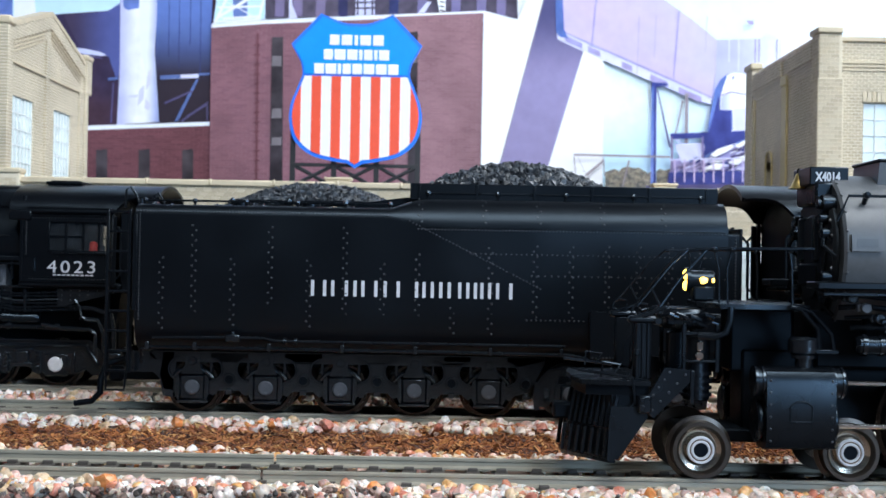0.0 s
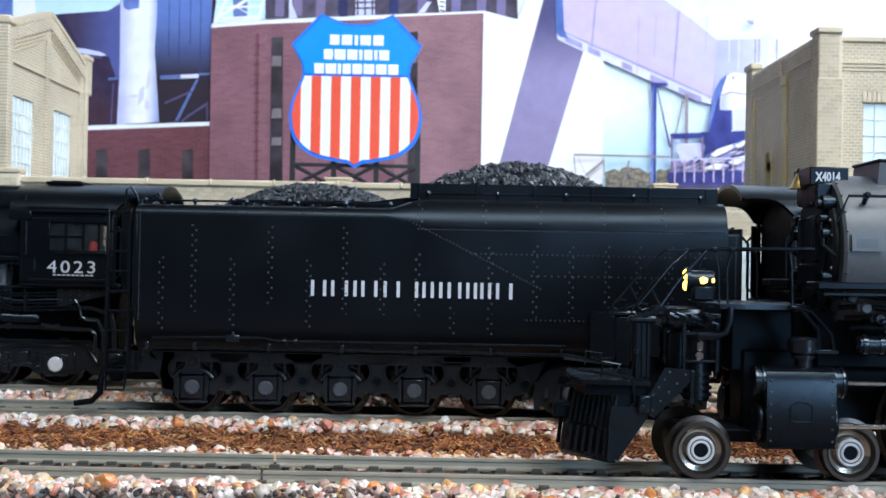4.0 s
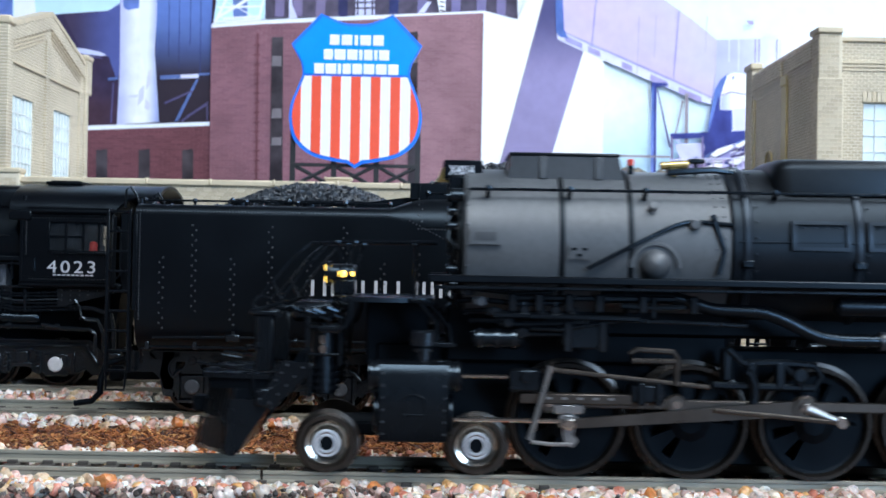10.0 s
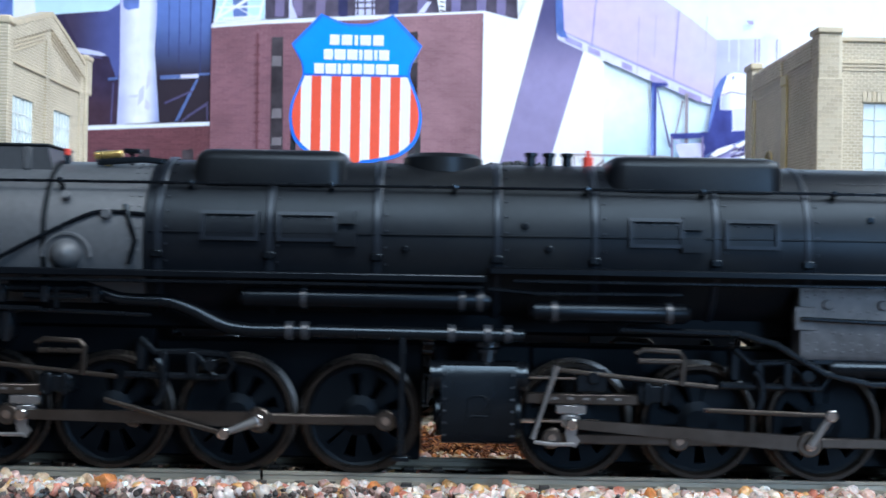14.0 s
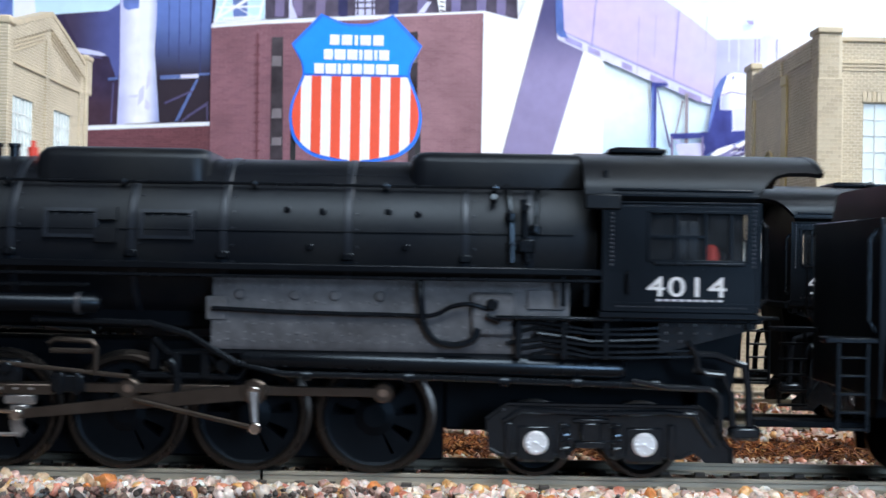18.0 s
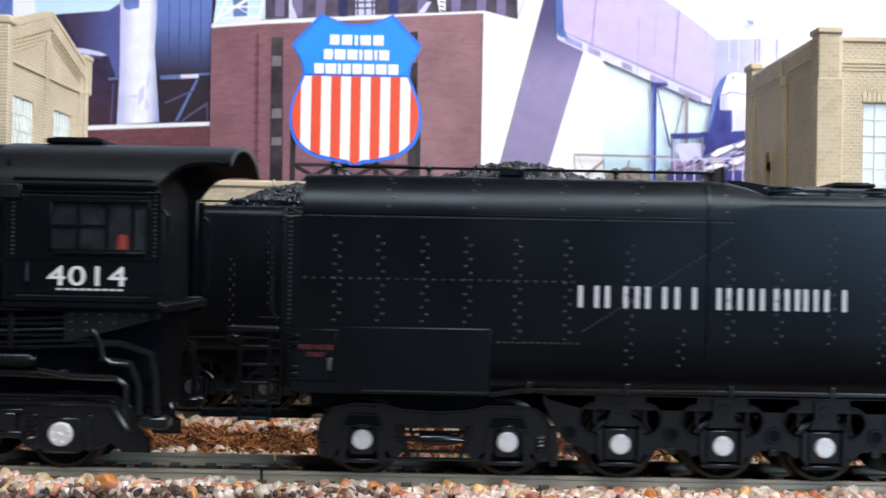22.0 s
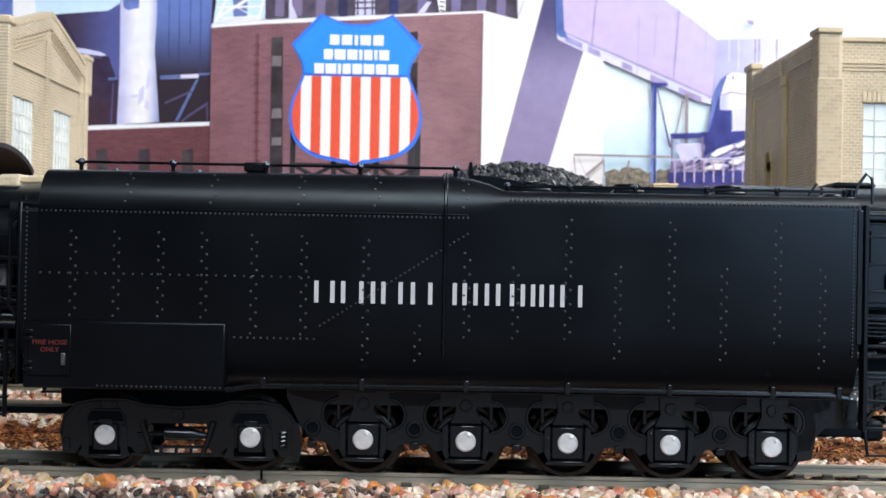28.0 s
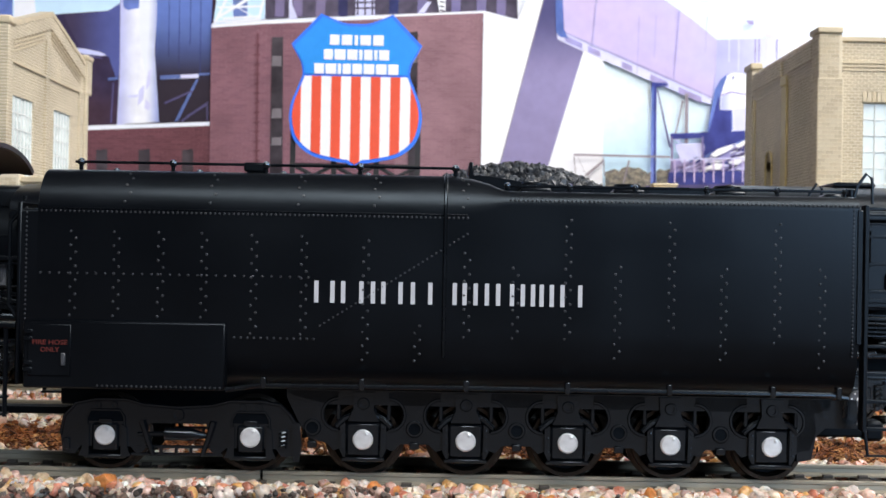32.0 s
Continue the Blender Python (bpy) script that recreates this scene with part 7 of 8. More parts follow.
        part("seam", Form().tube([(-289, s * 14.62, 40.6), (-120, s * 14.74, 41.2)], 0.16, 6), BOILER, L)
        tank = part("air_reservoir", Form().tube([(-273.4, s * 15.6, 30), (-272.6, s * 15.6, 30), (-233, s * 15.6, 30), (-231.6, s * 15.6, 30)], [1.0, 1.7, 1.7, 1.2], 20), BLACK, L)
        # The straps' highlight is painted in with the paler grey.
        for x in (-262.6, -236.4, -233.4):
            sub("tank_strap", Form().tube([(x - 0.5, s * 15.6, 30), (x + 0.5, s * 15.6, 30)], 1.95, 20), RIVET, tank)
        tank = part("air_reservoir", Form().tube([(-225.2, s * 15.6, 28.4), (-224.4, s * 15.6, 28.4), (-199.4, s * 15.6, 28.4), (-198.4, s * 15.6, 28.4)], [1.0, 1.7, 1.7, 1.0], 20), BLACK, L)
        for x in (-221, -202):
            sub("tank_strap", Form().tube([(x - 0.5, s * 15.6, 28.4), (x + 0.5, s * 15.6, 28.4)], 1.95, 20), RIVET, tank)
        pipe = part("exhaust_pipe", Form().tube(eased([(-312, s * 13, 31), (-302, s * 14.6, 31.2), (-297, s * 14.9, 30.2), (-293.4, s * 15, 29.2), (-289, s * 15, 29), (-285, s * 15, 28.8), (-281, s * 15, 27.4), (-278, s * 15, 25.9), (-275, s * 15, 24.8), (-271, s * 15, 24.4), (-264, s * 15, 24.4), (-226, s * 15, 24.2)], 4), 1.15, 12), CAST, L)
        # Joints in the same paler grey, their highlight set in the colour.
        for x in (-265, -262.4, -238, -232, -228.6):
            sub("pipe_joint", Form().tube([(x - 0.6, s * 15, 24.4), (x + 0.6, s * 15, 24.4)], 1.6, 16), RIVET, pipe)
        part("injector_pipe", Form().tube([(-210, s * 15, 25.6), (-190, s * 15.2, 25.2), (-184, s * 15.4, 23.6), (-176, s * 15.4, 19), (-168, s * 15.2, 17.2), (-140, s * 15, 17.0), (-112, s * 15, 16.4), (-98, s * 15.6, 16)], 0.6, 8), CAST, L)
        for k in range(5):
            z = 31.6 - 1.7 * k
            part("smokebox_pipe", Form().tube([(-337 + k, s * 13.4, z), (-333 + k, s * (15 + 0.4 * (k % 2)), z + 0.3), (-326, s * 15.4, z - 0.3), (-320 + 2 * k, s * 15.2, z)], 0.38 + 0.12 * (k % 2), 8), CAST, L)
            part("pipe_fitting", Form().cyl((-334.6 + 2.3 * k, s * 15, z), (-334.6 + 2.3 * k, s * 16.6, z), 0.9, 10, 0.2).box(-336 + 2.3 * k, -333.4 + 2.3 * k, s * 14.4, s * 15.8, z - 0.7, z + 0.7, 0.2), GREYCAP if k == 1 else GLOSS, L)
        for z, q in ((45, 7.5), (42.4, 9), (35, 9.4), (32.4, 8)):
            part("front_fitting", Form().cyl((-338, s * q, z), (-335.6, s * q, z), 1.0, 12, 0.25).tube([(-337.4, s * q, z), (-338, s * (q + 1.5), z - 2), (-336, s * (q + 2.4), z - 4)], 0.35, 6), CAST, L)
        part("conduit", Form().tube([(-330, s * 17, 27.8), (-318, s * 17, 27.6), (-306, s * 17, 27.4)], 0.45, 6), CAST, L)
        part("conduit", Form().tube([(-232, s * 17, 32), (-224, s * 17, 31.4), (-200, s * 17, 31.6)], 0.4, 6), CAST, L)
        part("conduit", Form().tube([(-327, s * 16, 30.6), (-300, s * 16, 30.8)], 0.5, 6), CAST, L)
        for x in (-327, -322.6, -317.6, -312.6, -305.4, -297):
            part("pipe_valve", Form().box(x - 0.7, x + 0.7, s * 15.4, s * 17.4, 28.4, 31.4, 0.25), GLOSS, L)
        relay = part("relay_box", Form().box(-318.8, -310.8, s * 12, s * 16, 22.2, 26.6, 0.4), CAST, L)
        for x in (-318.4, -312.6):
            sub("box_flange", Form().box(x, x + 1.4, s * 15.8, s * 16.5, 21.8, 27.0, 0.25), GLOSS, relay)
        pump = part("feed_water_pump", Form().tube([(-333.6, s * 14.6, 23.7), (-333, s * 14.6, 23.7), (-325.6, s * 14.6, 23.7), (-325, s * 14.6, 23.7)], [1.1, 1.6, 1.6, 1.1], 18), CAST, L)
        for x in (-332.2, -329.4, -326.6):
            sub("pump_ring", Form().tube([(x - 0.35, s * 14.6, 23.7), (x + 0.35, s * 14.6, 23.7)], 1.85, 18), GLOSS, pump)
        for k in range(4):
            x = -325 + 2.6 * k
            valve = part("globe_valve", Form().cyl((x, s * 15.4, 27.4), (x, s * 15.4, 30.2), 0.55, 10, 0.15).cyl((x - 0.9, s * 15.6, 28.6), (x + 0.9, s * 15.6, 28.6), 0.7, 10, 0.2), GLOSS, L)
            sub("hand_wheel", Form().cyl((x, s * 16.2, 28.6), (x, s * 16.7, 28.6), 0.8, 12, 0.15), GLOSS, valve)
        part("drain_pipe", Form().tube([(-324, s * 15.6, 25.6), (-319, s * 16, 25.4), (-309, s * 16.2, 27.2), (-299, s * 16.2, 27), (-288, s * 16, 26.6)], 0.36, 8), CAST, L)
        part("drain_pipe", Form().tube([(-309, s * 16.4, 29.6), (-303, s * 16.6, 29.3), (-298.4, s * 16.6, 29.5)], 0.55, 8).cyl((-303.6, s * 16.6, 27.6), (-303.6, s * 16.6, 31.2), 0.5, 8, 0.1), CAST, L)
        part("front_step_post", Form().box(-246.6, -245.6, s * 15.6, s * 16.8, 3.6, 23.6, 0.15).box(-247.6, -244.6, s * 14.6, s * 17, 3.2, 4, 0.1), CAST, L)
        # firebox, ash pan and fittings behind the drivers
        fire = part("firebox", Form().prism([(10, 21.2), (15.4, 21.2), (15.8, 22), (14.9, 33.2), (10, 34)] if s > 0 else [(-10, 21.2), (-15.4, 21.2), (-15.8, 22), (-14.9, 33.2), (-10, 34)], "x", -180, -120.5), FIREGREY, L, "dull silver firebox side with staybolts")
        f = Form()
        for i in range(40):
            for z in (22.5, 23.7, 25.4, 29, 31.6, 32.6):
                if (i * 7 + int(z * 3)) % 5 or z in (22.5, 32.6):
                    f.dot((-178.8 + i * 1.46, s * (15.8 - (z - 22) * 0.08), z + 0.3 * (i % 2)), 0.27, (0, s, 0))
        sub("staybolt_field", f, FIREGREY, fire)
        for x in (-175.4, -166.2, -159.6, -152):
            sub("wash_out_plug", Form().cyl((x, s * 15, 30.4), (x, s * 15.7, 30.4), 0.9, 12, 0.2), FIREGREY, fire)
        part("firebox_pipe", Form().tube(eased([(-180, s * 16.2, 28.0), (-165, s * 16.2, 27.5), (-150, s * 16.2, 27.4), (-143.5, s * 16.4, 27.4), (-140, s * 16.6, 29), (-137, s * 16.6, 29.4), (-134, s * 16.2, 28.6)]), 0.42, 8), CAST, L)
        part("firebox_hose", Form().tube(eased([(-145.4, s * 15.6, 33), (-145.2, s * 16.4, 30), (-144.6, s * 16.6, 26), (-142.6, s * 16.6, 23.4), (-139.6, s * 16.6, 22.6), (-136.6, s * 16.6, 23.4), (-135.6, s * 16.4, 25.4)]), 0.6, 8), CAST, L)
        inj = part("injector", Form().box(-137, -129.6, s * 14, s * 16.4, 24, 31.4, 0.6), FIREGREY, L)
        f = Form()
        for k in range(4):
            for q in range(3):
                f.dot((-135.8 + 1.7 * k, s * 16.4, 25 + 2.6 * q), 0.32, (0, s, 0))
        sub("injector_bolt_row", f, FIREGREY, inj)
        sub("injector_valve", Form().cyl((-133.4, s * 16, 29.4), (-133.4, s * 17.4, 29.4), 1.0, 12, 0.2).tube([(-134.4, s * 17, 27.6), (-132, s * 17, 26.6)], 0.5, 8), CAST, inj)
        for x0, x1, z0, z1 in ((-181, -177.4, 26, 30), (-127.6, -121.4, 28.6, 32)):
            sub("stay_plate", Form().box(x0, x1, s * 14.6, s * 15.95 - (z0 - 22) * s * 0.05, z0, z1, 0.2), FIREGREY, fire)
        part("ash_pan", Form().tube([(-175, s * 14.4, 19.6), (-174, s * 14.4, 19.6), (-112, s * 14.4, 18.9), (-111, s * 14.4, 18.9)], [1.2, 1.7, 1.7, 1.2], 16), CAST, L)
        part("mud_ring", Form().box(-178, -110, s * 9, s * 15.2, 20.3, 21.4, 0.2), CAST, L)
        for k in range(6):
            z = 26.4 - k * 0.95
            part("cab_pipe", Form().tube([(-131 + 2.2 * (k % 3), s * 16, z - 0.5), (-127 + k * 0.6, s * 16.6, z + 0.3), (-122 + k * 0.5, s * 16.8, z - 0.2), (-117, s * 16.9, z - 0.9 + 0.3 * (k % 2)), (-110, s * 16.8, z - 0.6), (-103 + k * 0.8, s * 16.4, z - 0.2)], 0.34, 6), CAST, L)
        part("pipe_shelf", Form().box(-133, -112, s * 15.6, s * 18, 27.0, 27.7, 0.2), CAST, L)
        for x in (-129, -121.5, -114.5):
            part("pipe_clamp", Form().box(x - 0.5, x + 0.5, s * 16, s * 17.3, 20.6, 27, 0.2), CAST, L)
        for x in (-170, -156, -142, -128, -116):
            part("ash_pan_strap", Form().tube([(x - 0.5, s * 14, 19.3), (x + 0.5, s * 14, 19.3)], 2.0, 16), CAST, L)
        for x in (-164, -147, -131, -119, -106):
            part("pipe_coupling", Form().tube([(x - 0.7, s * 15.1, 17.0 if x < -140 else 16.6), (x + 0.7, s * 15.1, 17.0 if x < -140 else 16.6)], 0.95, 10), CAST, L)
        part("check_pipe", Form().tube([(-128.4, s * 14.8, 47), (-128, s * 15, 41), (-127.4, s * 15.2, 36.4)], 0.7, 8).box(-129.2, -126.4, s * 14.4, s * 16, 38, 40.4, 0.3), CAST, L)
        part("gate", Form().tube([(-121.8, s * 17.6, 35.6), (-121.8, s * 17.6, 29.4)], 0.4, 6).tube([(-118, s * 17.6, 35.6), (-118, s * 17.6, 29.4)], 0.4, 6), CAST, L)
        # trailing truck
        tt = [(-134, 10), (-130.5, 12.6), (-98, 12.6), (-95, 10), (-93.4, 6.2), (-92.4, 5.6), (-92.4, 3.2), (-97, 3.2), (-99, 5), (-101, 4), (-113, 4), (-115, 6.6), (-118, 6.6), (-120, 4), (-131.5, 4), (-133.4, 5)]
        truck = part("trailing_truck", Form().prism(tt, "y", s * 11, s * 12.4), GLOSS, L)
        sub("equaliser", Form().tube([(-131, s * 12.6, 9.6), (-128, s * 12.8, 11.6), (-116, s * 12.8, 11.2), (-104, s * 12.8, 11.6), (-99, s * 12.8, 11.2), (-95.4, s * 12.8, 6)], 0.55, 8), GLOSS, truck)
        sub("spring", Form().box(-119, -113.6, s * 12, s * 13.4, 5.4, 6.6, 0.2).box(-118, -114.6, s * 12, s * 13.6, 6.5, 9.8, 0.3).box(-119.4, -113.2, s * 12, s * 13.2, 9.6, 10.4, 0.2), GLOSS, truck)
        for x in (-120.6, -112):
            sub("coil_spring", Form().tube([(x + 0.75 * math.cos(q * 0.9), s * 12.9 + 0.75 * math.sin(q * 0.9), 4.6 + q * 0.16) for q in range(32)], 0.22, 5), GLOSS, truck)
        sub("frame_flange", Form().tube([(u, s * 12.4, w) for u, w in tt[:7]], 0.4, 6), GLOSS, truck)
        sub("frame_flange", Form().tube([(u, s * 12.4, w) for u, w in tt[8:]], 0.35, 6), GLOSS, truck)
        f = Form()
        for x in (-131, -128.4, -122.4, -120, -113, -110.4, -104.2, -101.6, -98.6):
            f.dot((x, s * 12.4, 11.6), 0.3, (0, s, 0))
        sub("frame_bolt_row", f, RIVET, truck)
        for x in (-125.5, -107.2):
            sub("journal_box", Form().box(x - 3.4, x + 3.4, s * 10.8, s * 12.7, 2.8, 9.2, 0.5), GLOSS, truck)
            for dx in (-4.6, 4.6):
                sub("journal_tie", Form().box(x + dx - 0.7, x + dx + 0.7, s * 11, s * 13, 3.4, 9.6, 0.25), GLOSS, truck)
        part("cab_downpipe", Form().tube([(-104, s * 15.4, 22), (-96, s * 16, 21.6), (-91.4, s * 16, 20), (-90.6, s * 16, 16), (-90.4, s * 16, 10)], 0.7, 8).tube([(-100, s * 15.4, 19), (-95, s * 16, 18.6), (-93.4, s * 16, 15), (-93.2, s * 16, 10)], 0.6, 8), GLOSS, L)
        part("hose_coupling", Form().box(-93.6, -88.4, s * 13, s * 16.6, 7.6, 10, 0.6), GLOSS, L)
        gusset = part("cab_gusset", Form().prism([(-105.8, 27.6), (-89.6, 27.6), (-89.6, 26.2), (-105.8, 21.8)], "y", s * 16.2, s * 16.9), GLOSS, L)
        f = Form()
        for a in range(6):
            for b in range(3):
                x, z = -104.6 + 2.4 * a, 26.6 - 1.35 * b
                if z > 22.6 + (x + 105.8) * 0.27:
                    f.dot((x, s * 16.9, z), 0.26, (0, s, 0))
        sub("gusset_rivet_field", f, RIVET, gusset)
        part("brake_pipe", Form().tube([(-110, s * 16.4, 17.2), (-104, s * 16.6, 16.2), (-97, s * 16.6, 16.1), (-95.4, s * 16.6, 14.8), (-95.2, s * 16.6, 9)], 0.5, 8), GLOSS, L)
        part("pipe_elbow", Form().tube([(-101, s * 17, 24), (-99.6, s * 17.2, 22), (-99.2, s * 17.2, 19.6), (-97.8, s * 17.2, 18.6), (-95, s * 17.2, 18.4)], 0.45, 8), GLOSS, L)
        engine_unit(L, FRONT_DRIVERS, -349.8, -336.4, s, 0)
        engine_unit(L, REAR_DRIVERS, -240.6, -226.2, s, 1)
    # cab
    for s in (-1, 1):
        side = Form()
        y0, y1 = s * 17.9, s * 18.6
        side.box(-115.4, -89.8, y0, y1, 28.8, 37.2).box(-115.4, -89.8, y0, y1, 45.2, 46.9).box(-115.4, -108, y0, y1, 37.2, 45.2).box(-91.8, -89.8, y0, y1, 37.2, 45.2)
        part("cab_side", side, BLACK, L, smooth=0)
        win = part("cab_window", Form().box(-108.2, -91.6, s * 18.3, s * 18.8, 45.0, 45.5, 0.08).box(-108.2, -91.6, s * 18.3, s * 18.8, 36.9, 37.4, 0.08).box(-108.3, -107.7, s * 18.3, s * 18.8, 37, 45.4, 0.08).box(-92, -91.5, s * 18.3, s * 18.8, 37, 45.4, 0.08), BLACK, L)
        for x in (-103.4, -98.6, -94.4):
            sub("sash_bar", Form().box(x - 0.25, x + 0.25, s * 18.0, s * 18.4, 37.2, 45.2), BLACK, win)
        sub("sash_bar", Form().box(-108, -98.6, s * 18.0, s * 18.35, 41, 41.4), BLACK, win)
        sub("pane", Form().box(-108, -91.8, s * 17.96, s * 18.0, 37.2, 45.2), GLAZING, win, "thin grey cab window glazing")
        sub("arm_rest", Form().box(-107, -92.2, s * 18.4, s * 19.2, 36.5, 37.0, 0.12), CAST, win)
        part("cab_beading", Form().box(-115.4, -89.8, s * 18.5, s * 18.75, 30.0, 30.3).box(-115.4, -89.8, s * 18.5, s * 18.75, 35.6, 35.9).box(-115.6, -115, s * 18.5, s * 18.8, 29, 46.9).box(-90.2, -89.6, s * 18.5, s * 18.8, 29, 46.9), BLACK, L, smooth=0)
        part("riveted_seam", rivet_line((-114, s * 18.62, 36.4), (-114, s * 18.62, 46.2), 15, (0, s, 0), 0.24), RIVET, L)
        part("riveted_seam", rivet_line((-90.7, s * 18.62, 36.4), (-90.7, s * 18.62, 46.2), 15, (0, s, 0), 0.24), RIVET, L)
        part("riveted_seam", rivet_line((-113, s * 18.62, 29.6), (-92, s * 18.62, 29.6), 26, (0, s, 0), 0.18), RIVET, L)
        part("riveted_seam", rivet_line((-113, s * 18.62, 46.1), (-92, s * 18.62, 46.1), 26, (0, s, 0), 0.18), RIVET, L)
        part("cab_handhold", Form().tube([(-111.4, s * 18.6, 35.2), (-111.4, s * 19.2, 34.9), (-111.4, s * 19.2, 31.9), (-111.4, s * 18.6, 31.6)], 0.25, 6), CAST, L)
        part("drip_rail", Form().box(-114, -91, s * 18.5, s * 19.05, 48.6, 49.0, 0.1), BLACK, L)
        part("rain_gutter", Form().box(-114, -90, s * 18.4, s * 19.0, 47.6, 48.1, 0.1).box(-114, -90, s * 18.4, s * 19.0, 46.5, 46.9, 0.1), BLACK, L)
        part("cab_grab", Form().tube([(-89.6, s * 18, 30), (-88.6, s * 18.2, 31), (-88.6, s * 18.2, 43), (-89.6, s * 18, 44)], 0.3, 6), CAST, L)
        part("cab_skirt", Form().box(-116, -89.6, s * 15, s * 18.4, 27.6, 28.8, 0.2), BLACK, L)
    part("cab_front", Form().box(-115.4, -114.6, -17.8, 17.8, 28, 52, 0.1), DARK, L)
    # Added block, no real part: keeps the space under the cab dark.
    part("ash_hopper", Form().prism([(-116, 27), (-90, 27), (-92, 15), (-114, 15)], "y", -10, 10), DARK, L)
    part("rear_frame", Form().box(-98, -91.4, -8, 8, 10, 27, 0.5), DARK, L)
    part("cab_floor", Form().box(-115, -88.6, -17.6, 17.6, 27, 28.4, 0.2), DARK, L)
    part("cab_backhead", Form().box(-114.4, -101.5, -12, 12, 28.4, 48, 1.0), DARK, L)
    roof = Form()
    arc = [(18.9 * math.cos(w), 47.6 + 8.4 * math.sin(w) ** 0.9) for w in [math.pi * k / 24 for k in range(25)]]
    inner_arc = [(y * 0.965, z - 0.6) for y, z in arc]
    cuts = [(-118.6, 0.0), (-91.0, 0.0), (-90.2, 0.06), (-89.2, 0.18), (-88, 0.34), (-86.6, 0.46), (-84.6, 0.53), (-81.4, 0.54), (-79.4, 0.5)]
    for x, trim in cuts:
        ws = [trim + (math.pi - 2 * trim) * k / 24 for k in range(25)]
        out_arc = [(18.9 * math.cos(w), 47.6 + 8.4 * math.sin(w) ** 0.9) for w in ws]
        roof.v += [(x, y, z) for y, z in out_arc] + [(x, y * 0.965, z - 0.6) for y, z in out_arc[::-1]]
    for j in range(len(cuts) - 1):
        for k in range(50):
            k2 = (k + 1) % 50
            roof.f.append((j * 50 + k, j * 50 + k2, (j + 1) * 50 + k2, (j + 1) * 50 + k))
    last = (len(cuts) - 1) * 50
    for base in (0, last):
        roof.f += [(base + k, base + k + 1, base + 48 - k, base + 49 - k) for k in range(24)]
    part("cab_roof", roof, BOILER, L)
    part("roof_lip", Form().prism([(y * 1.015, z + 0.12) for y, z in arc[4:21]] + [(y * 0.96, z - 0.7) for y, z in arc[4:21][::-1]], "x", -79.6, -78.8), BLACK, L)
    part("roof_hatch", Form().box(-113, -103, -6, 6, 55.8, 56.7, 0.25).box(-112, -104, -5, 5, 56.6, 57.0, 0.15), DARK, L)
    for s in (-1, 1):
        part("roof_eave", Form().box(-118.6, -112.6, s * 18.2, s * 19.2, 45.4, 48.0, 0.3), BOILER, L)
    part("rear_curtain", Form().prism([(-17.4, 28), (17.4, 28), (17.4, 47), (12, 51), (0, 53), (-12, 51), (-17.4, 47)], "x", -92.6, -92.0), DARK, L)
    for s in (-1, 1):
        part("rear_post", Form().box(-91.6, -90.6, s * 16.4, s * 17.6, 26, 47.5, 0.2), BLACK, L)
    part("cab_seat", Form().box(-98.6, -94.6, -17, -12, 34, 35, 0.4).box(-95.2, -94.4, -17, -12, 35, 39, 0.3), DARK, L)
    part("crew_figure", Form().tube([(-96.6, -14.8, 35), (-96.8, -14.8, 38), (-96.8, -14.8, 39.6), (-96.7, -14.8, 40)], [1.0, 1.25, 1.0, 0.4], 12), RED, L, "plain red cab figure")
    # wheels
    for x in (-358.0, -332.4):
        wheelset(L, x, 4.95, "lead_wheelset", None, 9, bright=True)
    for x in FRONT_DRIVERS + REAR_DRIVERS:
        ws = wheelset(L, x, DRIVER_R, "driver_wheelset", None, 9, spokes=9)
        if x in (FRONT_DRIVERS[2], REAR_DRIVERS[2]):
            for s, lead in ((-1, 0.0), (1, math.pi / 2)):
                p, e = (CRANK * math.cos(lead), CRANK * math.sin(lead)), (2.5 * math.cos(lead - 1.83), 2.5 * math.sin(lead - 1.83))
                sub("return_crank_arm", Form().tube([(x + p[0], s * 16.6, DRIVER_R + p[1]), (x + e[0], s * 17, DRIVER_R + e[1])], [0.8, 0.55], 10), CROSS, ws, "bright steel return crank")
    for x in (-125.5, -107.2):
        wheelset(L, x, 6.15, "trailing_wheelset", CAP, 13, capr=2.05, capy=13.2)
    part("lead_truck_frame", Form().box(-361, -329, -6.5, 6.5, 6, 8.4, 0.4), DARK, L)
    # moving rods, with the crank pins at the right end of their circle
    for drivers in (FRONT_DRIVERS, REAR_DRIVERS):
        d1, d2, d3, d4 = drivers
        for s in (-1, 1):
            z, y = DRIVER_R, s * ROD_Y
            rod = Form().box(d1 + CRANK, d4 + CRANK, y - 0.5, y + 0.5, z - 0.8, z + 0.8, 0.15)
            rp = part("side_rod", rod, STEEL, L, at=(d1 + CRANK, y, z))
            for x in drivers:
                sub("rod_boss", Form().cyl((x + CRANK, y - 0.9, z), (x + CRANK, y + 0.9, z), 1.75, 18, 0.25), STEEL, rp)
                sub("rod_pin", Form().cyl((x + CRANK, y - s * 3.5, z), (x + CRANK, y + s * 1.15, z), 0.7, 12), BRIGHT, rp)
            # main rod to the third driver, drawn level
            y2 = s * (ROD_Y + 1.9)
            length = d3 - (d1 + 3.0)
            mr = Form().prism([(d3 + CRANK, z - 1.3), (d3 + CRANK, z + 1.3), (d3 + CRANK - length, z + 0.75), (d3 + CRANK - length, z - 0.75)], "y", y2 - 0.55, y2 + 0.55)
            mp = part("main_rod", mr, STEEL, L, at=(d3 + CRANK, y2, z))
            sub("big_end", Form().cyl((d3 + CRANK, y2 - 0.9, z), (d3 + CRANK, y2 + 0.9, z), 2.1, 20, 0.3), STEEL, mp)
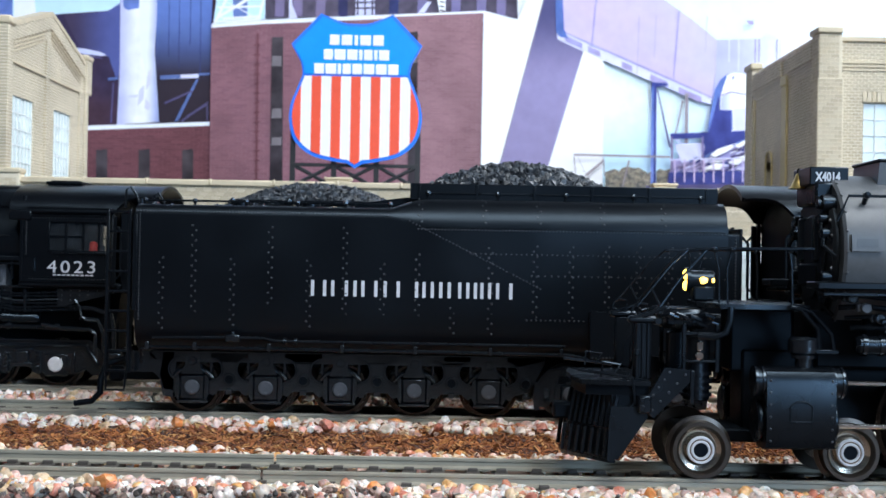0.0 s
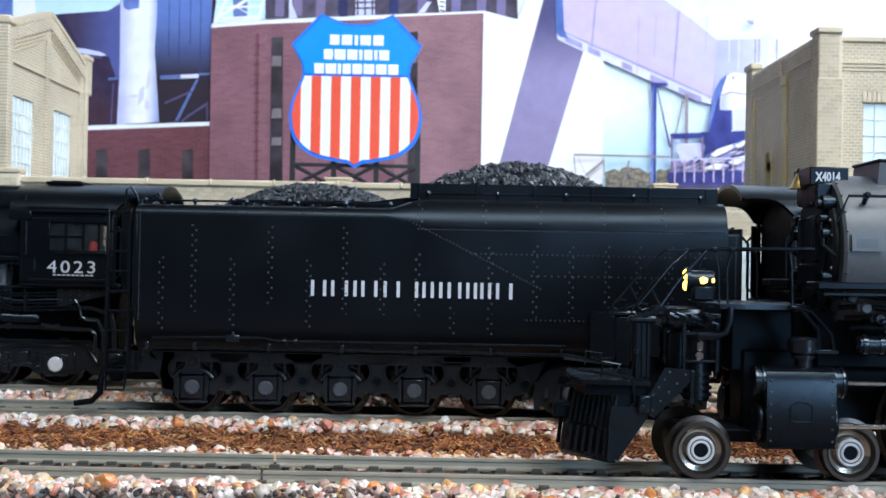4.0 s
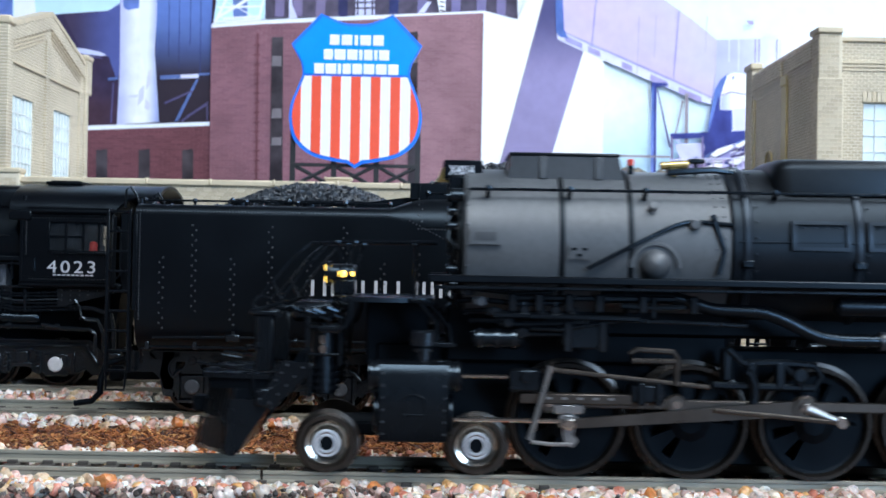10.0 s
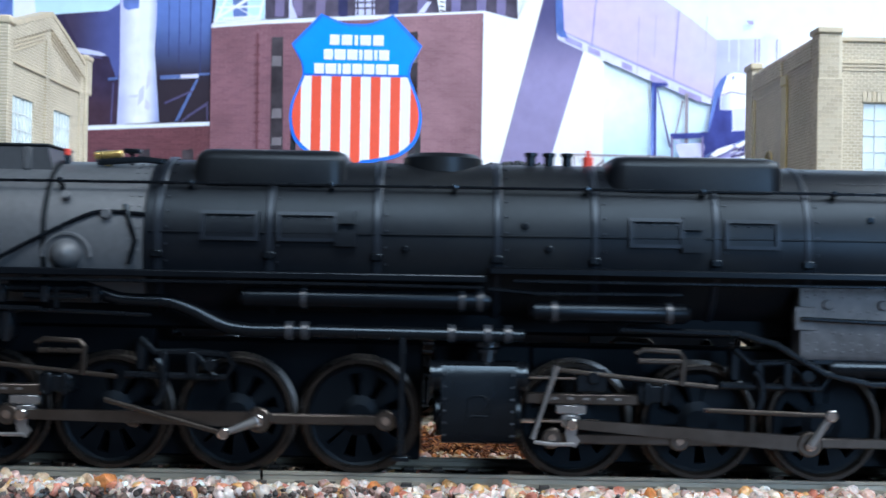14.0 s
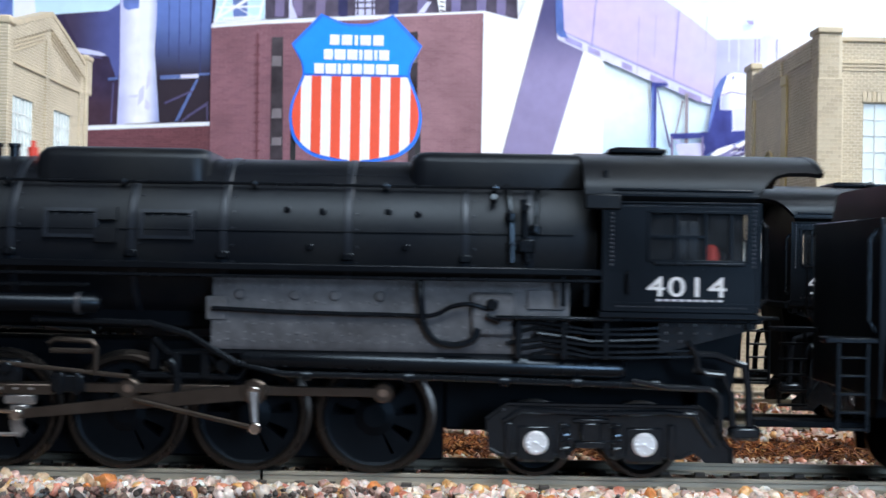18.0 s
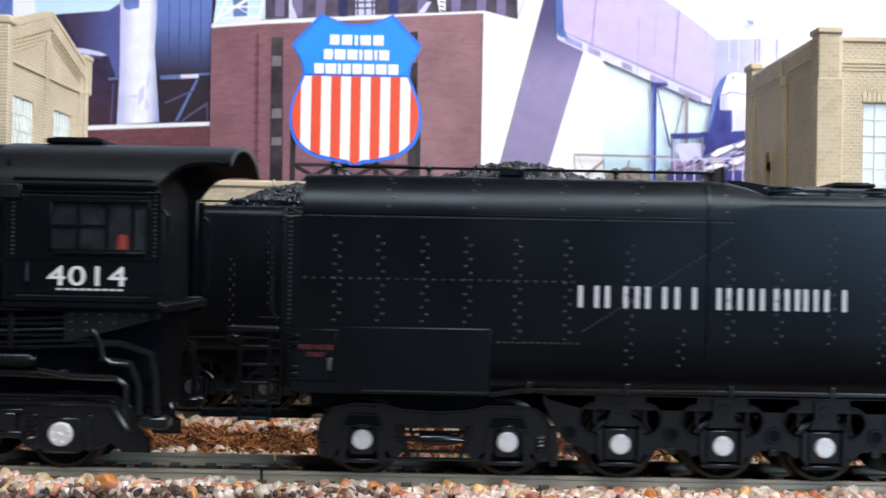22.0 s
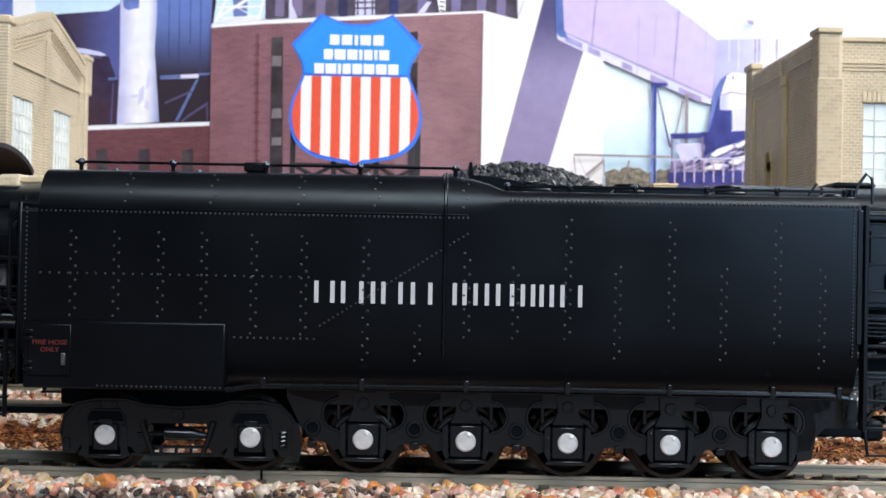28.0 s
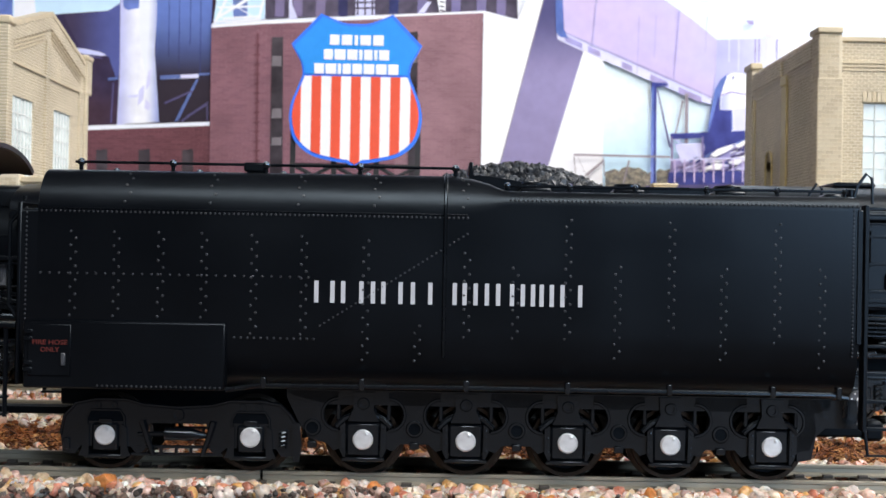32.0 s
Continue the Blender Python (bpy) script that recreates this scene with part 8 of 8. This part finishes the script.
            sub("crank_bolt", Form().cyl((d3 + CRANK, y2 + s * 0.5, z), (d3 + CRANK, y2 + s * 1.6, z), 1.0, 12, 0.2), BRIGHT, mp)
            cx = d1 + 3.0 + CRANK
            ch = part("crosshead", Form().box(cx - 1.7, cx + 1.7, s * 12.2, s * 14.2, z - 0.9, z + 1.6, 0.4).box(cx - 2.6, cx + 2.6, s * 12.4, s * 14.4, z + 1.4, z + 3.2, 0.3).prism([(cx - 0.9, z - 0.4), (cx + 1.1, z - 0.4), (cx + 0.7, z - 1.8), (cx + 1.5, z - 2.8), (cx + 0.6, z - 4), (cx - 0.6, z - 3.2), (cx - 1, z - 1.6)], "y", s * 14.4, s * 15.3), CROSS, L, "bright steel crosshead", at=(cx, s * 13.6, z))
            sub("union_link", Form().tube([(cx + 0.4, s * 15.4, z - 3.4), (cx - 3, s * 15.5, z - 3.4), (cx - 6.2, s * 15.6, z - 3.1)], 0.34, 8), CROSS, ch)
            sub("crosshead_pin", Form().cyl((cx, s * 15, z), (cx, s * 16.4, z), 1.0, 14, 0.2), BRIGHT, ch)
            # return crank and eccentric rod
            ec = part("eccentric_rod", Form().tube([(d3, s * 17.2, z), (d3 - 20.5, s * 16.2, z + 2.8)], 0.42, 8), DARKSTEEL, L, at=(d3, s * 17.2, z))
            sub("return_crank", Form().cyl((d3, s * 16.4, z), (d3, s * 17.8, z), 1.0, 12, 0.2), BRIGHT, ec)
    return L


def number_cab(L, words, dx=0.0, bold=0.015, spaced=1.0, ink_mat=None):
    for s in (-1, 1):
        g = text_form(words, -108.2 + dx, -95.2 + dx, 31.3, 34.6, -18.62, bold, 0.12, spaced)
        if s > 0:
            h = Form()
            g = h.add([(-101.65 * 2 + 2 * dx - x, -y, z) for x, y, z in g.v], g.f)
        part("cab_number", g, ink_mat or WHITE, L, "white cab number")
        b = Form()
        for i in range(9):
            a = -106.6 + dx + i * 1.25
            b.box(a, a + 0.85, min(s * 18.6, s * 18.72), max(s * 18.6, s * 18.72), 30.55, 30.9)
        part("small_lettering_bar", b, GREYLET, L)


loco_1 = make_locomotive()
loco_2 = copy_thing(loco_1, pose(-10.4 * MM, TRACK_2 * MM, 0, 0, 0, 180))
for ob in loco_2.children_recursive:
    if ob.name.startswith("axle_cap"):
        ob.data = ob.data.copy()
        ob.data.materials[0] = GREYCAP
loco_3 = copy_thing(loco_1, pose(1.5 * MM, TRACK_3 * MM, 0))
for ob in loco_2.children_recursive + loco_3.children_recursive:
    if ob.name.split(".")[0] in ("cab_roof", "boiler", "sand_box", "roof_eave", "smokebox_front"):
        ob.data = ob.data.copy()
        ob.data.materials[0] = BLACK
part("cab_curtain", Form().box(-89.4, -76, -15.6, 15.6, 26, 48, 0.4), DARK, loco_3, "dark canvas cab curtain")
number_cab(loco_1, "4014", 0.0, 0.004, 1.06), number_cab(loco_2, "4022", 1.6, 0.0, 1.25, GREYLET), number_cab(loco_3, "4023", 0.0, 0.0, 1.25, GREYLET)
part("board_number", text_form("X4014", -337.9, -333.5, 51.6, 53.3, -5.22, 0.03, 0.1), GREYLET, loco_1, "white number on a black board")
tender_1 = make_tender(CAP, False)
tender_2 = make_tender(GREYCAP, True)
tender_2.matrix_world = pose(-1.7 * MM, TRACK_2 * MM, 0, 0, 0, 180)
copy_thing(tender_1, pose(3.5 * MM, TRACK_3 * MM, 0))
letter_tender(tender_1, -1, -21.0, 23.0, 29.3, 32.9)
letter_tender(tender_2, 1, -17.7, 28.2, 28.0, 31.6)
for s in (-1, 1):
    part("hose_box_words", text_form("FIRE HOSE", -66.6, -60.9, 21.7, 22.5, -19.87, 0.02, 0.06) if s < 0 else mirror_y(Form().box(-66.6, -60.9, -19.95, -19.87, 21.7, 22.3)), REDLET, tender_1, "small red words")
part("hose_box_words", text_form("ONLY", -65.3, -62.2, 20.5, 21.3, -19.87, 0.02, 0.06), REDLET, tender_1, "small red words")
place_coal("coal_load", -42.7, 4.7, 59.8, 52.6, 21, (-1.7, TRACK_2), 180, "heaped black coal in a tender bunker")
place_coal("coal_load", -64, -16, 57.0, 50.6, 22, (3.5, TRACK_3), 0, "heaped black coal in a tender bunker")

# ---- movement of the near train: seconds and way travelled, in sheet units of 0.0948 mm ----
WAY = [(0, 0), (7.9, 0), (8, 3), (8.1, 14), (8.2, 36), (8.3, 66), (8.4, 103), (8.5, 144), (8.6, 190), (8.7, 238), (8.8, 285), (8.9, 325), (9, 361), (9.25, 450), (9.5, 534.5), (10, 675.3), (10.5, 802.3), (11, 937), (11.5, 1064), (12, 1197.4), (12.5, 1329), (13, 1450), (13.5, 1584.8), (14, 1719.5), (14.5, 1851), (16.5, 2372), (17, 2502), (17.5, 2626), (18, 2753), (18.5, 2891), (19, 3017), (19.5, 3142.5), (20, 3269), (20.5, 3408), (21, 3537), (21.5, 3663), (22, 3790.6), (22.5, 3919), (23, 4059), (23.5, 4184), (23.6, 4203), (23.7, 4224), (23.8, 4239), (23.9, 4247), (24, 4248), (32, 4248)]
WAY_MM = 0.0948


def travelled(t):
    """The way in mm by t seconds, on a monotone cubic through WAY."""
    i = max(k for k in range(len(WAY) - 1) if WAY[k][0] <= t or k == 0)

    def slope(k):
        if k <= 0 or k >= len(WAY) - 1:
            return 0.0
        a = (WAY[k][1] - WAY[k - 1][1]) / (WAY[k][0] - WAY[k - 1][0])
        b = (WAY[k + 1][1] - WAY[k][1]) / (WAY[k + 1][0] - WAY[k][0])
        return 0.0 if a * b <= 0 else 2 * a * b / (a + b)
    (t0, s0), (t1, s1) = WAY[i], WAY[i + 1]
    h = t1 - t0
    u = min(1.0, max(0.0, (t - t0) / h))
    s = (2 * u ** 3 - 3 * u * u + 1) * s0 + (u ** 3 - 2 * u * u + u) * h * slope(i) + (3 * u * u - 2 * u ** 3) * s1 + (u ** 3 - u * u) * h * slope(i + 1)
    return s * WAY_MM


def motions():
    times = [0.0, 7.8] + [8.0 + 0.1 * k for k in range(161)] + [24.2, 32.0]
    ways = [(t, travelled(t)) for t in times]
    end = ways[-1][1]
    for train in (loco_1, tender_1):
        walk(train, [(t, pose((end - w) * MM, 0, 0)) for t, w in ways])
    for ob in list(loco_1.children) + list(tender_1.children):
        base = ob.location.copy()
        x, y, z = base
        kind = ob.name.split(".")[0]
        if kind.endswith("wheelset"):
            r = z / MM
            first = math.degrees(crank_angle(x / MM, 0.0)) if kind == "driver_wheelset" else 0.0
            walk(ob, [(t, pose(x, y, z, 0, -first - math.degrees(w / r), 0)) for t, w in ways])
        elif kind in ("side_rod", "main_rod", "crosshead", "eccentric_rod", "combination_lever"):
            rows = []
            for t, w in ways:
                a = crank_angle(x / MM, w) + (0.0 if y < 0 else math.pi / 2)
                dx, dz = CRANK * (math.cos(a) - 1) * MM, CRANK * math.sin(a) * MM
                if kind == "combination_lever":
                    rows.append((t, pose(x, y, z, 0, -math.degrees(math.asin((0.2 + CRANK * math.cos(a)) / 12.0)), 0)))
                elif kind == "side_rod":
                    rows.append((t, pose(x + dx, y, z + dz)))
                elif kind == "main_rod":
                    lean = math.degrees(math.asin(CRANK * math.sin(a) / 39.4))
                    rows.append((t, pose(x + dx, y, z + dz, 0, -lean, 0)))
                elif kind == "crosshead":
                    lean = math.asin(CRANK * math.sin(a) / 39.4)
                    rows.append((t, pose(x + dx + 39.4 * (1 - math.cos(lean)) * MM, y, z)))
                else:
                    b = a - 1.83
                    ex, ez = 2.5 * math.cos(b), 2.5 * math.sin(b)
                    rows.append((t, pose(x + ex * MM, y, z + ez * MM, 0, -math.degrees(math.atan2(ez, 20.5)), 0)))
            walk(ob, rows)


def crank_angle(x, w):
    """Crank angle of the near side, counter-clockwise from the right, after w mm of way."""
    a = math.radians(66.0) + (w - travelled(12.0)) / DRIVER_R
    return a if x < -245 else a - math.radians(142)


motions()
